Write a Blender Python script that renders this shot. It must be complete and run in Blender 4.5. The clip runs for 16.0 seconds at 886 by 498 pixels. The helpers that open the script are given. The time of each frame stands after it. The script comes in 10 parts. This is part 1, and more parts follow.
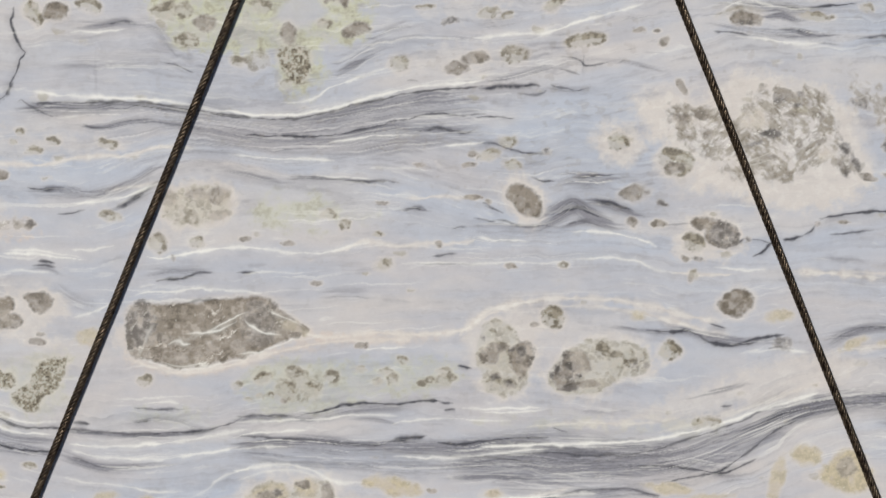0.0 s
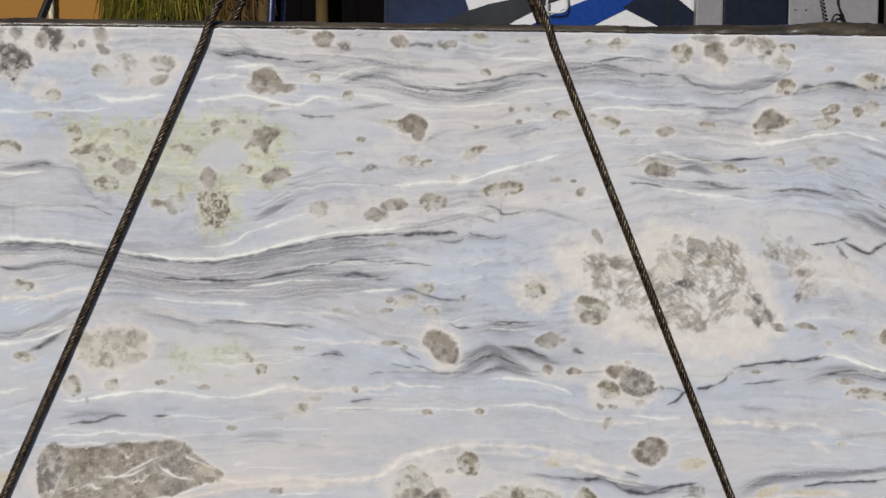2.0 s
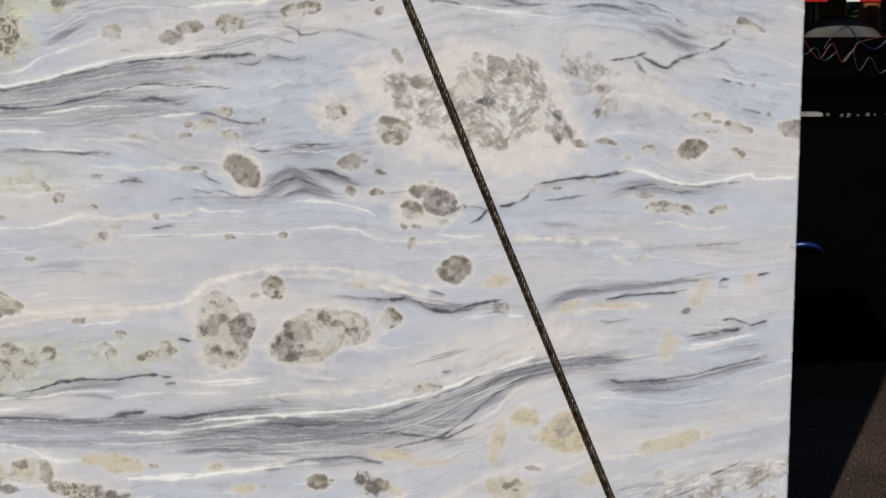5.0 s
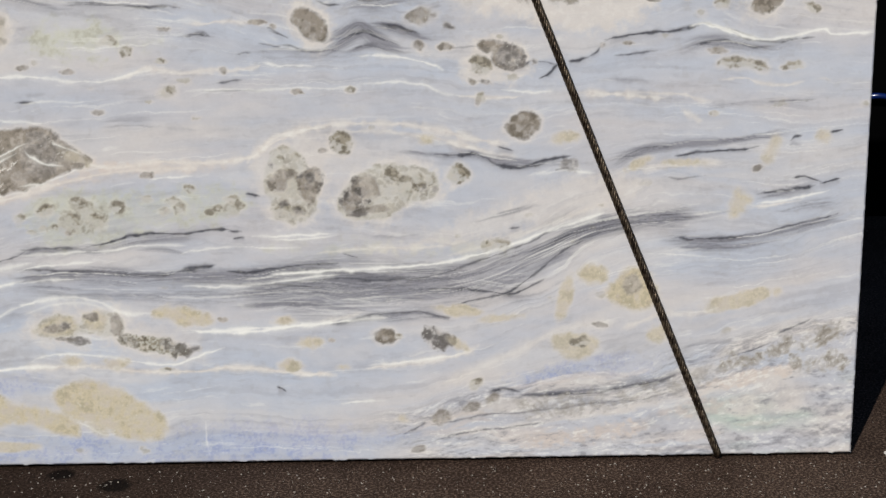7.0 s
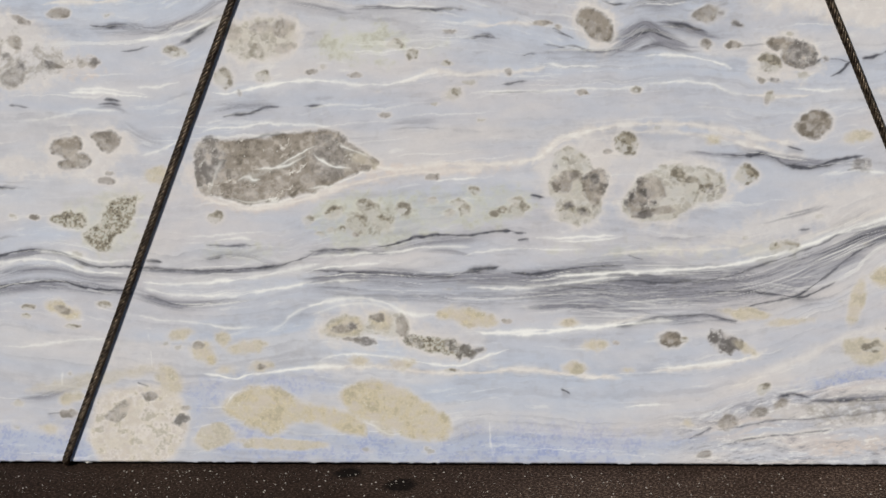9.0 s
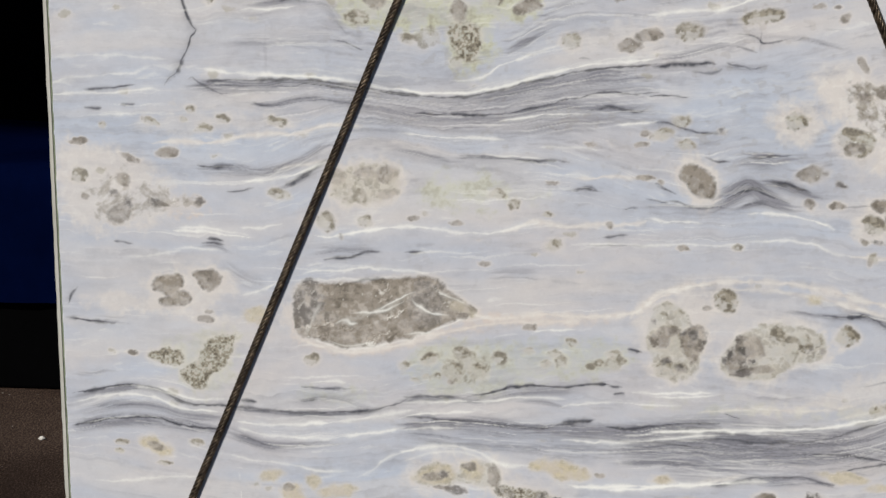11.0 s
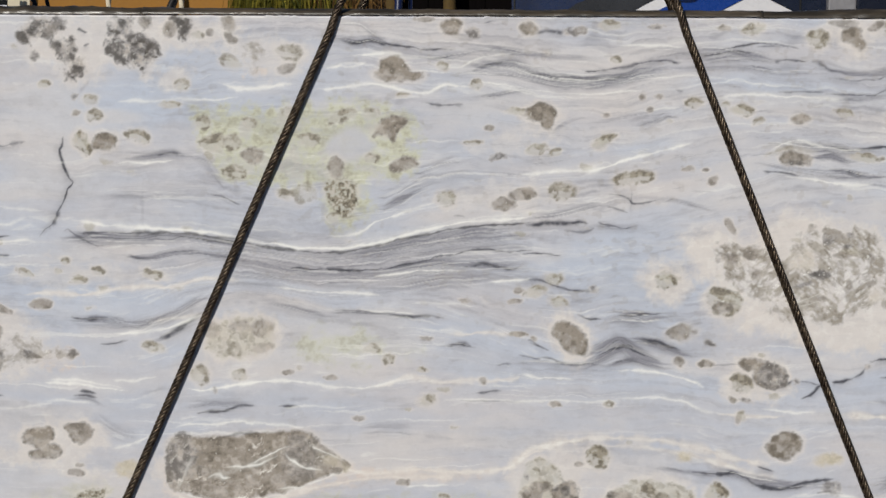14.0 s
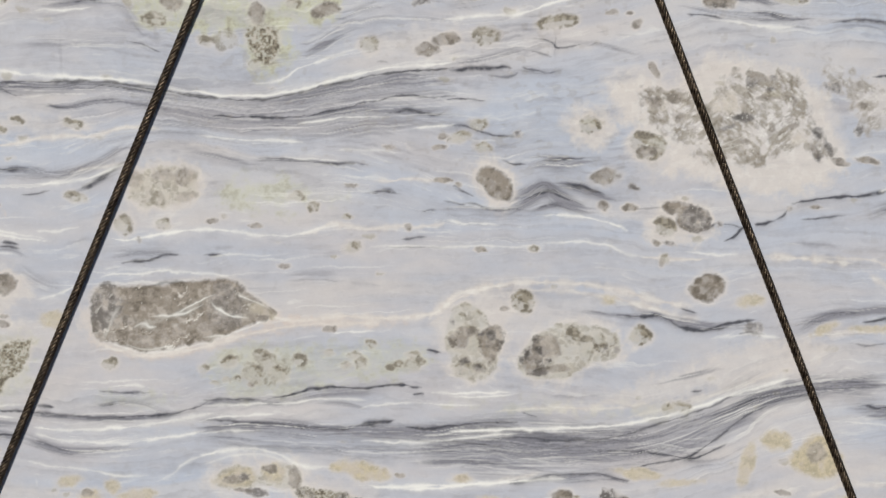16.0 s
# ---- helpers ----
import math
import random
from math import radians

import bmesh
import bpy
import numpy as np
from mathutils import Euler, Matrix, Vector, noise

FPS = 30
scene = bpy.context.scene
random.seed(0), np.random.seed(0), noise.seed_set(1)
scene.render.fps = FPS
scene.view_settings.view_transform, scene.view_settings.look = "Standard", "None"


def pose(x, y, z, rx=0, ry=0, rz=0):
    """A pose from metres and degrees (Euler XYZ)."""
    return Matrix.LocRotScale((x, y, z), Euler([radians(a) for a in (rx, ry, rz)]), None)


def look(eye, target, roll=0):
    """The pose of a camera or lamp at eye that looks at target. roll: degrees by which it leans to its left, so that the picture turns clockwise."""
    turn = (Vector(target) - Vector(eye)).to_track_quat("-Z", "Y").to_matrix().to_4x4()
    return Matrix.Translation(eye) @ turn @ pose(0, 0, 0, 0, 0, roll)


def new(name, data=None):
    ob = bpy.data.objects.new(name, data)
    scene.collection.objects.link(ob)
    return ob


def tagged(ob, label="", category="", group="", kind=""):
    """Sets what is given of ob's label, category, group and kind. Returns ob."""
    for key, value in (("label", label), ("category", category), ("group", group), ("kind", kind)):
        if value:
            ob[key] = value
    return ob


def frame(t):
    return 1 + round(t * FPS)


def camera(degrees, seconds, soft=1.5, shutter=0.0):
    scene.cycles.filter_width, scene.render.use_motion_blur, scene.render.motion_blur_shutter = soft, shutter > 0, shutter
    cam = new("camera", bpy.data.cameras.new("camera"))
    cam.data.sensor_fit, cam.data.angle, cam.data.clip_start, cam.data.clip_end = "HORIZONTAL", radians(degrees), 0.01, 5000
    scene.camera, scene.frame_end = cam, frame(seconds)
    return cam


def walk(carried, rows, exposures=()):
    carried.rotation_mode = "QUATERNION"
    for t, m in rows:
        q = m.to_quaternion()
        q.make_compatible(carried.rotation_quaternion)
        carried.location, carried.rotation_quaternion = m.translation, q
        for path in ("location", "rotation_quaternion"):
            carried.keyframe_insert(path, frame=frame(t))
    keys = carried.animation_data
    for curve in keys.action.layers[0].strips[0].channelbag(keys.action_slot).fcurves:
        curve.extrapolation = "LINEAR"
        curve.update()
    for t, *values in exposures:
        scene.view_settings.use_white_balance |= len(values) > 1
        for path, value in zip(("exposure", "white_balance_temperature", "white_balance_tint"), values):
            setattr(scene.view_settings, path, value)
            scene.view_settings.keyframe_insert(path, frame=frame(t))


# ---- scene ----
cam = camera(27.18, 16.0)
# seconds, eye x y z, turn x y z: a person stands before the block and sweeps the camera over it
ROWS = [
    (0, 0.150, -3.761, 1.439, 81.026, 0.248, 4.154),
    (0.2, 0.151, -3.761, 1.439, 81.466, 0.223, 3.965),
    (0.5, 0.153, -3.761, 1.438, 82.576, 0.123, 3.764),
    (0.7, 0.150, -3.763, 1.441, 83.511, 0.203, 3.678),
    (1, 0.146, -3.766, 1.445, 84.640, 0.176, 3.690),
    (1.2, 0.142, -3.770, 1.449, 85.110, 0.245, 3.575),
    (1.5, 0.135, -3.776, 1.456, 85.522, -0.182, 3.222),
    (1.7, 0.136, -3.777, 1.456, 85.443, -0.584, 2.530),
    (2, 0.138, -3.778, 1.455, 85.389, -0.754, 1.477),
    (2.2, 0.142, -3.781, 1.455, 85.293, -0.777, 0.584),
    (2.5, 0.147, -3.786, 1.454, 85.372, -0.750, -1.081),
    (2.7, 0.152, -3.786, 1.454, 85.325, -0.766, -2.136),
    (3, 0.159, -3.785, 1.453, 85.254, -0.770, -3.361),
    (3.2, 0.161, -3.784, 1.451, 85.103, -0.761, -3.849),
    (3.5, 0.164, -3.782, 1.449, 84.419, -0.469, -4.251),
    (3.7, 0.164, -3.778, 1.446, 83.858, -0.372, -4.337),
    (4, 0.165, -3.772, 1.441, 83.076, -0.211, -4.401),
    (4.2, 0.166, -3.769, 1.437, 82.416, -0.118, -4.498),
    (4.5, 0.167, -3.765, 1.431, 81.724, -0.071, -4.361),
    (4.7, 0.168, -3.762, 1.428, 81.168, -0.055, -4.385),
    (6.8, 0.172, -3.735, 1.452, 75.420, -0.303, -2.882),
    (7, 0.166, -3.731, 1.454, 75.256, 0.045, -2.300),
    (7.2, 0.166, -3.729, 1.454, 75.112, 0.453, -1.498),
    (7.5, 0.167, -3.726, 1.453, 75.291, 0.861, 0.148),
    (7.7, 0.166, -3.722, 1.452, 75.356, 0.917, 1.132),
    (8, 0.165, -3.716, 1.451, 75.307, 1.237, 2.131),
    (8.2, 0.158, -3.714, 1.452, 75.214, 1.491, 2.786),
    (8.5, 0.148, -3.710, 1.453, 75.151, 1.755, 3.919),
    (8.7, 0.142, -3.709, 1.450, 75.347, 2.002, 4.568),
    (9, 0.132, -3.707, 1.446, 75.487, 2.035, 5.849),
    (9.2, 0.126, -3.710, 1.450, 75.490, 2.142, 6.633),
    (11.3, 0.117, -3.706, 1.450, 81.063, 0.528, 9.341),
    (11.5, 0.123, -3.711, 1.456, 81.603, 0.572, 9.541),
    (11.7, 0.123, -3.711, 1.461, 82.184, 0.340, 9.522),
    (12, 0.122, -3.710, 1.468, 83.081, 0.201, 9.689),
    (12.2, 0.122, -3.711, 1.468, 83.452, 0.205, 9.766),
    (12.5, 0.123, -3.713, 1.469, 84.450, 0.382, 10.140),
    (12.7, 0.116, -3.716, 1.467, 84.844, 0.418, 10.137),
    (13, 0.106, -3.720, 1.465, 85.151, 0.291, 9.830),
    (13.2, 0.112, -3.723, 1.465, 84.895, 0.083, 9.024),
    (13.5, 0.120, -3.727, 1.465, 85.068, -0.368, 7.431),
    (13.7, 0.125, -3.729, 1.463, 84.971, -0.478, 6.503),
    (14, 0.132, -3.731, 1.460, 84.894, -0.505, 5.431),
    (14.2, 0.133, -3.731, 1.464, 84.710, -0.379, 4.835),
    (14.5, 0.134, -3.731, 1.469, 84.193, -0.260, 3.718),
    (14.7, 0.133, -3.729, 1.471, 83.649, -0.084, 3.243),
    (15, 0.132, -3.726, 1.473, 82.919, 0.123, 3.319),
    (15.2, 0.132, -3.725, 1.471, 82.395, 0.088, 3.423),
    (15.5, 0.131, -3.723, 1.469, 81.302, 0.042, 3.323),
    (15.7, 0.133, -3.723, 1.465, 80.798, -0.072, 3.123),
    (16, 0.135, -3.722, 1.459, 80.106, -0.194, 3.072),
]
walk(cam, [(t, pose(x, y, z, rx, ry, rz)) for t, x, y, z, rx, ry, rz in ROWS])

# ---- daylight: a clear sky, the sun in front of the block, to the left ----
SUN_HEIGHT = 33.0
SUN_FROM = Vector((-0.40, -0.916, 0.0)).normalized()
world = bpy.data.worlds.new("world")
scene.world = world
world.use_nodes = True
sky = world.node_tree.nodes.new("ShaderNodeTexSky")
sky.sky_type = "NISHITA"
sky.sun_disc = False
sky.altitude, sky.air_density, sky.dust_density, sky.ozone_density = 1500, 1.0, 0.2, 2.0
sky.sun_elevation = radians(SUN_HEIGHT)
sky.sun_rotation = math.atan2(SUN_FROM.x, SUN_FROM.y)
world.node_tree.links.new(sky.outputs[0], world.node_tree.nodes["Background"].inputs[0])
world.node_tree.nodes["Background"].inputs[1].default_value = 0.045
sun = new("sun", bpy.data.lights.new("sun", "SUN"))
sun.data.energy, sun.data.angle, sun.data.color = 3.4, radians(0.55), (1.0, 0.955, 0.885)
sun.matrix_world = look(SUN_FROM * 20 + Vector((0, 0, 20 * math.tan(radians(SUN_HEIGHT)))), (0, 0, 0))


# ---- materials ----
def srgb(r, g, b, gain=1.0):
    """A base colour from red, green, blue of 0 to 255."""
    lin = [((c / 255 + 0.055) / 1.055) ** 2.4 if c > 10 else c / 255 / 12.92 for c in (r, g, b)]
    return (*[min(0.95, c * gain) for c in lin], 1.0)


class Mat:
    """A small node material builder."""

    def __init__(self, name, rough=0.6, metal=0.0, spec=0.5):
        self.m = bpy.data.materials.new(name)
        self.m.use_nodes = True
        self.t = self.m.node_tree
        self.b = self.t.nodes["Principled BSDF"]
        self.b.inputs["Roughness"].default_value = rough
        self.b.inputs["Metallic"].default_value = metal
        self.b.inputs["Specular IOR Level"].default_value = spec

    def node(self, kind, **inputs):
        n = self.t.nodes.new(kind)
        for k, v in inputs.items():
            n.inputs[k.replace("_", " ")].default_value = v
        return n

    def link(self, a, b):
        self.t.links.new(a, b)

    def place(self, scale=(1, 1, 1), kind="Object"):
        c = self.t.nodes.new("ShaderNodeTexCoord")
        m = self.node("ShaderNodeMapping")
        m.inputs["Scale"].default_value = scale
        self.link(c.outputs[kind], m.inputs["Vector"])
        return m.outputs[0]

    def noise(self, scale, detail=4.0, rough=0.55, at=None, stretch=(1, 1, 1)):
        n = self.node("ShaderNodeTexNoise", Scale=scale, Detail=detail, Roughness=rough)
        self.link(at or self.place(stretch), n.inputs["Vector"])
        return n.outputs["Fac"]

    def ramp(self, fac, low, high):
        n = self.t.nodes.new("ShaderNodeMapRange")
        n.interpolation_type = "SMOOTHSTEP"
        n.inputs["From Min"].default_value, n.inputs["From Max"].default_value = low, high
        self.link(fac, n.inputs["Value"])
        return n.outputs[0]

    def span(self, fac, low, high, to_low, to_high):
        n = self.t.nodes.new("ShaderNodeMapRange")
        for k, v in (("From Min", low), ("From Max", high), ("To Min", to_low), ("To Max", to_high)):
            n.inputs[k].default_value = v
        self.link(fac, n.inputs["Value"])
        return n.outputs[0]

    def math(self, op, a, b):
        n = self.t.nodes.new("ShaderNodeMath")
        n.operation = op
        for i, v in enumerate((a, b)):
            if isinstance(v, (int, float)):
                n.inputs[i].default_value = v
            else:
                self.link(v, n.inputs[i])
        return n.outputs[0]

    def mix(self, fac, a, b, blend="MIX"):
        n = self.t.nodes.new("ShaderNodeMix")
        n.data_type, n.blend_type = "RGBA", blend
        for i, v in ((0, fac), (6, a), (7, b)):
            if isinstance(v, (int, float, tuple)):
                n.inputs[i].default_value = v
            else:
                self.link(v, n.inputs[i])
        return n.outputs[2]

    def colour(self, c):
        if isinstance(c, tuple):
            self.b.inputs["Base Color"].default_value = c
        else:
            self.link(c, self.b.inputs["Base Color"])

    def bump(self, height, strength=0.3, distance=0.002):
        n = self.node("ShaderNodeBump", Strength=strength, Distance=distance)
        self.link(height, n.inputs["Height"])
        self.link(n.outputs[0], self.b.inputs["Normal"])


def worn(name, base, dirt, rough=0.6, metal=0.0, scale=6.0, amount=0.5, bump=0.2, stretch=(1, 1, 1), spec=0.5):
    """Paint, metal, wood or rubber with stains and a fine grain."""
    m = Mat(name, rough, metal, spec)
    big = m.ramp(m.noise(scale, 5, 0.6, stretch=stretch), 0.42, 0.72)
    fine = m.noise(scale * 9, 4, 0.6, stretch=stretch)
    c = m.mix(m.math("MULTIPLY", big, amount), base, dirt)
    c = m.mix(0.5, c, m.mix(fine, dirt, base), "MIX")
    m.colour(c)
    m.link(m.span(fine, 0.2, 0.8, max(0.05, rough - 0.12), min(1, rough + 0.12)), m.b.inputs["Roughness"])
    m.bump(fine, bump, 0.003)
    return m.m


def marble_material():
    """Polished bedded marble; the share of each mineral comes from the block's own layers."""
    m = Mat("marble", 0.42, 0.0, 0.22)
    tone = lambda *c: srgb(*c, gain=GAIN)

    def share(name):
        n = m.node("ShaderNodeAttribute")
        n.attribute_name = name
        return n.outputs["Fac"]

    grain = m.noise(170, 5, 0.75)
    cloud = m.noise(3.2, 4, 0.6, stretch=(0.6, 1, 2.2))
    streak = m.noise(26, 5, 0.62, stretch=(0.16, 1, 1.6))
    speck = m.noise(330, 2, 0.5)
    c = m.mix(m.ramp(cloud, 0.35, 0.68), tone(185, 189, 199), tone(197, 194, 196))
    c = m.mix(m.math("MULTIPLY", m.ramp(streak, 0.52, 0.75), 0.30), c, tone(176, 177, 186))
    rough_edge = m.math("SUBTRACT", m.noise(120, 5, 0.8), 0.5)
    for name, col in MINERALS:
        s = share(name)
        if name in ("smoky", "olive", "dark_mineral", "charcoal", "dark_seam", "pale_crystal", "white_vein_glint", "grey_seam"):
            # the edge of a grain breaks up finely where it is neither full nor empty
            mid = m.math("MULTIPLY", m.math("MULTIPLY", s, m.math("SUBTRACT", 1.0, s)), 1.6 if "seam" in name else 2.0)
            s = m.span(m.math("ADD", s, m.math("MULTIPLY", mid, rough_edge)), 0.02, 0.98, 0.0, 1.0)
        if name in ("smoky", "olive", "dark_mineral", "charcoal", "tan"):
            low = tuple(v * 0.90 for v in col[:3]) + (1.0,)
            body = m.mix(m.ramp(grain, 0.35, 0.68), low, col)
            c = m.mix(s, c, body)
        elif name in ("grey_seam", "dark_seam"):
            s = m.math("MULTIPLY", s, m.span(grain, 0.3, 0.7, 0.85, 1.05))
            c = m.mix(s, c, col)
        else:
            c = m.mix(s, c, col)
    c = m.mix(m.math("MULTIPLY", m.ramp(speck, 0.66, 0.78), 0.25), c, tone(150, 150, 155))
    c = m.mix(1.0, c, m.mix(grain, (0.935, 0.935, 0.935, 1.0), (1.065, 1.065, 1.065, 1.0)), "MULTIPLY")
    c = m.mix(1.0, c, m.mix(m.noise(45, 5, 0.65, stretch=(0.5, 1, 1)), (0.87, 0.87, 0.88, 1.0), (1.10, 1.10, 1.09, 1.0)), "MULTIPLY")
    m.colour(c)
    m.link(m.span(share("smoky"), 0, 1, 0.34, 0.5), m.b.inputs["Roughness"])
    m.bump(grain, 0.05, 0.001)
    return m.m


GAIN = 1.115
MINERALS = [
    ("blue", srgb(184, 193, 208, GAIN)),
    ("deep_blue", srgb(146, 157, 195, GAIN)),
    ("green_wash", srgb(178, 196, 184, GAIN)),
    ("cream", srgb(216, 209, 202, GAIN)),
    ("pink", srgb(210, 198, 189, GAIN)),
    ("green", srgb(197, 198, 176, GAIN)),
    ("grey_seam", srgb(139, 139, 147, GAIN)),
    ("dark_seam", srgb(74, 75, 82, GAIN)),
    ("tan", srgb(203, 192, 166, GAIN)),
    ("olive", srgb(160, 155, 135, GAIN)),
    ("smoky", srgb(147, 138, 126, GAIN)),
    ("dark_mineral", srgb(82, 76, 66, GAIN)),
    ("charcoal", srgb(68, 64, 60, GAIN)),
    ("pale_crystal", srgb(198, 188, 177, GAIN)),
    ("white_vein_glint", srgb(240, 237, 232, GAIN)),
]


# ---- helpers for shapes ----
def mesh_of(bm, name):
    me = bpy.data.meshes.new(name)
    bm.normal_update()
    bm.to_mesh(me)
    bm.free()
    return me


def part(name, bm, material, parent=None, label="", smooth=False):
    """One mesh object from a bmesh, under its thing."""
    me = mesh_of(bm, name)
    me.materials.append(material)
    if smooth:
        me.polygons.foreach_set("use_smooth", [True] * len(me.polygons))
    ob = new(name, me)
    if parent:
        ob.parent = parent
    return tagged(ob, label)


def thing(name, at, label, category, group="", kind=""):
    ob = new(name)
    ob.location = at
    return tagged(ob, label, category, group, kind)


def box(size, at=(0, 0, 0), bevel=0.0, turn=(0, 0, 0), bm=None):
    """A bevelled box of that size round its middle."""
    b = bmesh.new()
    bmesh.ops.create_cube(b, size=1.0, matrix=Matrix.Diagonal((*size, 1)))
    if bevel:
        bmesh.ops.bevel(b, geom=b.edges[:], offset=bevel, segments=2, profile=0.6, affect="EDGES")
    bmesh.ops.transform(b, matrix=pose(*at, *turn), verts=b.verts[:])
    return joined(bm, b)


def joined(bm, b):
    if bm is None:
        return b
    me = bpy.data.meshes.new("tmp")
    b.to_mesh(me)
    b.free()
    bm.from_mesh(me)
    bpy.data.meshes.remove(me)
    return bm


def tube(points, radius, sides=10, bm=None, taper=None, closed=False):
    """A round bar along a line of points; taper: the last radius."""
    b = bm or bmesh.new()
    pts = [Vector(p) for p in points]
    rings, up = [], None
    n = len(pts)
    for i, p in enumerate(pts):
        if closed:
            d = (pts[(i + 1) % n] - pts[i - 1]).normalized()
        else:
            d = (pts[min(i + 1, n - 1)] - pts[max(i - 1, 0)]).normalized()
        if up is None:
            up = d.orthogonal().normalized()
        side = d.cross(up).normalized()
        up = side.cross(d).normalized()
        r = radius if taper is None else radius + (taper - radius) * i / (n - 1)
        rings.append([b.verts.new(p + r * (math.cos(a) * up + math.sin(a) * side)) for a in (2 * math.pi * k / sides for k in range(sides))])
    for i in range(n if closed else n - 1):
        a, c = rings[i], rings[(i + 1) % n]
        for k in range(sides):
            b.faces.new((a[k], a[(k + 1) % sides], c[(k + 1) % sides], c[k]))
    if not closed:
        b.faces.new(rings[0][::-1])
        b.faces.new(rings[-1])
    return b


def plate(outline, thick, y=0.0, bm=None):
    """A flat piece in the x z plane, its front at y and its back behind it."""
    b = bm or bmesh.new()
    front = [b.verts.new((x, y, z)) for x, z in outline]
    back = [b.verts.new((x, y + thick, z)) for x, z in outline]
    n = len(outline)
    f = b.faces.new(front)
    g = b.faces.new(back[::-1])
    for i in range(n):
        b.faces.new((front[i], back[i], back[(i + 1) % n], front[(i + 1) % n]))
    bmesh.ops.recalc_face_normals(b, faces=b.faces[:])
    return b


def curve(points, steps=10):
    """A smooth line through points."""
    pts = [Vector(p) for p in points]
    pts = [2 * pts[0] - pts[1]] + pts + [2 * pts[-1] - pts[-2]]
    out = []
    for i in range(1, len(pts) - 2):
        a, b, c, d = pts[i - 1 : i + 3]
        for k in range(steps):
            u = k / steps
            out.append(0.5 * (2 * b + (c - a) * u + (2 * a - 5 * b + 4 * c - d) * u * u + (3 * b - a - 3 * c + d) * u ** 3))
    return out + [pts[-2]]


# ---- the marble block: its bedding, seams and clasts, in metres from the middle of its foot ----
LEFT, RIGHT, TALL, DEEP = -1.317, 1.209, 1.600, 0.30
STEP = 0.0018
NX, NZ = round((RIGHT - LEFT) / STEP) + 1, round(TALL / STEP) + 1
GX, GZ = np.meshgrid(np.linspace(LEFT, RIGHT, NX), np.linspace(0, TALL, NZ))


def lattice(ix, iz, seed):
    """A random number from 0 to 1 for each lattice point."""
    n = (ix.astype(np.int64) * 374761393 + iz.astype(np.int64) * 668265263 + seed * 974634533) & 0x7FFFFFFF
    n = ((n ^ (n >> 13)) * 1274126177) & 0x7FFFFFFF
    n = ((n ^ (n >> 16)) * 668265263) & 0x7FFFFFFF
    return ((n ^ (n >> 15)) & 0xFFFFFF) / float(0xFFFFFF)


def grain_of(x, z, seed=0):
    """Smooth value noise from -1 to 1."""
    ix, iz = np.floor(x), np.floor(z)
    u, v = x - ix, z - iz
    u, v = u * u * u * (u * (u * 6 - 15) + 10), v * v * v * (v * (v * 6 - 15) + 10)
    a, b = lattice(ix, iz, seed), lattice(ix + 1, iz, seed)
    c, d = lattice(ix, iz + 1, seed), lattice(ix + 1, iz + 1, seed)
    return 2 * (a + (b - a) * u + (c - a) * v + (a - b - c + d) * u * v) - 1


def fbm(x, z, octaves=4, seed=0, gain=0.55):
    out, amp, total = 0, 1.0, 0.0
    for k in range(octaves):
        out = out + amp * grain_of(x * 2 ** k + 17.3 * k, z * 2 ** k - 9.1 * k, seed + k)
        total += amp
        amp *= gain
    return out / total


def cells(x, z, seed=0):
    """Distances to the nearest and second nearest of scattered points, and that point's number."""
    ix, iz = np.floor(x), np.floor(z)
    one, two, who = np.full(x.shape, 9.0), np.full(x.shape, 9.0), np.zeros(x.shape)
    for dx in (-1, 0, 1):
        for dz in (-1, 0, 1):
            jx, jz = ix + dx, iz + dz
            d = np.hypot(jx + lattice(jx, jz, seed) - x, jz + lattice(jx, jz, seed + 1) - z)
            near = d < one
            two = np.where(near, one, np.minimum(two, d))
            who = np.where(near, lattice(jx, jz, seed + 2), who)
            one = np.minimum(one, d)
    return one, two, who


def smooth(v, low, high):
    v = np.clip((v - low) / (high - low), 0, 1)
    return v * v * (3 - 2 * v)


# the bedding planes bend round the clasts: each guide is one plane from side to side
planes = []


def guide(*points):
    xs, zs = np.array(points).T
    fine = np.linspace(LEFT - 0.02, RIGHT + 0.02, 400)
    line = np.interp(fine, xs, zs)
    soft = np.exp(-np.linspace(-2, 2, 19) ** 2)
    line = np.convolve(np.pad(line, 9, "edge"), soft / soft.sum(), "valid")
    planes.append((fine, line))


guide((-1.315, 1.531), (-0.740, 1.532), (-0.433, 1.550), (-0.244, 1.535), (-0.057, 1.499), (0.059, 1.483), (0.152, 1.490), (0.244, 1.518), (0.359, 1.530), (0.522, 1.501), (0.672, 1.480), (0.798, 1.493), (0.936, 1.483), (1.039, 1.503), (1.193, 1.482))
guide((-1.309, 1.123), (-1.109, 1.139), (-0.936, 1.144), (-0.741, 1.142), (-0.573, 1.126), (-0.478, 1.116), (-0.349, 1.139), (-0.174, 1.175), (0.010, 1.188), (0.296, 1.225), (0.469, 1.274), (0.643, 1.271), (0.816, 1.274), (0.933, 1.235), (0.946, 1.217), (1.198, 1.157))
guide((-1.311, 0.941), (-1.012, 0.936), (-0.864, 0.939), (-0.718, 1.008), (-0.621, 1.022), (-0.454, 0.996), (-0.219, 0.984), (-0.032, 0.912), (0.060, 0.897), (0.151, 0.929), (0.287, 0.892), (0.652, 0.908), (0.849, 0.941), (0.976, 0.915), (1.193, 0.913))
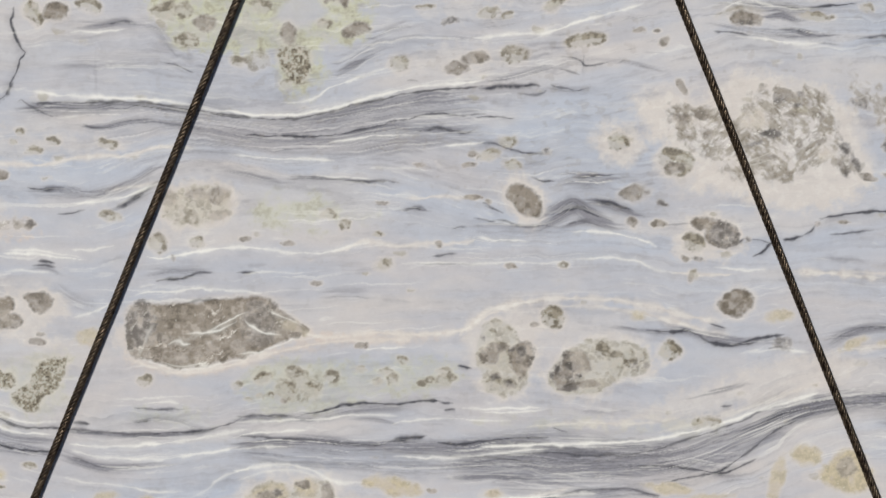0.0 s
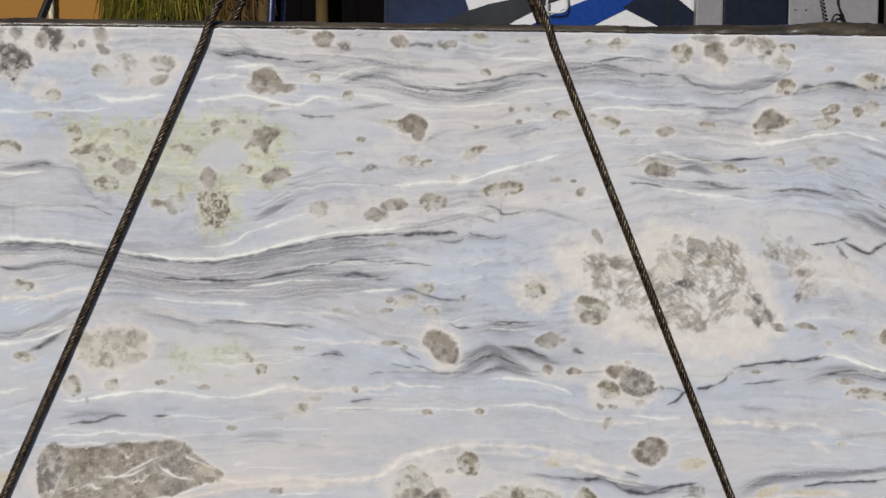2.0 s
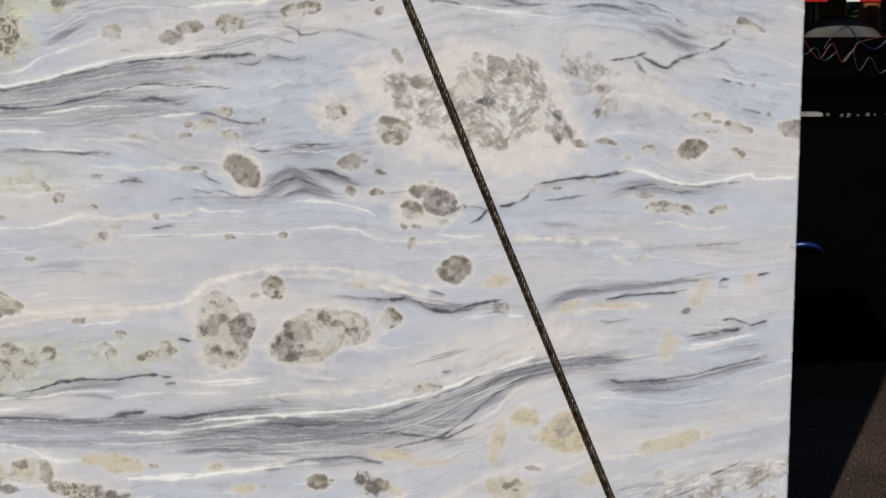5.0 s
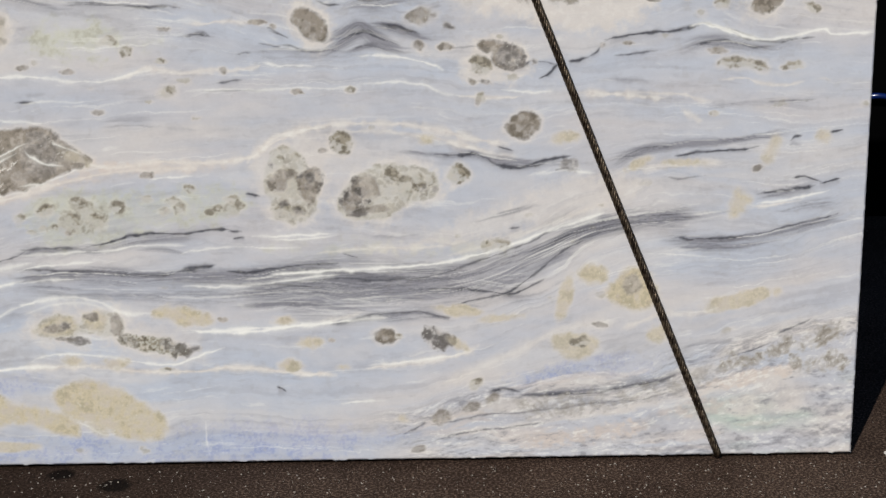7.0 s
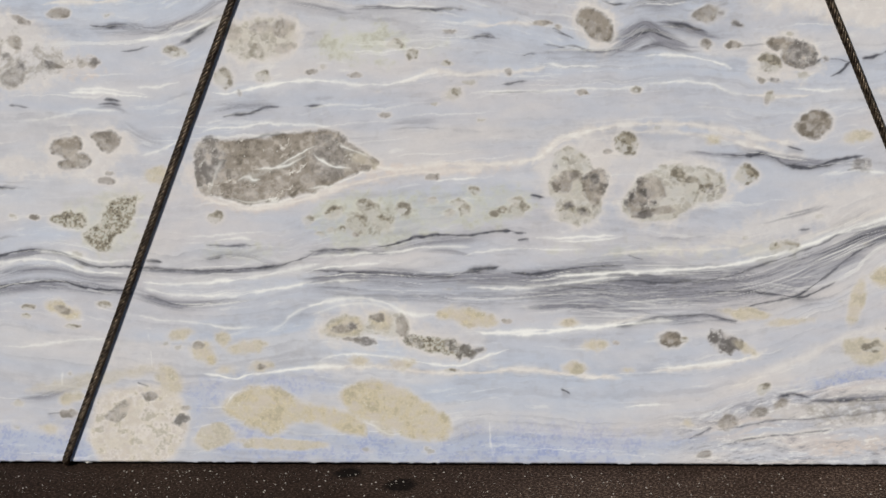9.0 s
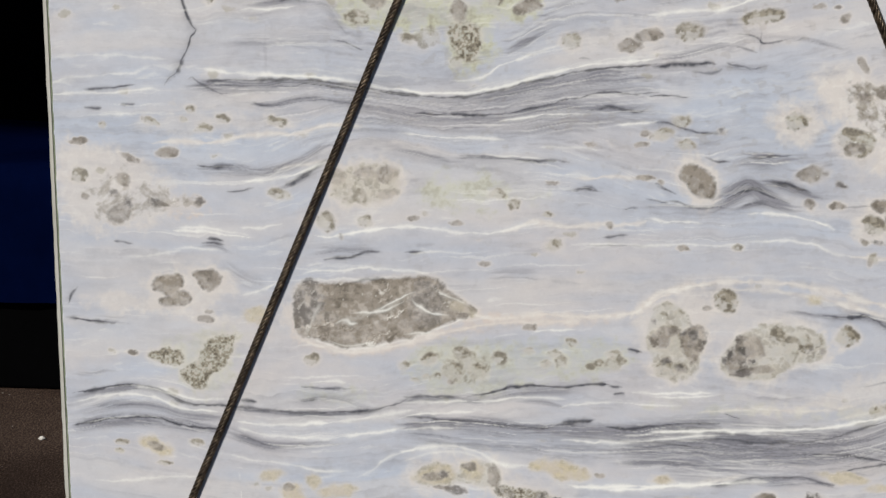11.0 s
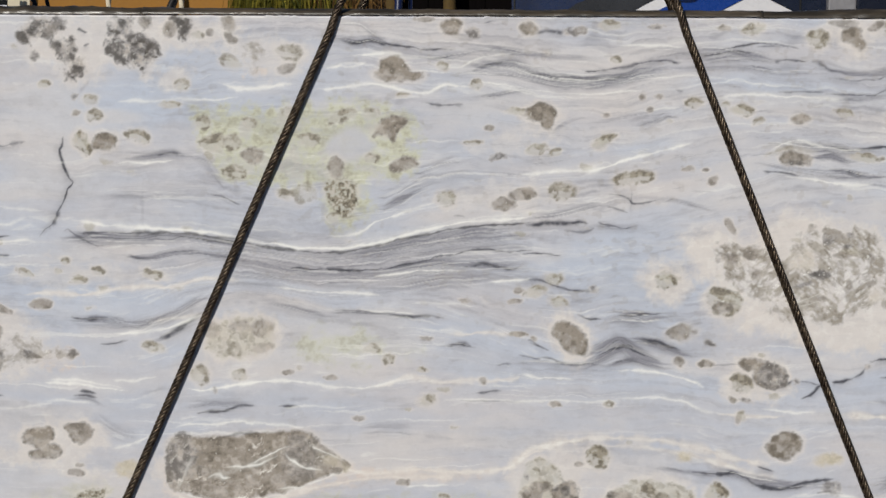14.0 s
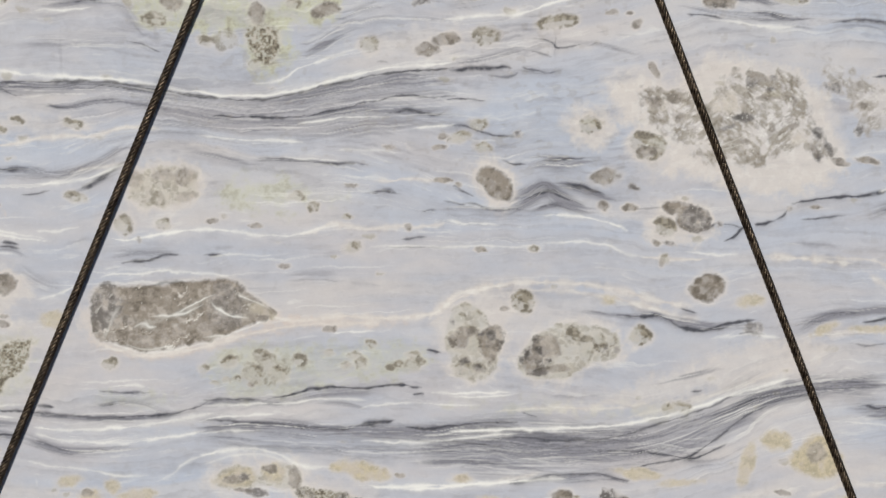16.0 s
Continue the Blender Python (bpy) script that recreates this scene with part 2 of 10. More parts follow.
guide((-1.314, 0.782), (-0.988, 0.773), (-0.743, 0.780), (-0.430, 0.789), (-0.147, 0.813), (0.152, 0.830), (0.256, 0.834), (0.397, 0.801), (0.597, 0.801), (0.772, 0.795), (0.936, 0.789), (1.015, 0.776), (1.197, 0.768))
guide((-1.290, 0.443), (-1.159, 0.486), (-1.023, 0.453), (-0.812, 0.452), (-0.614, 0.469), (-0.443, 0.490), (-0.202, 0.518), (-0.093, 0.513), (0.143, 0.500), (0.355, 0.473), (0.496, 0.520), (0.612, 0.585), (0.785, 0.624), (0.868, 0.613), (1.048, 0.599), (1.203, 0.628))
guide((-1.295, 0.398), (-1.152, 0.420), (-0.942, 0.377), (-0.755, 0.382), (-0.569, 0.402), (-0.327, 0.386), (-0.087, 0.372), (0.141, 0.365), (0.355, 0.368), (0.521, 0.397), (0.637, 0.482), (0.753, 0.523), (0.892, 0.533), (1.052, 0.507), (1.207, 0.555))
guide((-1.306, 0.288), (-1.016, 0.236), (-0.766, 0.203), (-0.577, 0.242), (-0.382, 0.216), (-0.139, 0.210), (0.148, 0.203), (0.260, 0.213), (0.379, 0.243), (0.557, 0.323), (0.733, 0.370), (0.937, 0.378), (1.201, 0.443))
guide((-1.301, 0.077), (-1.031, 0.052), (-0.775, 0.073), (-0.587, 0.054), (-0.314, 0.062), (-0.215, 0.094), (-0.032, 0.094), (0.138, 0.074), (0.259, 0.092), (0.380, 0.142), (0.560, 0.159), (0.736, 0.178), (0.845, 0.215), (0.967, 0.249), (1.088, 0.275), (1.203, 0.299))

nominal = [TALL] + [float(line.mean()) for _, line in planes] + [-0.02]


def bedding(x, z):
    """The level of a place within the bedding, in metres: constant along the layers."""
    lines = [np.full(x.shape, TALL + 0.0)] + [np.interp(x, fx, fz) for fx, fz in planes] + [np.full(x.shape, -0.02)]
    s = np.zeros(x.shape)
    for k in range(len(lines) - 1):
        hi, lo = lines[k], lines[k + 1]
        u = (hi - z) / np.maximum(hi - lo, 0.01)
        inside = (z <= hi + 1e-9) & (z >= lo) if k else z >= lo
        s = np.where(inside, nominal[k] + (nominal[k + 1] - nominal[k]) * u, s)
    return s


wx = 0.010 * fbm(GX * 9, GZ * 9, 4, 5) + 0.004 * fbm(GX * 45, GZ * 45, 3, 15)
wz = 0.008 * fbm(GX * 7, GZ * 11, 4, 25) + 0.0035 * fbm(GX * 40, GZ * 60, 3, 35)
LEVEL = bedding(GX, np.clip(GZ + 1.1 * wz + 0.005 * fbm(GX * 16, GZ * 22, 2, 275) + 0.007 * fbm(GX * 5, GZ * 10, 3, 265), 0, TALL))
FINE = 1.7 * fbm(GX * 1.7, LEVEL * 42, 5, 45, 0.62)
LINES = 1.6 * fbm(GX * 2.8 + 40, LEVEL * 120, 4, 55, 0.62)


def shade_lines(per_metre, seed):
    """Layer tops along the bedding: a sharp dark line that fades downwards, and the line alone."""
    q = LEVEL * per_metre + 0.9 * fbm(GX * 1.5, LEVEL * 7, 3, seed) + 0.05 * fbm(GX * 14, GZ * 14, 2, seed + 5)
    k = np.floor(q)
    f = 1 - (q - k)
    run = smooth(1.5 * grain_of(GX * 2.6 + 5.7 * (k % 17), k * 3.0, seed + 9) + 0.5 * grain_of(GX * 11, k * 3.0, seed + 10), -0.25, 0.75)
    top = smooth(f, 0.0, 0.0022 * per_metre)
    return run * top * np.exp(-2.6 * f), run * top * np.exp(-((f * 380 / per_metre) ** 1.5) * 0.30)


SHADE, STROKE = shade_lines(46, 301)
SHADE_FINE, STROKE_FINE = shade_lines(88, 321)
PATCH = fbm(GX * 4.5, GZ * 9, 4, 65)
RAG = 1.4 * fbm(GX * 60, GZ * 60, 4, 75, 0.62)
layers = {name: np.zeros(GX.shape) for name, _ in MINERALS}


def lay(name, box_, amount):
    """Adds a share of a mineral, never past one."""
    a = layers[name]
    a[box_] = 1 - (1 - a[box_]) * (1 - np.clip(amount, 0, 1))


def clear(box_, amount):
    """Takes away what lay there before, as a clast cuts across the layers."""
    for a in layers.values():
        a[box_] *= 1 - np.clip(amount, 0, 1)


def window(x0, x1, z0, z1):
    i0, i1 = int((x0 - LEFT) / STEP), int((x1 - LEFT) / STEP) + 2
    k0, k1 = int(z0 / STEP), int(z1 / STEP) + 2
    return np.s_[max(0, k0) : max(0, min(NZ, k1)), max(0, i0) : max(0, min(NX, i1))]


# noise at several grain sizes, shared by all the minerals; FLECK sets glint dots
FLECK = 1.3 * fbm(GX * 210, GZ * 210, 2, 145)
MOTTLE = 2.5 * fbm((GX + wx) * 38, (GZ + wz) * 38, 4, 155, 0.66)
CRUMB = 2.5 * fbm((GX + 0.6 * wx) * 74, (GZ + 0.6 * wz) * 80, 3, 165, 0.52)
DUST = 2.5 * fbm(GX * 230, GZ * 230, 2, 175)


def sampled(points, steps):
    """A smooth line through points, as rows of x, z."""
    return np.array([(p.x, p.z) for p in curve([(x, 0, z) for x, z in points], steps)])


def beside(points, pad):
    """The grid's window round a line; how far each place lies above the line, and how far along it."""
    pts = sampled(points, 4)
    b = window(pts[:, 0].min() - pad, pts[:, 0].max() + pad, pts[:, 1].min() - pad, pts[:, 1].max() + pad)
    x, z = GX[b] + 0.25 * wx[b], GZ[b] + 0.25 * wz[b]
    way = np.r_[0, np.cumsum(np.hypot(*np.diff(pts, axis=0).T))]
    if np.all(np.diff(pts[:, 0]) > 1e-5):
        slope = np.gradient(pts[:, 1], pts[:, 0])
        lean = np.interp(x, pts[:, 0], slope)
        off = (z - np.interp(x, pts[:, 0], pts[:, 1])) / np.sqrt(1 + lean ** 2)
        run = np.interp(x, pts[:, 0], way) + np.minimum(x - pts[0, 0], 0) + np.maximum(x - pts[-1, 0], 0)
        return b, off, run, way[-1]
    best, off, run = np.full(x.shape, 9.0), np.full(x.shape, 9.0), np.zeros(x.shape)
    for k in range(len(pts) - 1):
        a, d = pts[k], pts[k + 1] - pts[k]
        u = np.clip(((x - a[0]) * d[0] + (z - a[1]) * d[1]) / max(d @ d, 1e-9), 0, 1)
        r = np.hypot(x - a[0] - u * d[0], z - a[1] - u * d[1])
        near = r < best
        side = np.where(d[0] * (z - a[1]) - d[1] * (x - a[0]) < 0, -1.0, 1.0)
        best, off, run = np.where(near, r, best), np.where(near, r * side, off), np.where(near, way[k] + u * way[k + 1] - u * way[k], run)
    return b, off, run, way[-1]


def line(kind, width, strength, *points):
    """A thin line through points that swells, thins and breaks up on its way."""
    b, off, run, whole = beside(points, 5 * width + 0.012)
    if off.size == 0:
        return
    seed = 13.7 * points[0][0] + 31.1 * points[0][1]
    swell = 0.80 + 0.55 * grain_of(run * 28 + seed, off * 0 + seed, 85) + 0.35 * grain_of(run * 95 + seed, off * 0 - seed, 86)
    fade = min(0.035, 0.30 * whole)
    tip = smooth(np.minimum(run, whole - run) + 0.004 * CRUMB[b], -0.004, fade)
    off = off + 0.0006 * CRUMB[b] + 0.0018 * grain_of(run * 40 + 9, off * 0 + seed, 87)
    r = off / (np.maximum(swell, 0.25) * width * (0.40 + 0.60 * tip) * (0.78 if kind == "white" else 0.85))
    broken = (0.60 if kind == "white" else 0.74) + (0.40 if kind == "white" else 0.26) * smooth(1.5 * grain_of(run * 17 - seed, off * 0 + 3 * seed, 88) + 0.2 * CRUMB[b], -0.7, 0.4)
    core = np.exp(-(r ** 2)) * (0.25 + 0.75 * tip) * smooth(tip, 0.0, 0.25) * broken * strength
    if kind == "white":
        lay("white_vein_glint", b, 0.90 * core)
        lay("white_vein_glint", b, 0.14 * strength * tip * np.exp(-((off / (2.6 * width)) ** 2)))
    elif kind == "cream":
        lay("cream", b, 0.95 * np.exp(-((r / 1.5) ** 2)) * tip * strength)
        lay("white_vein_glint", b, 0.38 * core * smooth(CRUMB[b] + 0.5 * MOTTLE[b], -1.6, 0.6))
    elif kind == "grey":
        lay("grey_seam", b, 0.75 * np.exp(-((r / 1.4) ** 2)) * tip * strength * (0.65 + 0.35 * smooth(CRUMB[b], -0.6, 0.6)))
    else:
        # crisp above, smoky grey below
        under = np.where(off < 0, 3.4, 1.3) * width
        lay("grey_seam", b, 0.50 * strength * tip * np.exp(-((off / under) ** 2)) * (0.50 + 0.50 * smooth(FINE[b], -0.4, 0.7)))
        lay("dark_seam", b, 1.45 * core * (0.80 + 0.20 * smooth(CRUMB[b] + 0.4 * DUST[b], -0.8, 0.5)))


def shade(above, below, strength, *points):
    """A zone of smoky grey along a line, streaked along its run."""
    b, off, run, whole = beside(points, 1.7 * max(above, below) + 0.012)
    if off.size == 0:
        return
    seed = 17.3 * points[0][0] + 41.9 * points[0][1]
    half = 1.25 * np.where(off > 0, above, below) * (1.0 + 0.45 * grain_of(run * 11 + seed, off * 0 + seed, 91))
    tip = smooth(np.minimum(run, whole - run) + 0.022 * grain_of(off * 230, run * 5, 92), -0.010, min(0.06, 0.32 * whole))
    body = np.exp(-(np.abs(off / half) ** 2.6)) * tip
    ripple = off + 0.0022 * grain_of(run * 24 + seed, off * 60, 95)
    streak = 1.8 * fbm(run * 6 + seed, ripple * 115, 5, 93, 0.62)
    thin = 1.8 * fbm(run * 5 - seed, ripple * 330, 3, 94, 0.55)
    bands = 0.55 * SHADE[b] + 0.35 * SHADE_FINE[b]
    ridge = np.exp(-((streak / 0.13) ** 2)) * smooth(grain_of(run * 9 + 3 * seed, ripple * 90, 96), -0.5, 0.5)
    lay("grey_seam", b, 1.4 * strength * body * (0.36 + 0.62 * smooth(streak, -0.45, 0.55) + bands))
    lay("dark_seam", b, strength * body * (0.60 * ridge + 0.46 * smooth(thin + 0.8 * streak, 0.25, 1.25) + 0.35 * STROKE[b] + 0.16 * STROKE_FINE[b]))
    lay("white_vein_glint", b, 0.68 * strength * body * smooth(-thin - 0.4 * streak, 0.40, 1.1))


def depth_in(points):
    """How deep each place lies within a smooth closed outline, in metres."""
    n = len(points)
    ring = sampled([points[i % n] for i in range(-1, n + 2)], 3)[3:-3] if n > 3 else np.array(points)
    pad = 0.030
    b = window(ring[:, 0].min() - pad, ring[:, 0].max() + pad, ring[:, 1].min() - pad, ring[:, 1].max() + pad)
    x, z = GX[b] + 0.30 * wx[b], GZ[b] + 0.30 * wz[b]
    away, inside = np.full(x.shape, 9.0), np.zeros(x.shape, bool)
    for (x0, z0), (x1, z1) in zip(ring, np.roll(ring, -1, 0)):
        dx, dz = x1 - x0, z1 - z0
        long = dx * dx + dz * dz
        if long < 1e-10:
            continue
        u = np.clip(((x - x0) * dx + (z - z0) * dz) / long, 0, 1)
        away = np.minimum(away, (x - x0 - u * dx) ** 2 + (z - z0 - u * dz) ** 2)
        if abs(dz) > 1e-9:
            inside ^= ((z0 > z) != (z1 > z)) & (x < x0 + (z - z0) * dx / dz)
    return b, np.where(inside, 1, -1) * np.sqrt(away)


def blob(kind, strength, *points):
    """A clast, a cloud or a stain with that outline."""
    b, deep = depth_in(points)
    if deep.size:
        size = min(max(p[i] for p in points) - min(p[i] for p in points) for i in (0, 1))
        mineral(kind, b, deep, strength, size)


def dot(kind, x0, z0, a, c, turn=0.0, strength=0.74):
    """A small grain or a soft cloud, with half axes a and c."""
    pad = 1.25 * max(a, c) + 0.03
    b = window(x0 - pad, x0 + pad, z0 - pad, z0 + pad)
    if GX[b].size == 0:
        return
    x, z = GX[b] + 0.3 * wx[b] - x0, GZ[b] + 0.3 * wz[b] - z0
    t = radians(turn)
    u, v = (x * math.cos(t) + z * math.sin(t)) / a, (-x * math.sin(t) + z * math.cos(t)) / c
    lump = grain_of(GX[b] * 0.8 / max(c, 0.004) + 7 * x0, GZ[b] * 0.8 / max(c, 0.004) + 9 * z0, 97)
    mineral(kind, b, (1 - np.hypot(u, v) + 0.28 * lump) * math.sqrt(a * c), strength, 2 * min(a, c))


def mineral(kind, b, deep, k, size):
    """Lays one mineral where it lies deep enough inside its outline."""
    mot, crumb, dust = MOTTLE[b], CRUMB[b], DUST[b]
    small = min(1.0, size / 0.03)
    rag = small * (0.0012 * crumb + 0.0020 * mot)
    side = np.gradient(deep, axis=0) / STEP + 0.5 * np.gradient(deep, axis=1) / STEP
    if kind == "halo":
        m = smooth(deep + 0.010 * mot + 0.002 * crumb + 0.02 * PATCH[b], -0.022, 0.016)
        clear(b, 0.55 * k * m)
        lay("cream", b, 0.80 * k * m)
        lay("white_vein_glint", b, 0.16 * k * m * smooth(crumb, 0.0, 0.9))
    elif kind == "peach":
        m = smooth(deep + 0.005 * mot + 0.003 * crumb, -0.012, 0.008)
        lay("pink", b, k * m * (0.45 + 0.55 * smooth(crumb + 0.5 * FINE[b], -0.5, 0.6)))
    elif kind == "lav":
        clear(b, 0.85 * k * smooth(deep + 0.004 * mot, -0.012, 0.010))
    elif kind == "blue":
        m = smooth(deep + 0.010 * mot + 0.03 * PATCH[b], -0.024, 0.034)
        lay("blue", b, 0.55 * k * m)
    elif kind == "bluedeep":
        m = smooth(deep + 0.008 * mot + 0.003 * crumb, -0.020, 0.024)
        lay("blue", b, 0.65 * k * m)
        lay("deep_blue", b, k * m * (0.28 + 0.70 * smooth(0.7 * mot + 0.6 * crumb + 0.9 * dust, -0.3, 1.7)))
        lay("white_vein_glint", b, 0.5 * k * m * smooth(FLECK[b], 1.0, 1.3))
    elif kind == "green":
        m = smooth(deep + 0.011 * mot + 0.003 * crumb + 0.02 * PATCH[b], -0.022, 0.016)
        cloud = mot + 0.6 * crumb
        lay("green", b, k * m * (0.50 + 0.45 * smooth(cloud, -1.0, 0.7)))
        lay("olive", b, 0.55 * k * m * smooth(cloud + 0.3 * dust, 0.2, 2.0))
        lay("pale_crystal", b, 0.20 * k * m * smooth(-cloud, 0.5, 1.5))
    elif kind in ("tan", "greytan"):
        m = smooth(deep + 0.001 + 0.8 * rag + 0.002 * mot, -0.008, 0.008)
        lay("cream", b, 0.55 * k * smooth(deep + 0.003 * mot, -0.016, 0.0))
        clear(b, 0.75 * k * m)
        grey = kind == "greytan"
        lay("cream" if grey else "tan", b, k * m * (0.62 + 0.36 * smooth(mot + 0.3 * crumb, -1.0, 0.5)))
        lay("tan", b, 0.40 * k * m * smooth(-mot + 0.4 * crumb, -0.6, 0.8))
        lay("olive", b, (0.60 if grey else 0.50) * k * m * smooth(mot + 0.8 * crumb + 0.3 * dust, 0.1, 1.9))
        lay("smoky", b, 0.30 * k * m * smooth(0.8 * mot - 0.8 * crumb, 0.6, 1.8))
        lay("pale_crystal", b, 0.55 * k * m * smooth(-crumb - 0.6 * mot - 0.3 * dust, 0.2, 1.4))
        lay("white_vein_glint", b, 0.35 * k * m * smooth(FLECK[b] + 0.3 * crumb, 0.9, 1.3))
    elif kind == "crush":
        # crushed crystal: pale splinters, grey crumbs, a few dark ones
        m = smooth(deep + 0.008 * mot + 0.004 * crumb, -0.012, 0.012)
        gx, gz = GX[b] + 0.8 * wx[b], GZ[b] + 0.8 * wz[b]
        swirl = smooth(2.2 * fbm(gx * 13, gz * 13, 2, 35), -0.25, 0.25)
        one = 2.2 * fbm((0.80 * gx + 0.60 * gz) * 62, (0.80 * gz - 0.60 * gx) * 150, 3, 33, 0.62)
        two = 2.2 * fbm((0.72 * gx - 0.69 * gz) * 62, (0.72 * gz + 0.69 * gx) * 150, 3, 37, 0.62)
        fibre = one * swirl + two * (1 - swirl)
        clear(b, 0.75 * k * m)
        lay("cream", b, 0.60 * k * m)
        lay("grey_seam", b, 0.34 * k * m * smooth(mot, -0.9, 0.6))
        lay("smoky", b, 0.30 * k * m * smooth(mot + 0.6 * crumb, -1.0, 0.6))
        lay("olive", b, 0.42 * k * m * smooth(fibre + 0.6 * mot, -0.8, 0.6))
        lay("smoky", b, 0.45 * k * m * smooth(0.8 * fibre + 0.7 * mot + 0.3 * dust, -0.3, 1.0))
        lay("dark_mineral", b, 0.36 * k * m * smooth(0.8 * fibre + 0.6 * mot + 0.4 * crumb + 0.4 * dust, 0.7, 1.8))
        lay("white_vein_glint", b, 0.36 * k * m * smooth(-fibre + 0.3 * dust, 0.45, 1.2))
        # sparkle of the splinters, as white dots in the colour
        lay("white_vein_glint", b, 0.75 * k * m * smooth(FLECK[b] + 0.3 * crumb, 1.05, 1.3))
    else:
        edge = 0.0028 + 0.0018 * small
        m = smooth(deep + 0.0012 + rag, -edge, edge)
        lay("cream", b, 0.62 * k * smooth(deep + 0.002 * mot + 0.001 * crumb, -0.013 * small - 0.003, -0.001))
        rim = smooth(-deep, -0.007, 0.0)
        knot = crumb + 0.8 * mot + 0.22 * dust
        if kind == "dark":
            lay("charcoal", b, 0.22 * k * smooth(deep + 0.005 * mot + 0.002 * dust, -0.020 * small, 0.004))
        if kind == "cluster":
            # rounded grains packed together, each with a pale rim
            one, two, who = cells((GX[b] + 1.4 * wx[b]) * 52 + 0.30 * mot, (GZ[b] + 1.4 * wz[b]) * 56 + 0.30 * crumb, 191)
            body = smooth(two - one + 0.10 * crumb + 0.05 * dust, -0.02, 0.34) * smooth(who + 0.25 * mot, 0.02, 0.35)
            clear(b, 0.8 * k * m)
            lay("green", b, 0.40 * k * m)
            lay("olive", b, 0.40 * k * m + 0.50 * k * m * body)
            lay("smoky", b, 0.70 * k * m * body * smooth(who + 0.3 * knot, 0.1, 0.8))
            lay("dark_mineral", b, 0.60 * k * m * body * smooth(who + 0.4 * knot, 0.5, 1.5))
            lay("cream", b, 0.30 * k * m * (1 - body) * smooth(mot, -0.5, 0.8))
        elif kind == "speck":
            # a cluster of grains with pale cement between them
            grains = smooth(0.6 * crumb + 0.9 * dust + 0.3 * mot, -0.8, 0.3)
            clear(b, 0.7 * k * m)
            lay("green", b, 0.35 * k * m)
            lay("olive", b, 0.92 * k * m * (0.35 + 0.65 * grains))
            lay("smoky", b, 0.60 * k * m * grains)
            lay("dark_mineral", b, 0.80 * k * m * smooth(0.6 * crumb + 0.9 * dust + 0.3 * mot, 0.25, 1.7))
            lay("pale_crystal", b, 0.45 * k * m * smooth(-crumb - 0.6 * dust, 0.6, 1.5))
        elif kind == "dark":
            m = smooth(deep + 0.006 * small + 3.4 * rag + 0.0008 * dust, -1.6 * edge, 1.6 * edge)
            grit = 0.9 * crumb + 0.9 * mot + 0.25 * dust
            clear(b, 0.85 * k * m)
            crack = np.exp(-((fbm((GX[b] + wx[b]) * 55, (GZ[b] + wz[b]) * 55, 3, 195) / 0.05) ** 2))
            lay("smoky", b, 0.50 * k * m)
            lay("charcoal", b, k * m * (0.22 + 0.58 * smooth(grit, -0.8, 1.1)))
            lay("pale_crystal", b, 0.60 * k * m * smooth(-grit, 0.4, 1.6))
            lay("white_vein_glint", b, 0.45 * k * m * crack * smooth(-grit, -0.6, 0.6))
        elif kind == "jet":
            m = smooth(deep + 0.002 * small + 1.6 * rag, -1.3 * edge, 1.2 * edge)
            clear(b, 0.5 * k * m)
            lay("charcoal", b, k * m * (0.60 + 0.40 * smooth(knot, -1.0, 0.8)))
        elif kind == "olive":
            m = m * (0.74 + 0.26 * smooth(knot - 0.5 * side, -1.8, 0.8))
            patch = smooth(1.1 * mot + 0.6 * crumb + 0.7 * rim - 0.9 * side, -0.3, 1.5)
            clear(b, 0.85 * k * m)
            lay("cream", b, 0.35 * k * m)
            lay("olive", b, k * m * (0.40 + 0.50 * patch))
            lay("green", b, 0.30 * k * m * smooth(-mot, -0.4, 0.8))
            lay("smoky", b, 0.60 * k * m * patch)
            lay("dark_mineral", b, 0.62 * k * m * patch * smooth(knot + 0.3 * dust + 0.35 * rim, 0.2, 1.7))
            lay("pale_crystal", b, 0.45 * k * m * smooth(-knot, 0.3, 1.7))
        else:
            m = m * (0.74 + 0.26 * smooth(knot - 0.6 * side, -2.1, 0.5))
            clear(b, 0.92 * k * m)
            lay("smoky", b, 0.92 * k * m)
            lay("olive", b, 0.40 * k * m * smooth(-mot + 0.3 * crumb, -0.2, 0.9))
            lay("dark_mineral", b, {"deep": 0.60, "big": 0.42}.get(kind, 0.55) * k * m * smooth(knot + 0.6 * rim, {"deep": -1.8}.get(kind, 0.1), 1.9))
            lay("pale_crystal", b, {"deep": 0.12}.get(kind, 0.46) * k * m * smooth(-knot, 0.5, 1.8))
            if kind == "big":
                # fibres run aslant through the largest clast, with white healed cracks
                along, across = 0.93 * GX[b] + 0.36 * GZ[b], 0.93 * GZ[b] - 0.36 * GX[b]
                fibre = 1.9 * fbm(along * 16, across * 95 + 1.2 * mot, 4, 203, 0.6)
                lay("dark_mineral", b, 0.34 * m * smooth(fibre + 0.4 * crumb, 0.2, 1.4))
                lay("pale_crystal", b, 0.60 * m * smooth(-fibre + 0.4 * mot, 0.1, 1.3))
                lay("white_vein_glint", b, 0.60 * m * smooth(-fibre + 0.4 * mot + 0.2 * crumb, 0.8, 1.5))
                lay("pink", b, 0.30 * m * smooth(-mot, -0.8, 0.8))
        # glints of the crystals are painted here as tiny white dots
        lay("white_vein_glint", b, 0.75 * k * m * smooth(FLECK[b] + 0.2 * crumb, 1.05, 1.35))


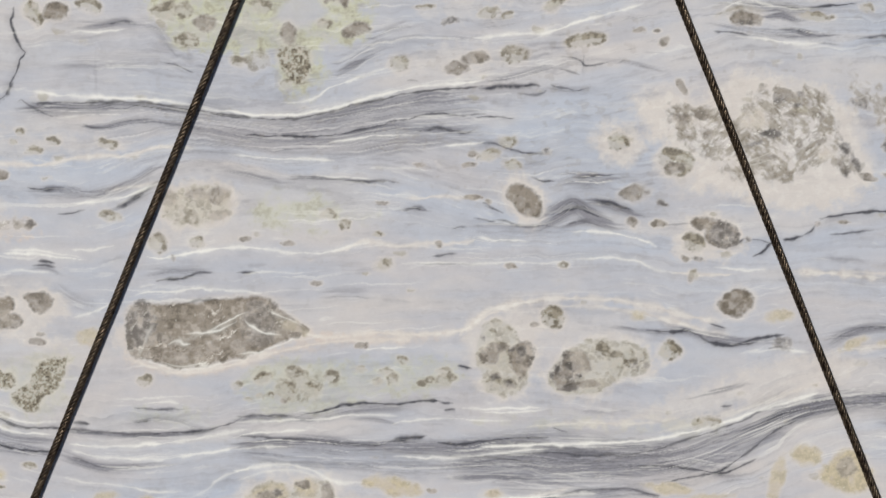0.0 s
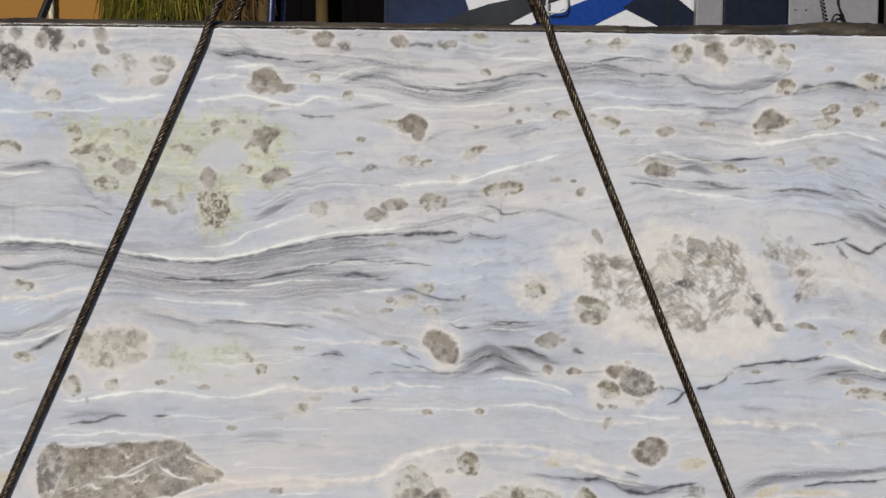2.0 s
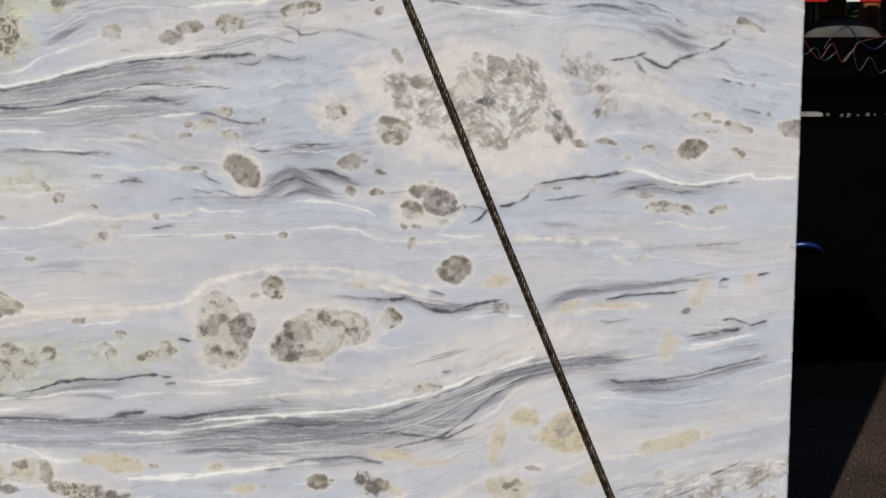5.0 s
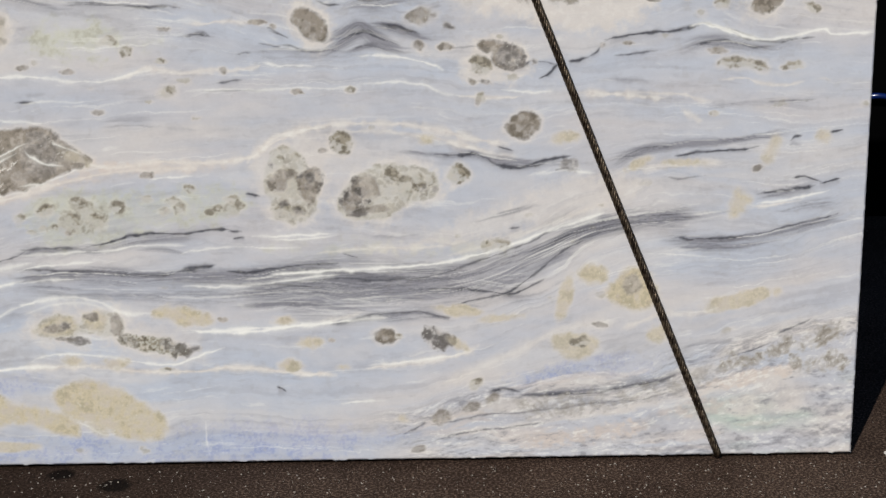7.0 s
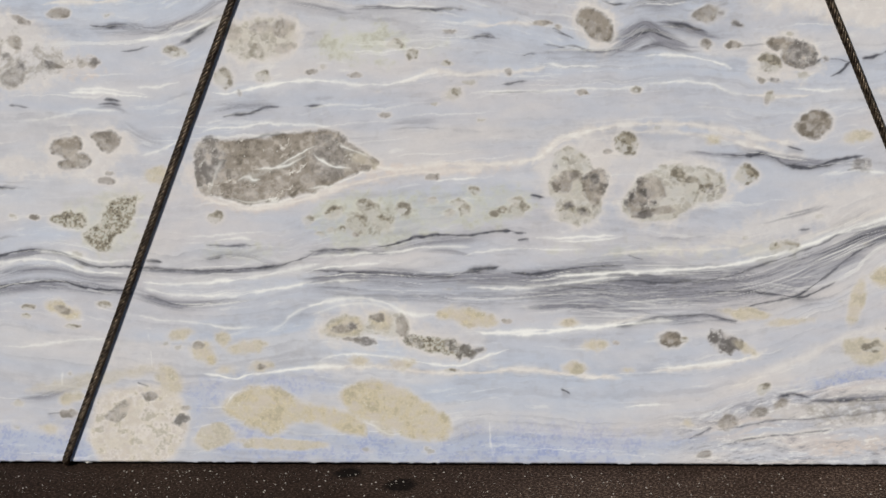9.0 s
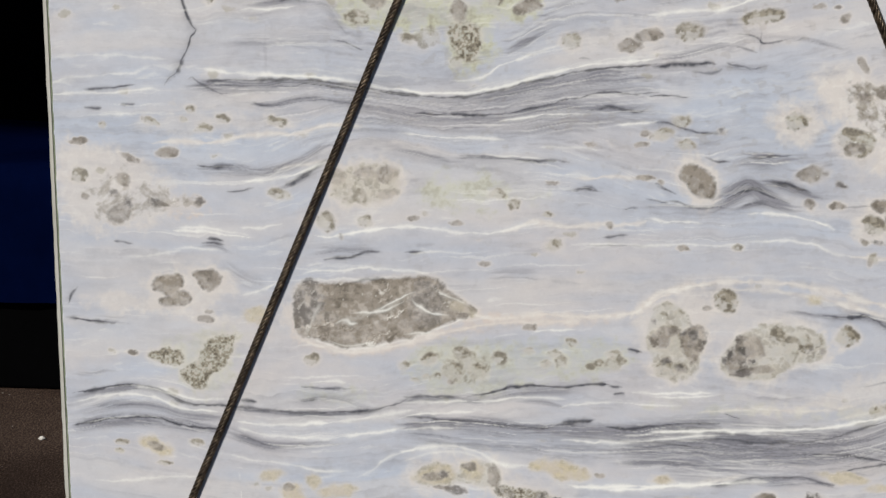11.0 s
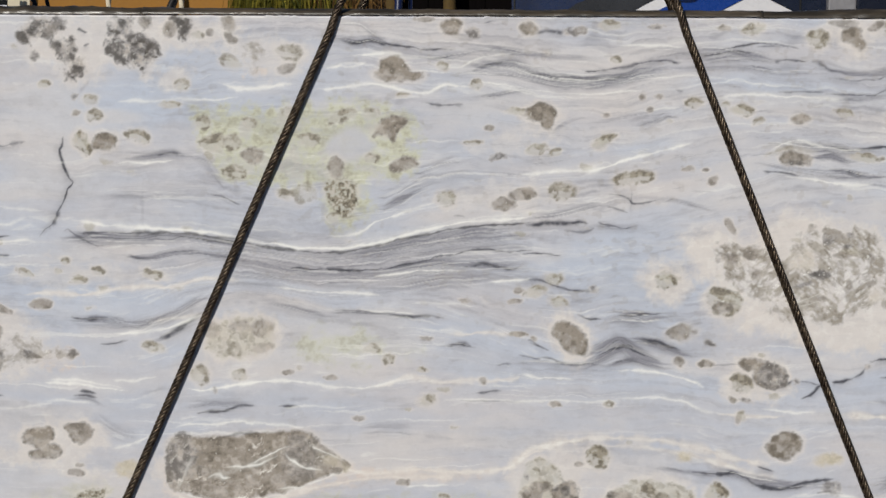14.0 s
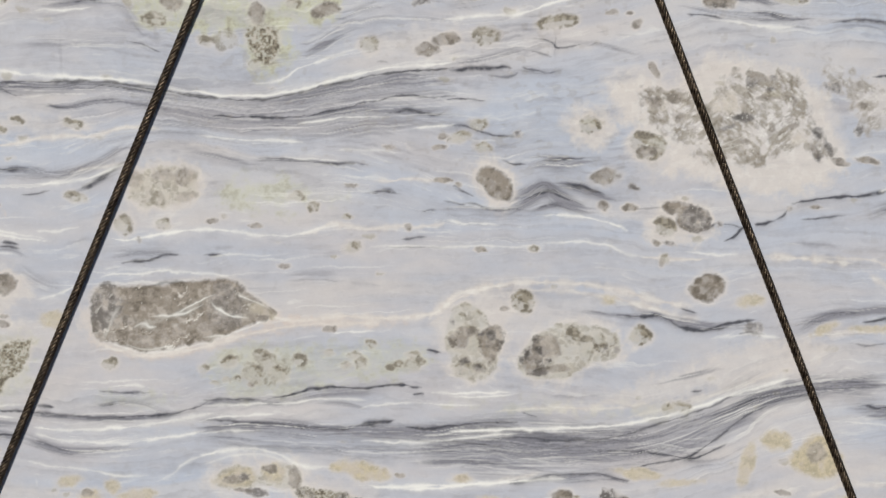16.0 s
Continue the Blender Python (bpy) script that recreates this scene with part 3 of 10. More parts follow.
# faint bedding everywhere; the upper half and one belt lower down are the most streaked
STREAKY = (0.10 + 0.42 * smooth(GZ, 0.92, 1.05) + 0.40 * smooth(GZ, 0.33, 0.42) * smooth(-GZ, -0.58, -0.48)) * (0.40 + 0.60 * smooth(GX, -1.1, -0.75))
lay("blue", np.s_[:, :], 0.48 * smooth(fbm(GX * 1.6, LEVEL * 9, 3, 105), -0.1, 0.5))
lay("cream", np.s_[:, :], 0.34 * smooth(fbm(GX * 1.8 + 9, LEVEL * 14, 3, 115), 0.05, 0.5))
CALM = smooth(PATCH + 0.5 * fbm(GX * 2, LEVEL * 12, 3, 215), -0.35, 0.35)
lay("grey_seam", np.s_[:, :], 0.24 * smooth(FINE + 0.3 * RAG, 0.10, 0.9) * (0.35 + 0.65 * CALM))
lay("grey_seam", np.s_[:, :], (0.20 + 0.5 * STREAKY) * SHADE * CALM * smooth(fbm(GX * 2.2, LEVEL * 16, 3, 341), -0.15, 0.4))
lay("grey_seam", np.s_[:, :], (0.12 + 0.5 * STREAKY) * STROKE * CALM * smooth(RAG + PATCH, -0.3, 0.5))
lay("white_vein_glint", np.s_[:, :], 0.38 * smooth(LINES, 0.50, 1.05) * (1 - 0.6 * CALM))

# short wisps and soft clouds between the layers
WISP = 1.7 * fbm(GX * 11 + 40 * wz, LEVEL * 75, 4, 501, 0.66)
WISP_FINE = 1.7 * fbm(GX * 24 + 60 * wz, LEVEL * 150, 3, 511, 0.62)
BLOTCH = 1.8 * fbm((GX + wx) * 9, (GZ + wz) * 17, 4, 521, 0.6)
CALMER = 0.55 + 0.45 * smooth(BLOTCH, -0.5, 0.6)
CALMER = CALMER * (0.35 + 0.65 * smooth(GX, -1.0, -0.6)) * (0.50 + 0.50 * smooth(GZ, 0.90, 1.05))
lay("grey_seam", np.s_[:, :], 0.10 * smooth(BLOTCH, 0.0, 1.0))
lay("grey_seam", np.s_[:, :], 0.36 * CALMER * smooth(WISP + 0.3 * BLOTCH, 0.35, 1.2))
lay("grey_seam", np.s_[:, :], 0.30 * CALMER * smooth(WISP_FINE + 0.4 * WISP, 0.55, 1.3))
lay("cream", np.s_[:, :], 0.14 * smooth(-BLOTCH, 0.1, 0.9))
lay("white_vein_glint", np.s_[:, :], 0.26 * smooth(-WISP - 0.3 * WISP_FINE, 0.55, 1.3))
lay("smoky", np.s_[:, :], 0.20 * CALMER * smooth(2.0 * fbm(GX * 60 + 3, GZ * 75, 2, 531) + 0.5 * BLOTCH, 0.85, 1.25))

# long thin wavy strands, each darker on its upper edge, and white ones between them
for number, (rate, wide) in enumerate(((30, 0.10), (52, 0.13), (84, 0.16))):
    f = 1.8 * fbm(GX * 2.6 + 3 * number, LEVEL * rate, 3, 401 + 7 * number, 0.55)
    stretch = smooth(fbm(GX * 3.1, LEVEL * 12 + 5 * number, 3, 431 + number), -0.06, 0.30) * STREAKY
    lay("grey_seam", np.s_[:, :], stretch * (0.26 * np.exp(-((f / wide) ** 2)) + 0.18 * np.where(f > 0, np.exp(-f / (3.2 * wide)), 0)))
    f = 1.8 * fbm(GX * 2.3 - 4 * number, LEVEL * rate * 0.9 + 3, 3, 451 + 7 * number, 0.55)
    stretch = smooth(fbm(GX * 2.7 + 8, LEVEL * 10 - 5 * number, 3, 471 + number), -0.05, 0.30) * STREAKY
    lay("white_vein_glint", np.s_[:, :], 0.24 * stretch * np.exp(-((f / (0.8 * wide)) ** 2)))

# the foot at the right is foliated: fine streaks of grain between the layers
foot = smooth(-LEVEL, -nominal[8] - 0.06, -nominal[8] + 0.01) * smooth(GX + 0.10 * PATCH, 0.12, 0.32)
scales = 1.3 * fbm(GX * 42 + 60 * wz, LEVEL * 210, 4, 235, 0.72)
lay("cream", np.s_[:, :], 0.75 * foot * smooth(fbm(GX * 5, LEVEL * 40, 3, 245), -0.2, 0.4))
lay("grey_seam", np.s_[:, :], 0.52 * foot * smooth(scales + 0.8 * fbm(GX * 3, LEVEL * 45, 3, 255), -0.15, 0.7))
lay("dark_seam", np.s_[:, :], 0.26 * foot * smooth(scales + 0.6 * fbm(GX * 3, LEVEL * 45, 3, 255), 0.30, 0.75))
lay("white_vein_glint", np.s_[:, :], 0.42 * foot * smooth(-scales, 0.25, 0.7))
dot("bluedeep", 0.650, 0.205, 0.161, 0.025, 8.0)
green_foot = smooth(fbm(GX * 4, LEVEL * 22, 3, 271) - 3.0 * (GZ - 0.06 - 0.11 * (GX - 0.9)), -0.25, 0.35) * smooth(GX, 0.70, 0.95) * smooth(-GZ, -0.26, -0.12)
lay("green_wash", np.s_[:, :], 0.75 * green_foot)
lay("pink", np.s_[:, :], 0.45 * foot * smooth(fbm(GX * 6 + 3, LEVEL * 60, 3, 281), 0.15, 0.5) * smooth(-GZ, -0.30, -0.15))

# clouds and washes
blob("halo", .8, (-1.097, 1.592), (-0.974, 1.597), (-0.804, 1.598), (-0.709, 1.588), (-0.649, 1.570), (-0.709, 1.536), (-0.805, 1.525), (-0.830, 1.484), (-0.914, 1.502), (-0.951, 1.473), (-1.001, 1.462), (-1.018, 1.497), (-1.086, 1.492), (-1.104, 1.533))
dot("halo", -0.782, 1.467, 0.0296, 0.0213)
dot("blue", -1.222, 1.528, 0.0853, 0.0268)
dot("blue", -0.879, 1.441, 0.0836, 0.0155)
dot("blue", -0.787, 1.517, 0.0474, 0.0261)
dot("blue", -1.002, 1.391, 0.1930, 0.0483)
blob("halo", .7, (-0.650, 1.535), (-0.602, 1.547), (-0.543, 1.543), (-0.510, 1.529), (-0.520, 1.494), (-0.544, 1.480), (-0.615, 1.469), (-0.638, 1.495))
dot("peach", -0.612, 1.483, 0.0234, 0.0117, 20)
blob("green", 1, (-0.744, 1.408), (-0.639, 1.422), (-0.520, 1.417), (-0.438, 1.430), (-0.334, 1.419), (-0.276, 1.395), (-0.270, 1.361), (-0.299, 1.338), (-0.270, 1.315), (-0.282, 1.281), (-0.334, 1.269), (-0.363, 1.263), (-0.371, 1.211), (-0.404, 1.181), (-0.439, 1.170), (-0.462, 1.204), (-0.474, 1.251), (-0.545, 1.248), (-0.616, 1.256), (-0.676, 1.262), (-0.711, 1.308), (-0.729, 1.349))
blob("lav", 1, (-0.448, 1.353), (-0.403, 1.373), (-0.363, 1.338), (-0.383, 1.311), (-0.436, 1.302), (-0.468, 1.321))
blob("halo", .5, (-0.173, 1.327), (-0.116, 1.353), (-0.059, 1.358), (-0.031, 1.338), (-0.082, 1.321))
blob("halo", .5, (-0.253, 1.231), (-0.184, 1.252), (-0.081, 1.264), (-0.025, 1.259), (-0.024, 1.213), (-0.115, 1.204), (-0.218, 1.204))
blob("halo", .5, (-1.119, 1.061), (-1.031, 1.080), (-0.932, 1.082), (-0.810, 1.071), (-0.810, 1.047), (-0.933, 1.040), (-1.032, 1.035))
dot("blue", -0.971, 0.991, 0.1586, 0.0549)
dot("blue", -1.258, 1.041, 0.0745, 0.0372)
dot("blue", -0.776, 0.893, 0.0725, 0.0302)
blob("halo", .9, (-0.714, 0.954), (-0.642, 0.975), (-0.570, 0.976), (-0.552, 0.945), (-0.568, 0.907), (-0.643, 0.881), (-0.709, 0.888))
blob("green", .35, (-0.523, 0.919), (-0.475, 0.937), (-0.404, 0.940), (-0.346, 0.925), (-0.381, 0.906), (-0.463, 0.902))
blob("green", .3, (-0.369, 0.913), (-0.310, 0.926), (-0.252, 0.915), (-0.310, 0.902))
blob("halo", .6, (-0.063, 1.408), (-0.028, 1.432), (0.012, 1.421), (0.018, 1.386), (-0.005, 1.366), (-0.051, 1.382))
blob("halo", .8, (0.545, 1.590), (0.632, 1.600), (0.703, 1.598), (0.733, 1.576), (0.710, 1.543), (0.645, 1.557), (0.616, 1.527), (0.575, 1.538))
blob("halo", .7, (0.671, 1.417), (0.706, 1.456), (0.753, 1.434), (0.748, 1.407), (0.695, 1.394))
dot("blue", 1.029, 1.322, 0.1425, 0.0653)
dot("blue", 1.098, 1.429, 0.0711, 0.0296)
dot("blue", 0.769, 1.254, 0.1183, 0.0260)
dot("blue", 0.171, 1.125, 0.1522, 0.0410, 8)
dot("blue", 0.219, 0.996, 0.0942, 0.0294)
blob("halo", .5, (0.276, 1.155), (0.322, 1.179), (0.363, 1.186), (0.381, 1.162), (0.323, 1.138))
blob("halo", 1, (0.192, 1.064), (0.218, 1.093), (0.253, 1.097), (0.279, 1.079), (0.279, 1.048), (0.248, 1.030), (0.218, 1.036))
blob("halo", .7, (0.306, 1.044), (0.347, 1.068), (0.394, 1.050), (0.407, 0.997), (0.372, 0.956), (0.336, 0.991))
blob("halo", .9, (-0.006, 0.971), (0.026, 0.995), (0.061, 0.983), (0.090, 0.948), (0.085, 0.913), (0.050, 0.895), (0.020, 0.918))
blob("halo", 1, (0.276, 1.138), (0.334, 1.156), (0.405, 1.151), (0.463, 1.187), (0.522, 1.201), (0.616, 1.190), (0.676, 1.153), (0.713, 1.106), (0.738, 1.059), (0.757, 0.999), (0.716, 0.951), (0.621, 0.927), (0.526, 0.936), (0.466, 0.960), (0.396, 0.962), (0.383, 1.021), (0.312, 1.079))
blob("lav", .5, (0.707, 1.106), (0.731, 1.100), (0.774, 1.041), (0.762, 1.017), (0.732, 1.059))
blob("halo", .7, (0.783, 1.154), (0.855, 1.155), (0.939, 1.108), (1.036, 1.067), (1.025, 1.037), (0.881, 1.066), (0.797, 1.071))
blob("halo", .8, (0.965, 1.042), (1.012, 1.063), (1.085, 1.043), (1.122, 1.016), (1.038, 1.013))
blob("halo", .8, (0.931, 0.983), (0.984, 1.015), (1.026, 1.001), (1.015, 0.965), (0.955, 0.953))
blob("green", .4, (-0.533, 0.920), (-0.473, 0.947), (-0.389, 0.950), (-0.330, 0.924), (-0.390, 0.891), (-0.486, 0.888))
dot("peach", -1.029, 0.875, 0.0425, 0.0219)
blob("halo", .9, (0.361, 0.883), (0.395, 0.919), (0.464, 0.913), (0.499, 0.884), (0.483, 0.843), (0.419, 0.837), (0.373, 0.836))
blob("halo", .8, (-1.119, 0.726), (-1.033, 0.751), (-0.953, 0.750), (-0.929, 0.698), (-0.973, 0.662), (-0.960, 0.623), (-1.030, 0.636), (-1.103, 0.654), (-1.123, 0.683))
blob("halo", .5, (-1.203, 0.641), (-1.102, 0.664), (-0.919, 0.649), (-0.933, 0.625), (-1.080, 0.633))
blob("halo", .8, (-0.831, 0.679), (-0.795, 0.672), (-0.797, 0.605), (-0.823, 0.617))
blob("green", .35, (-1.123, 0.572), (-0.984, 0.607), (-0.916, 0.606), (-0.927, 0.539), (-1.007, 0.471), (-1.067, 0.503))
blob("green", .4, (-0.784, 0.481), (-0.710, 0.487), (-0.625, 0.480), (-0.626, 0.464), (-0.711, 0.464))
blob("green", .55, (-0.547, 0.565), (-0.474, 0.595), (-0.378, 0.600), (-0.283, 0.592), (-0.200, 0.609), (-0.117, 0.602), (-0.101, 0.566), (-0.166, 0.545), (-0.261, 0.534), (-0.334, 0.517), (-0.394, 0.500), (-0.479, 0.494), (-0.538, 0.510))
blob("bluedeep", .6, (-0.856, 0.170), (-0.766, 0.202), (-0.567, 0.208), (-0.519, 0.170), (-0.619, 0.157), (-0.743, 0.170), (-0.796, 0.131), (-0.835, 0.105))
blob("bluedeep", .7, (-0.837, 0.079), (-0.748, 0.092), (-0.624, 0.072), (-0.525, 0.066), (-0.449, 0.092), (-0.377, 0.047), (-0.278, 0.060), (-0.240, 0.090), (-0.094, 0.095), (0.099, 0.073), (0.098, 0.009), (-0.280, 0.008), (-0.653, 0.007), (-0.779, 0.013))
blob("bluedeep", .7, (-1.283, 0.091), (-1.206, 0.085), (-1.090, 0.098), (-1.068, 0.052), (-1.098, -0.001), (-1.293, -0.002))
dot("blue", -0.238, 0.144, 0.3750, 0.0625)
dot("blue", -0.612, 0.285, 0.2756, 0.0501)
blob("halo", .7, (-0.556, 0.297), (-0.511, 0.340), (-0.365, 0.347), (-0.348, 0.296), (-0.465, 0.284))
blob("halo", .4, (-0.373, 0.297), (-0.234, 0.293), (-0.210, 0.264), (-0.223, 0.233), (-0.344, 0.252))
blob("halo", .8, (-1.313, 1.012), (-1.218, 1.001), (-1.144, 0.977), (-1.095, 0.941), (-1.021, 0.906), (-0.985, 0.882), (-1.073, 0.850), (-1.187, 0.830), (-1.288, 0.841), (-1.323, 0.914))
dot("halo", -1.167, 0.670, 0.0754, 0.0226)
dot("blue", -1.042, 0.624, 0.0750, 0.0187)
dot("blue", -1.160, 0.521, 0.1140, 0.0380)
dot("blue", -1.179, 1.049, 0.0615, 0.0308)
blob("halo", .7, (-0.073, 0.659), (-0.040, 0.696), (0.007, 0.708), (0.065, 0.701), (0.079, 0.681), (0.072, 0.645), (0.066, 0.597), (0.047, 0.558), (0.027, 0.534), (-0.021, 0.529), (-0.046, 0.550), (-0.051, 0.580), (-0.074, 0.611))
blob("halo", .8, (0.090, 0.585), (0.111, 0.621), (0.146, 0.638), (0.176, 0.658), (0.217, 0.664), (0.287, 0.645), (0.325, 0.606), (0.299, 0.580), (0.240, 0.562), (0.204, 0.537), (0.145, 0.532), (0.098, 0.551))
blob("green", .3, (-0.057, 0.477), (0.049, 0.488), (0.215, 0.480), (0.382, 0.484), (0.454, 0.464), (0.215, 0.455), (0.001, 0.458))
blob("bluedeep", .5, (-0.152, 0.095), (-0.031, 0.097), (0.090, 0.082), (0.212, 0.067), (0.261, 0.075), (0.212, 0.031), (0.040, 0.020), (-0.154, 0.024))
blob("peach", .8, (0.482, 0.033), (0.580, 0.060), (0.702, 0.074), (0.764, 0.089), (0.728, 0.054), (0.605, 0.030))
dot("peach", 0.994, 0.180, 0.1135, 0.0151, 12)
blob("peach", .6, (0.764, 0.093), (0.861, 0.121), (0.948, 0.120), (0.875, 0.091))
dot("blue", 0.797, 0.228, 0.1376, 0.0275, 14)
blob("halo", .7, (0.143, 0.454), (0.379, 0.483), (0.555, 0.529), (0.711, 0.587), (0.727, 0.616), (0.588, 0.617), (0.437, 0.571), (0.261, 0.499))
blob("peach", .55, (-0.806, 0.601), (-0.693, 0.566), (-0.546, 0.593), (-0.376, 0.637), (-0.163, 0.646), (-0.163, 0.658), (-0.375, 0.656), (-0.472, 0.636), (-0.619, 0.589), (-0.704, 0.583))
blob("peach", .4, (-0.819, 0.672), (-0.802, 0.660), (-0.800, 0.605), (-0.817, 0.624))
blob("peach", .5, (-0.446, 0.673), (-0.375, 0.657), (-0.304, 0.653), (-0.388, 0.647))

# smoky zones along the bedding
shade(0.0060, 0.0060, .6, (-0.880, 1.306), (-0.832, 1.308), (-0.789, 1.315), (-0.753, 1.312))
shade(0.0095, 0.0095, .35, (-0.753, 1.318), (-0.717, 1.297), (-0.697, 1.273), (-0.678, 1.250))
shade(0.0081, 0.0081, .6, (-0.444, 1.585), (-0.415, 1.587), (-0.391, 1.583), (-0.368, 1.566), (-0.339, 1.550))
shade(0.0081, 0.0092, .7, (-0.452, 1.551), (-0.426, 1.552), (-0.397, 1.545), (-0.368, 1.549), (-0.339, 1.542))
shade(0.0057, 0.0080, .55, (-0.299, 1.524), (-0.242, 1.519), (-0.196, 1.524), (-0.145, 1.533))
shade(0.0068, 0.0102, .7, (-0.162, 1.491), (-0.128, 1.502), (-0.083, 1.507), (-0.035, 1.501))
shade(0.0057, 0.0057, .6, (-0.196, 1.482), (-0.162, 1.486), (-0.116, 1.485), (-0.060, 1.481), (-0.028, 1.473))
shade(0.0057, 0.0068, .55, (-0.167, 1.435), (-0.116, 1.441), (-0.060, 1.451), (-0.033, 1.446))
shade(0.0069, 0.0069, .6, (-0.267, 1.284), (-0.230, 1.297), (-0.198, 1.307))
shade(0.0092, 0.0092, .55, (-0.287, 1.255), (-0.241, 1.268), (-0.195, 1.275), (-0.144, 1.275))
shade(0.0128, 0.0128, .65, (-0.340, 1.219), (-0.305, 1.235), (-0.276, 1.253), (-0.236, 1.267))
shade(0.0061, 0.0110, 1, (-1.006, 1.140), (-0.956, 1.141), (-0.883, 1.140), (-0.809, 1.143), (-0.737, 1.141), (-0.641, 1.130))
shade(0.0048, 0.0073, .6, (-0.889, 1.106), (-0.846, 1.097), (-0.810, 1.101), (-0.761, 1.109), (-0.713, 1.107), (-0.635, 1.097))
shade(0.0145, 0.0145, .35, (-0.930, 1.230), (-0.808, 1.234), (-0.712, 1.236), (-0.652, 1.209))
shade(0.0073, 0.0122, .5, (-1.008, 0.965), (-0.922, 0.964), (-0.860, 0.961), (-0.811, 0.970), (-0.762, 0.993), (-0.702, 1.028))
shade(0.0048, 0.0073, .5, (-0.836, 0.921), (-0.787, 0.937), (-0.738, 0.965))
shade(0.0047, 0.0105, .8, (-0.404, 1.116), (-0.345, 1.126), (-0.287, 1.142), (-0.230, 1.153), (-0.161, 1.163), (-0.081, 1.170))
shade(0.0430, 0.0358, .42, (-0.695, 1.099), (-0.581, 1.084), (-0.463, 1.076), (-0.345, 1.082), (-0.229, 1.102), (-0.115, 1.110), (-0.029, 1.116))
shade(0.0058, 0.0070, .6, (-0.334, 1.087), (-0.264, 1.095), (-0.218, 1.099), (-0.160, 1.096), (-0.115, 1.092), (-0.058, 1.092))
shade(0.0058, 0.0070, .5, (-0.369, 1.041), (-0.311, 1.045), (-0.264, 1.054), (-0.218, 1.060), (-0.172, 1.062), (-0.112, 1.069))
shade(0.0059, 0.0071, .5, (-0.576, 1.008), (-0.522, 0.997), (-0.463, 0.985))
shade(0.0081, 0.0104, .8, (-0.063, 1.488), (-0.029, 1.480), (0.017, 1.473), (0.064, 1.472), (0.110, 1.474), (0.145, 1.480), (0.168, 1.489), (0.214, 1.496), (0.246, 1.502))
shade(0.0046, 0.0046, .5, (0.150, 1.525), (0.179, 1.533), (0.225, 1.536), (0.277, 1.532))
shade(0.0046, 0.0058, .5, (0.015, 1.455), (0.064, 1.459), (0.116, 1.468))
shade(0.0081, 0.0104, .9, (0.269, 1.524), (0.307, 1.524), (0.353, 1.529), (0.400, 1.529), (0.441, 1.521))
shade(0.0035, 0.0046, .5, (0.330, 1.516), (0.388, 1.515), (0.435, 1.513))
shade(0.0069, 0.0069, .3, (0.001, 1.371), (0.029, 1.387), (0.058, 1.399))
shade(0.0046, 0.0046, .5, (0.180, 1.389), (0.209, 1.393), (0.233, 1.404))
shade(0.0047, 0.0070, .8, (0.534, 1.326), (0.567, 1.328), (0.593, 1.319))
shade(0.0047, 0.0070, .5, (0.555, 1.342), (0.596, 1.335), (0.637, 1.339))
shade(0.0047, 0.0070, .8, (0.514, 1.300), (0.555, 1.297), (0.591, 1.294), (0.626, 1.287), (0.668, 1.290))
shade(0.0093, 0.0105, .65, (0.540, 1.503), (0.587, 1.491), (0.634, 1.489), (0.681, 1.496), (0.716, 1.510), (0.757, 1.529))
shade(0.0070, 0.0117, .5, (0.758, 1.483), (0.811, 1.494), (0.858, 1.495), (0.906, 1.485), (0.977, 1.483))
shade(0.0070, 0.0094, .35, (0.541, 1.443), (0.600, 1.439), (0.659, 1.449), (0.706, 1.461))
shade(0.0047, 0.0071, .6, (0.903, 1.370), (0.945, 1.354), (0.993, 1.338), (1.023, 1.324))
shade(0.0071, 0.0118, .5, (0.710, 1.269), (0.769, 1.278), (0.828, 1.273), (0.899, 1.270), (0.953, 1.260))
shade(0.0058, 0.0058, .6, (-0.062, 1.190), (-0.004, 1.196), (0.042, 1.205), (0.100, 1.224))
shade(0.0070, 0.0070, .4, (-0.062, 1.170), (-0.004, 1.171), (0.077, 1.171), (0.170, 1.179))
shade(0.0059, 0.0094, 1, (0.113, 0.992), (0.160, 0.996), (0.195, 0.994), (0.230, 0.996), (0.252, 1.001))
shade(0.0059, 0.0071, .5, (0.160, 0.977), (0.207, 0.982), (0.231, 0.975))
shade(0.0047, 0.0071, .6, (0.178, 0.953), (0.219, 0.944), (0.257, 0.930))
shade(0.0071, 0.0094, .8, (0.073, 0.898), (0.114, 0.916), (0.143, 0.929), (0.161, 0.934), (0.184, 0.919), (0.231, 0.901))
shade(0.0047, 0.0059, .6, (0.120, 0.895), (0.173, 0.906), (0.237, 0.892))
shade(0.0119, 0.0166, .7, (0.871, 1.238), (0.912, 1.232), (0.937, 1.219), (0.973, 1.205), (0.999, 1.199))
shade(0.0060, 0.0072, .8, (1.015, 1.175), (1.040, 1.167), (1.068, 1.147))
shade(0.0060, 0.0120, .6, (0.801, 0.892), (0.860, 0.912), (0.920, 0.907), (0.993, 0.897))
shade(0.0037, 0.0037, .45, (-0.996, 0.797), (-0.965, 0.794), (-0.935, 0.783))
shade(0.0097, 0.0145, .4, (-0.759, 0.786), (-0.704, 0.790), (-0.656, 0.793), (-0.608, 0.793))
shade(0.0098, 0.0098, .3, (-0.948, 0.754), (-0.925, 0.736), (-0.901, 0.724), (-0.852, 0.712))
shade(0.0035, 0.0035, .5, (-0.206, 0.927), (-0.182, 0.929), (-0.167, 0.926))
shade(0.0144, 0.0096, .4, (-0.374, 0.741), (-0.321, 0.745), (-0.273, 0.742))
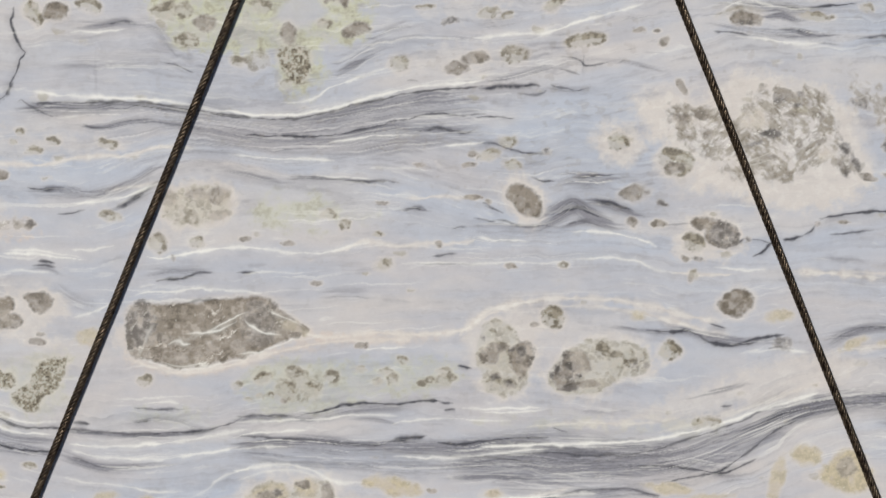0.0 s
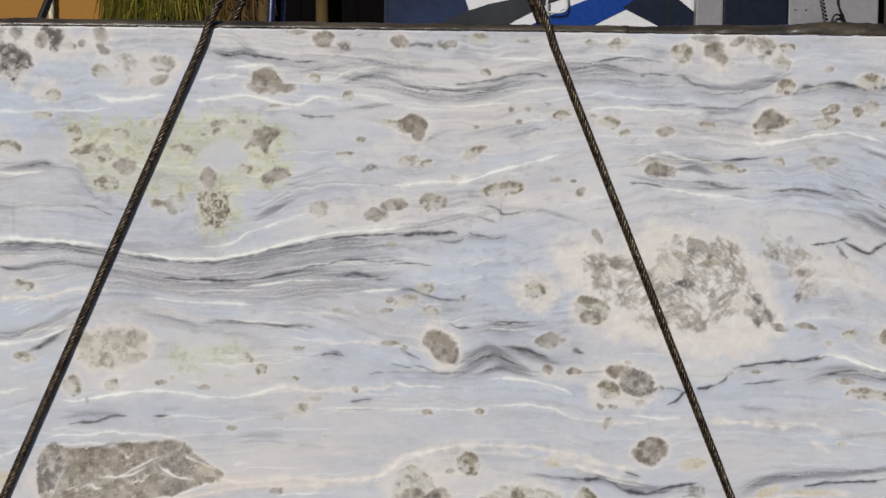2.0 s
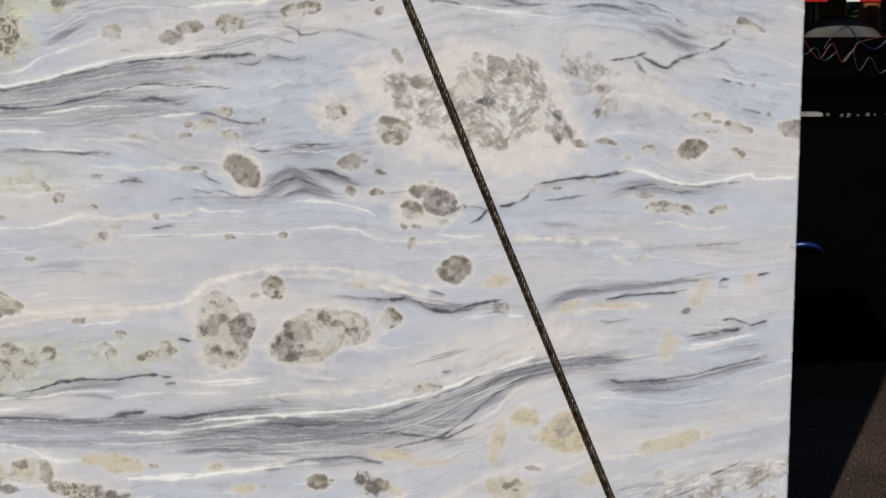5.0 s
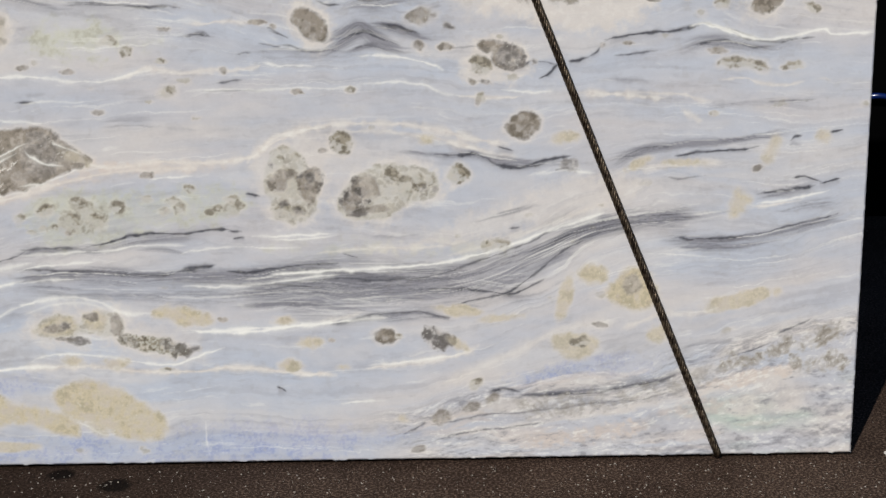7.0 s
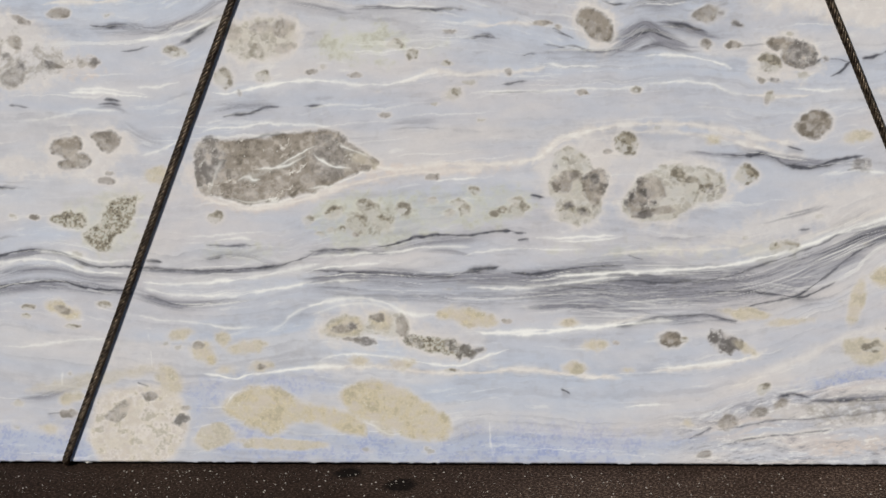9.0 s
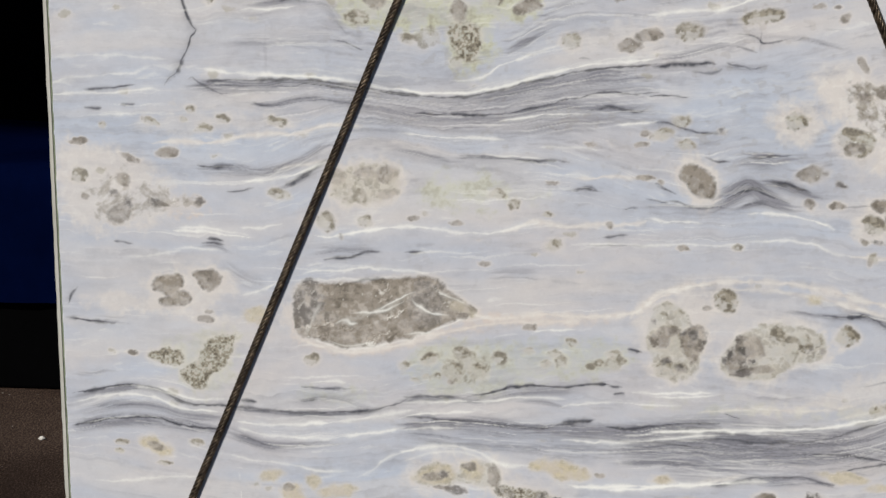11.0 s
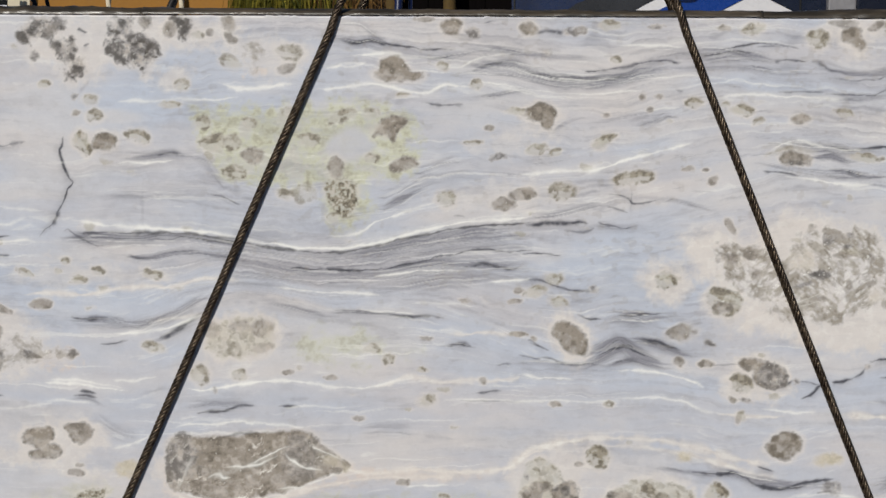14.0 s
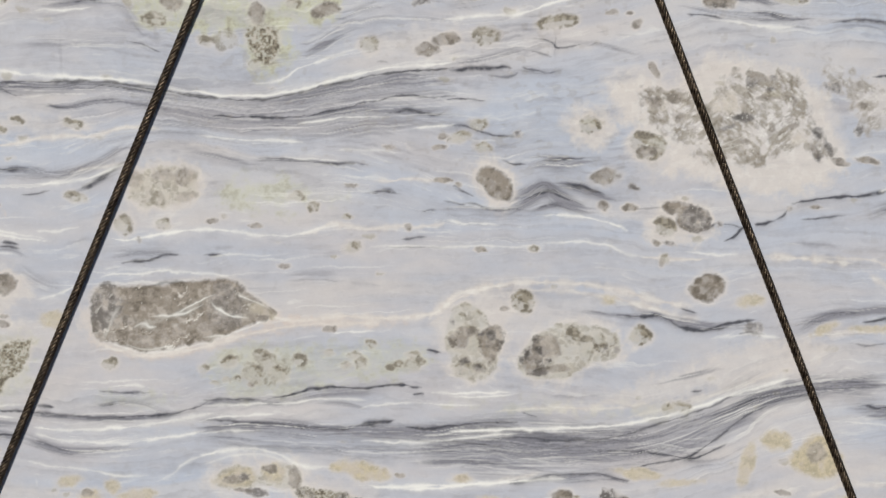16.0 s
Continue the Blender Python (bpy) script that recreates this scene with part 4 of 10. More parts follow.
shade(0.0059, 0.0071, .6, (-0.071, 0.895), (-0.036, 0.896), (0.011, 0.894), (0.058, 0.893), (0.093, 0.898), (0.128, 0.912))
shade(0.0118, 0.0141, .75, (0.076, 0.899), (0.105, 0.917), (0.128, 0.932), (0.145, 0.941), (0.169, 0.926), (0.210, 0.908), (0.239, 0.902))
shade(0.0047, 0.0058, .6, (0.180, 0.947), (0.221, 0.939), (0.256, 0.926), (0.291, 0.918))
shade(0.0035, 0.0035, .5, (0.638, 0.831), (0.673, 0.829), (0.719, 0.826), (0.741, 0.827))
shade(0.0047, 0.0071, .6, (0.306, 0.676), (0.364, 0.677), (0.411, 0.668), (0.457, 0.662), (0.504, 0.659), (0.550, 0.666))
shade(0.0059, 0.0070, .5, (0.666, 0.663), (0.712, 0.673), (0.746, 0.683), (0.789, 0.692))
shade(0.0048, 0.0060, .7, (0.812, 0.895), (0.836, 0.903), (0.866, 0.908), (0.914, 0.904), (0.950, 0.897), (0.998, 0.894), (1.034, 0.901))
shade(0.0062, 0.0062, .35, (-1.230, 0.629), (-1.211, 0.629), (-1.186, 0.627))
shade(0.0050, 0.0075, .6, (-0.947, 0.444), (-0.873, 0.439), (-0.799, 0.435), (-0.725, 0.438), (-0.651, 0.445), (-0.602, 0.457))
shade(0.0037, 0.0050, .5, (-0.797, 0.465), (-0.748, 0.472), (-0.699, 0.468), (-0.639, 0.451))
shade(0.0049, 0.0086, .5, (-0.577, 0.477), (-0.479, 0.480), (-0.395, 0.484), (-0.334, 0.495), (-0.262, 0.502), (-0.191, 0.506))
shade(0.0111, 0.0173, .75, (-0.579, 0.423), (-0.458, 0.429), (-0.337, 0.419), (-0.217, 0.420), (-0.098, 0.417), (0.020, 0.431), (0.103, 0.435))
shade(0.0061, 0.0073, .4, (-0.311, 0.480), (-0.263, 0.476), (-0.228, 0.470))
shade(0.0173, 0.0198, .45, (-0.557, 0.392), (-0.435, 0.387), (-0.315, 0.384), (-0.195, 0.377), (-0.075, 0.382), (0.043, 0.394), (0.102, 0.399))
shade(0.0076, 0.0113, .7, (-0.958, 0.391), (-0.903, 0.375), (-0.854, 0.364), (-0.779, 0.367), (-0.699, 0.377))
shade(0.0065, 0.0078, .5, (-1.239, 0.151), (-1.174, 0.157), (-1.134, 0.170), (-1.082, 0.189), (-1.053, 0.194))
shade(0.0051, 0.0064, .6, (-1.303, 0.459), (-1.199, 0.478), (-1.135, 0.481), (-1.073, 0.461), (-1.010, 0.444))
shade(0.0077, 0.0090, .75, (-1.311, 0.389), (-1.189, 0.409), (-1.087, 0.407), (-0.961, 0.389))
shade(0.0064, 0.0077, .55, (-1.310, 0.421), (-1.253, 0.432), (-1.188, 0.444), (-1.111, 0.441), (-1.036, 0.424), (-0.947, 0.420))
shade(0.0064, 0.0077, .4, (-1.282, 0.511), (-1.250, 0.512), (-1.221, 0.521))
shade(0.0048, 0.0059, .6, (0.381, 0.674), (0.429, 0.661), (0.476, 0.652), (0.535, 0.658))
shade(0.0047, 0.0059, .4, (0.229, 0.684), (0.287, 0.677), (0.334, 0.672))
shade(0.0048, 0.0060, .5, (0.388, 0.533), (0.429, 0.543), (0.477, 0.556), (0.510, 0.567))
shade(0.0036, 0.0047, .5, (0.863, 0.771), (0.910, 0.776), (0.957, 0.782), (1.040, 0.782), (1.105, 0.791))
shade(0.0060, 0.0072, .75, (0.671, 0.650), (0.700, 0.668), (0.736, 0.682), (0.783, 0.687), (0.830, 0.693), (0.889, 0.696), (0.972, 0.707), (1.049, 0.717))
shade(0.0048, 0.0060, .5, (0.476, 0.646), (0.523, 0.653), (0.570, 0.657), (0.612, 0.658))
shade(0.0036, 0.0048, .5, (0.978, 0.575), (1.049, 0.586), (1.109, 0.593))
shade(0.0122, 0.0195, .85, (0.460, 0.443), (0.537, 0.472), (0.585, 0.496), (0.644, 0.517), (0.704, 0.529), (0.763, 0.533), (0.847, 0.535))
shade(0.0061, 0.0097, .6, (0.811, 0.538), (0.859, 0.540), (0.913, 0.551))
shade(0.0061, 0.0098, .75, (0.783, 0.489), (0.849, 0.486), (0.897, 0.486), (0.957, 0.492), (1.005, 0.500), (1.065, 0.515), (1.112, 0.527), (1.160, 0.539))
shade(0.0049, 0.0073, .55, (0.807, 0.477), (0.886, 0.469), (0.958, 0.474), (1.024, 0.487))
shade(0.0061, 0.0085, .5, (1.033, 0.549), (1.086, 0.560), (1.158, 0.567))
shade(0.0049, 0.0061, .5, (1.047, 0.499), (1.101, 0.516), (1.160, 0.528))
shade(0.0194, 0.0242, .6, (-0.142, 0.416), (-0.071, 0.409), (0.024, 0.414), (0.143, 0.406), (0.262, 0.411), (0.358, 0.410), (0.454, 0.396), (0.514, 0.405))
shade(0.0061, 0.0085, .7, (-0.143, 0.384), (-0.084, 0.377), (-0.024, 0.389), (0.047, 0.382), (0.119, 0.374), (0.191, 0.380), (0.262, 0.383), (0.334, 0.384))
shade(0.0049, 0.0061, .5, (-0.120, 0.354), (-0.025, 0.355), (0.071, 0.358), (0.190, 0.362), (0.286, 0.367))
shade(0.0037, 0.0086, .55, (0.094, 0.309), (0.154, 0.323), (0.214, 0.326), (0.274, 0.330), (0.334, 0.317))
shade(0.0088, 0.0100, .6, (0.480, 0.147), (0.578, 0.148), (0.676, 0.156), (0.774, 0.174), (0.859, 0.201))
shade(0.0050, 0.0062, .5, (0.820, 0.246), (0.869, 0.258), (0.930, 0.261))
shade(0.0415, 0.0415, .62, (-0.109, 0.390), (0.142, 0.389), (0.327, 0.396), (0.426, 0.423), (0.532, 0.471), (0.625, 0.512))
shade(0.0167, 0.0167, .75, (0.555, 0.497), (0.683, 0.526), (0.764, 0.535), (0.857, 0.540))
shade(0.0057, 0.0103, .7, (-0.182, 1.503), (-0.091, 1.497), (-0.022, 1.482), (0.046, 1.476), (0.138, 1.479), (0.219, 1.489))
shade(0.0046, 0.0080, .5, (-0.170, 1.534), (-0.079, 1.530), (0.024, 1.519), (0.115, 1.513))
shade(0.0046, 0.0081, .6, (0.184, 1.521), (0.254, 1.535), (0.323, 1.541), (0.393, 1.525), (0.463, 1.514))
shade(0.0058, 0.0092, .6, (0.254, 1.504), (0.346, 1.508), (0.440, 1.498), (0.533, 1.494))
shade(0.0058, 0.0069, .35, (0.092, 1.391), (0.162, 1.400), (0.231, 1.412))
shade(0.0047, 0.0070, .5, (0.429, 1.355), (0.488, 1.350), (0.546, 1.344), (0.617, 1.348))
shade(0.0047, 0.0070, .45, (0.418, 1.314), (0.512, 1.294), (0.582, 1.283), (0.677, 1.269))
shade(0.0035, 0.0046, .45, (0.092, 1.243), (0.185, 1.237), (0.255, 1.230), (0.325, 1.215))
shade(0.0046, 0.0069, .4, (-0.080, 1.306), (-0.023, 1.312), (0.046, 1.321))

# thin seams and veins
line("grey", 0.0061, .5, (-1.240, 1.591), (-1.215, 1.589), (-1.190, 1.586))
line("dark", 0.0036, .5, (-1.209, 1.584), (-1.199, 1.580), (-1.189, 1.574))
line("dark", 0.0031, .5, (-1.273, 1.511), (-1.248, 1.508), (-1.229, 1.507))
line("grey", 0.0036, .5, (-0.986, 1.436), (-0.971, 1.449), (-0.955, 1.464))
line("dark", 0.0031, .9, (-1.314, 1.358), (-1.301, 1.360))
line("dark", 0.0037, .9, (-1.291, 1.361), (-1.279, 1.360), (-1.269, 1.358))
line("grey", 0.0025, .5, (-1.269, 1.358), (-1.251, 1.354))
line("dark", 0.0037, .55, (-1.174, 1.327), (-1.145, 1.325), (-1.120, 1.331), (-1.094, 1.334))
line("grey", 0.0073, .6, (-1.170, 1.322), (-1.139, 1.321), (-1.112, 1.323))
line("dark", 0.0031, .95, (-1.013, 1.349), (-1.020, 1.329), (-1.025, 1.320), (-1.020, 1.302), (-1.013, 1.282), (-1.005, 1.260), (-0.999, 1.251), (-1.009, 1.236), (-1.015, 1.215), (-1.026, 1.194), (-1.037, 1.170), (-1.055, 1.150), (-1.073, 1.133))
line("dark", 0.0055, .8, (-1.026, 1.186), (-1.035, 1.172), (-1.046, 1.157))
line("dark", 0.0048, .7, (-0.826, 1.308), (-0.802, 1.313), (-0.783, 1.316), (-0.759, 1.313))
line("white", 0.0036, .8, (-0.917, 1.287), (-0.881, 1.296), (-0.832, 1.293), (-0.771, 1.302))
line("grey", 0.0036, .5, (-0.917, 1.278), (-0.856, 1.284), (-0.796, 1.291))
line("white", 0.0035, .7, (-0.680, 1.460), (-0.656, 1.454), (-0.632, 1.453))
line("white", 0.0048, .6, (-0.909, 1.417), (-0.879, 1.422), (-0.831, 1.422), (-0.770, 1.428), (-0.710, 1.425), (-0.639, 1.434))
line("dark", 0.0035, .95, (-0.438, 1.550), (-0.403, 1.545), (-0.374, 1.548), (-0.345, 1.543), (-0.305, 1.538), (-0.265, 1.534), (-0.202, 1.533))
line("dark", 0.0029, .5, (-0.276, 1.518), (-0.242, 1.515), (-0.202, 1.521))
line("white", 0.0040, .8, (-0.409, 1.518), (-0.368, 1.522), (-0.334, 1.525), (-0.299, 1.522))
line("white", 0.0046, .8, (-0.467, 1.491), (-0.438, 1.498), (-0.409, 1.496), (-0.374, 1.505))
line("white", 0.0047, .9, (-0.485, 1.450), (-0.438, 1.453), (-0.368, 1.462), (-0.299, 1.449), (-0.253, 1.445), (-0.219, 1.460), (-0.162, 1.456))
line("white", 0.0047, .8, (-0.676, 1.454), (-0.627, 1.448), (-0.579, 1.456), (-0.530, 1.461))
line("white", 0.0034, .6, (-0.242, 1.506), (-0.196, 1.497), (-0.162, 1.508), (-0.117, 1.523), (-0.060, 1.525))
line("dark", 0.0028, .6, (-0.160, 1.492), (-0.128, 1.503), (-0.094, 1.507))
line("grey", 0.0046, .6, (-0.288, 1.457), (-0.253, 1.449), (-0.216, 1.456))
line("dark", 0.0040, .55, (-0.267, 1.424), (-0.224, 1.420), (-0.178, 1.421))
line("grey", 0.0046, .5, (-0.322, 1.424), (-0.288, 1.428))
line("dark", 0.0028, .5, (-0.142, 1.587), (-0.117, 1.591))
line("dark", 0.0023, .5, (-0.201, 1.193), (-0.177, 1.191))
line("white", 0.0037, .7, (-1.332, 1.116), (-1.256, 1.120), (-1.180, 1.121), (-1.105, 1.130), (-1.074, 1.126))
line("white", 0.0037, .5, (-1.332, 1.138), (-1.281, 1.150), (-1.217, 1.157), (-1.129, 1.164), (-1.085, 1.182))
line("white", 0.0037, .4, (-1.257, 1.072), (-1.181, 1.076), (-1.131, 1.071))
line("white", 0.0050, .4, (-1.318, 1.196), (-1.229, 1.201), (-1.129, 1.197), (-1.054, 1.191))
line("white", 0.0055, .95, (-0.999, 1.174), (-0.944, 1.165), (-0.882, 1.160), (-0.809, 1.157), (-0.761, 1.155), (-0.701, 1.150), (-0.641, 1.142))
line("dark", 0.0032, .8, (-1.256, 1.124), (-1.193, 1.130), (-1.127, 1.138))
line("dark", 0.0032, .6, (-1.250, 1.090), (-1.206, 1.088))
line("dark", 0.0027, .5, (-1.166, 1.095), (-1.134, 1.096))
line("dark", 0.0043, .8, (-0.999, 1.144), (-0.956, 1.148), (-0.883, 1.147), (-0.809, 1.150), (-0.737, 1.147), (-0.641, 1.135))
line("dark", 0.0030, .7, (-1.020, 1.148), (-1.008, 1.154), (-0.996, 1.146), (-0.975, 1.133), (-0.950, 1.119), (-0.929, 1.120))
line("dark", 0.0027, .6, (-0.883, 1.104), (-0.846, 1.096), (-0.798, 1.101))
line("white", 0.0030, .6, (-0.944, 1.115), (-0.895, 1.120), (-0.822, 1.123), (-0.791, 1.121))
line("dark", 0.0024, .6, (-0.714, 1.232), (-0.676, 1.224), (-0.638, 1.208))
line("grey", 0.0036, .5, (-0.809, 1.223), (-0.712, 1.207), (-0.640, 1.196))
line("grey", 0.0084, .4, (-0.852, 1.219), (-0.848, 1.202), (-0.844, 1.184))
line("cream", 0.0049, .8, (-1.107, 1.013), (-1.057, 1.020), (-0.983, 1.015), (-0.909, 1.031), (-0.835, 1.038), (-0.786, 1.036), (-0.738, 1.051), (-0.689, 1.055), (-0.635, 1.050))
line("dark", 0.0043, .7, (-1.011, 0.969), (-0.971, 0.967), (-0.919, 0.969))
line("white", 0.0049, .8, (-0.922, 0.935), (-0.873, 0.939), (-0.812, 0.946), (-0.763, 0.962), (-0.708, 0.987))
line("dark", 0.0061, .9, (-0.818, 0.925), (-0.787, 0.939), (-0.751, 0.964), (-0.708, 0.989))
line("dark", 0.0043, .6, (-0.950, 0.911), (-0.916, 0.914), (-0.883, 0.923))
line("dark", 0.0036, .95, (-0.701, 1.135), (-0.641, 1.130), (-0.593, 1.124), (-0.522, 1.116), (-0.474, 1.115), (-0.427, 1.117), (-0.380, 1.125), (-0.345, 1.134), (-0.299, 1.146), (-0.253, 1.156), (-0.207, 1.165), (-0.149, 1.172), (-0.081, 1.177), (-0.033, 1.182))
line("white", 0.0047, .9, (-0.641, 1.140), (-0.581, 1.131), (-0.522, 1.124), (-0.463, 1.124), (-0.416, 1.125), (-0.369, 1.133), (-0.322, 1.145), (-0.276, 1.159), (-0.218, 1.173), (-0.172, 1.181), (-0.104, 1.186), (-0.033, 1.194))
line("white", 0.0047, .7, (-0.463, 1.149), (-0.427, 1.150), (-0.392, 1.158), (-0.357, 1.180), (-0.328, 1.191), (-0.287, 1.206), (-0.235, 1.221))
line("dark", 0.0033, .8, (-0.548, 1.081), (-0.486, 1.079), (-0.427, 1.079), (-0.369, 1.079), (-0.311, 1.090), (-0.264, 1.100), (-0.218, 1.111), (-0.161, 1.122), (-0.126, 1.126), (-0.092, 1.121), (-0.033, 1.125))
line("dark", 0.0040, .6, (-0.189, 1.088), (-0.160, 1.088), (-0.137, 1.096), (-0.115, 1.094), (-0.080, 1.085), (-0.055, 1.094))
line("white", 0.0029, .8, (-0.369, 1.065), (-0.334, 1.070), (-0.287, 1.078), (-0.218, 1.082), (-0.158, 1.080))
line("white", 0.0042, .7, (-0.582, 1.039), (-0.522, 1.036), (-0.463, 1.031), (-0.404, 1.032), (-0.346, 1.027))
line("white", 0.0034, .8, (-0.128, 1.056), (-0.080, 1.062), (-0.033, 1.067))
line("dark", 0.0033, .65, (-0.451, 0.994), (-0.404, 0.994), (-0.346, 0.990), (-0.287, 0.985), (-0.223, 0.984))
line("white", 0.0029, .6, (-0.404, 0.999), (-0.346, 0.994), (-0.273, 0.991))
line("white", 0.0035, .5, (-0.287, 1.014), (-0.218, 1.014), (-0.146, 1.008))
line("grey", 0.0072, .4, (-0.666, 1.020), (-0.618, 1.022), (-0.570, 1.015))
line("dark", 0.0046, .5, (-0.200, 0.928), (-0.181, 0.930), (-0.162, 0.925))
line("cream", 0.0046, .7, (-0.218, 0.949), (-0.171, 0.951), (-0.114, 0.953), (-0.057, 0.952))
line("dark", 0.0040, .7, (-0.041, 1.565), (-0.006, 1.570), (0.031, 1.567))
line("dark", 0.0029, .6, (-0.063, 1.491), (-0.029, 1.484), (0.017, 1.476), (0.075, 1.475), (0.121, 1.476), (0.168, 1.491))
line("dark", 0.0029, .75, (0.052, 1.493), (0.098, 1.493), (0.144, 1.500), (0.179, 1.510), (0.214, 1.512), (0.266, 1.511))
line("grey", 0.0034, .4, (-0.063, 1.523), (-0.017, 1.519), (0.029, 1.515))
line("dark", 0.0032, .6, (0.272, 1.528), (0.318, 1.527), (0.365, 1.533), (0.411, 1.530))
line("dark", 0.0029, .7, (0.330, 1.537), (0.376, 1.544), (0.423, 1.550), (0.458, 1.545), (0.495, 1.537))
line("dark", 0.0035, .6, (0.399, 1.540), (0.434, 1.542), (0.469, 1.540))
line("dark", 0.0058, .75, (0.444, 1.516), (0.482, 1.514), (0.507, 1.512))
line("dark", 0.0047, .7, (0.511, 1.513), (0.528, 1.511), (0.552, 1.497), (0.582, 1.490))
line("grey", 0.0035, .6, (0.359, 1.497), (0.412, 1.501), (0.441, 1.497))
line("grey", 0.0035, .6, (0.325, 1.465), (0.383, 1.463))
line("dark", 0.0026, .5, (0.453, 1.454), (0.506, 1.454), (0.547, 1.453))
line("dark", 0.0029, .5, (0.247, 1.453), (0.263, 1.451))
line("white", 0.0047, .7, (0.337, 1.442), (0.401, 1.449), (0.471, 1.444), (0.541, 1.443), (0.594, 1.440))
line("white", 0.0035, .6, (0.121, 1.538), (0.167, 1.544), (0.225, 1.543), (0.271, 1.539))
line("white", 0.0052, .9, (-0.063, 1.280), (-0.016, 1.285), (0.030, 1.290), (0.076, 1.290), (0.117, 1.297), (0.146, 1.311), (0.192, 1.323), (0.239, 1.336), (0.291, 1.352))
line("white", 0.0035, .6, (0.168, 1.411), (0.226, 1.418), (0.273, 1.424))
line("white", 0.0041, .5, (0.286, 1.249), (0.356, 1.258), (0.391, 1.264))
line("grey", 0.0081, .6, (0.175, 1.384), (0.203, 1.388), (0.229, 1.401))
line("white", 0.0029, .8, (0.432, 1.330), (0.461, 1.348), (0.496, 1.355), (0.543, 1.346), (0.590, 1.337), (0.637, 1.341))
line("dark", 0.0035, .95, (0.552, 1.345), (0.596, 1.338), (0.637, 1.343), (0.684, 1.347), (0.713, 1.347))
line("dark", 0.0029, .8, (0.424, 1.294), (0.461, 1.292), (0.503, 1.286))
line("dark", 0.0035, .6, (0.555, 1.298), (0.591, 1.295), (0.626, 1.287))
line("white", 0.0047, .8, (0.471, 1.285), (0.520, 1.279), (0.568, 1.272), (0.615, 1.267), (0.653, 1.271))
line("dark", 0.0027, .85, (0.112, 1.242), (0.141, 1.240), (0.158, 1.234), (0.166, 1.225), (0.187, 1.223), (0.219, 1.232))
line("dark", 0.0023, .6, (0.161, 1.224), (0.165, 1.240))
line("dark", 0.0023, .5, (0.114, 1.217), (0.135, 1.212), (0.156, 1.206))
line("grey", 0.0035, .5, (0.286, 1.249), (0.321, 1.252))
line("dark", 0.0027, .5, (0.546, 1.482), (0.599, 1.476), (0.646, 1.480), (0.693, 1.492), (0.742, 1.512))
line("dark", 0.0035, .55, (0.541, 1.451), (0.588, 1.448), (0.635, 1.448), (0.659, 1.457), (0.694, 1.470), (0.729, 1.473), (0.755, 1.478))
line("dark", 0.0053, 1, (0.752, 1.477), (0.776, 1.492), (0.811, 1.498), (0.858, 1.500), (0.882, 1.496), (0.918, 1.488))
line("dark", 0.0053, .7, (0.915, 1.488), (0.941, 1.495), (0.965, 1.495), (0.991, 1.488))
line("grey", 0.0047, .4, (0.858, 1.521), (0.893, 1.531), (0.929, 1.530), (0.979, 1.509))
line("white", 0.0047, .8, (0.646, 1.386), (0.707, 1.379), (0.766, 1.387), (0.813, 1.398), (0.873, 1.400), (0.920, 1.390), (0.947, 1.381))
line("white", 0.0047, .6, (1.002, 1.453), (1.044, 1.434), (1.086, 1.429), (1.146, 1.429))
line("grey", 0.0030, .5, (1.042, 1.297), (1.069, 1.289))
line("dark", 0.0041, .6, (0.707, 1.274), (0.745, 1.281), (0.780, 1.284), (0.816, 1.278), (0.864, 1.273))
line("dark", 0.0036, .65, (0.849, 1.290), (0.887, 1.285), (0.908, 1.276))
line("grey", 0.0035, .5, (0.780, 1.296), (0.818, 1.290))
line("dark", 0.0047, .8, (-0.062, 1.176), (-0.004, 1.179), (0.054, 1.185), (0.079, 1.183))
line("dark", 0.0035, .7, (0.089, 1.188), (0.124, 1.181), (0.147, 1.174), (0.184, 1.182))
line("dark", 0.0047, .6, (0.025, 1.166), (0.066, 1.165), (0.091, 1.173))
line("dark", 0.0029, .8, (-0.062, 1.117), (-0.016, 1.118), (0.033, 1.115))
line("dark", 0.0033, .75, (-0.062, 1.065), (-0.027, 1.065), (-0.004, 1.059), (0.043, 1.046), (0.099, 1.045))
line("grey", 0.0035, .4, (-0.062, 1.157), (-0.004, 1.152), (0.054, 1.155))
line("grey", 0.0035, .5, (0.189, 1.122), (0.217, 1.126), (0.266, 1.138))
line("dark", 0.0029, .7, (0.053, 0.995), (0.078, 0.989), (0.108, 0.985))
line("dark", 0.0041, .7, (0.137, 0.993), (0.184, 0.996), (0.252, 1.001))
line("dark", 0.0047, .8, (0.182, 0.950), (0.207, 0.946), (0.243, 0.935), (0.278, 0.923))
line("dark", 0.0035, .8, (0.316, 0.945), (0.339, 0.935))
line("dark", 0.0029, .6, (-0.040, 0.941), (-0.012, 0.924))
line("dark", 0.0029, .6, (0.102, 0.913), (0.143, 0.931), (0.167, 0.933), (0.202, 0.915))
line("dark", 0.0036, .9, (0.798, 1.173), (0.842, 1.176), (0.884, 1.187))
line("dark", 0.0038, 1, (0.866, 1.181), (0.890, 1.167), (0.920, 1.155), (0.938, 1.166), (0.967, 1.178), (1.000, 1.188))
line("dark", 0.0036, .9, (1.007, 1.188), (1.027, 1.198), (1.053, 1.212))
line("dark", 0.0042, .8, (0.856, 1.166), (0.864, 1.157), (0.875, 1.145))
line("dark", 0.0030, .6, (0.936, 1.257), (0.967, 1.241))
line("dark", 0.0030, .5, (0.924, 1.233), (0.960, 1.220), (0.997, 1.210))
line("grey", 0.0030, .6, (1.089, 1.135), (1.131, 1.138), (1.167, 1.141))
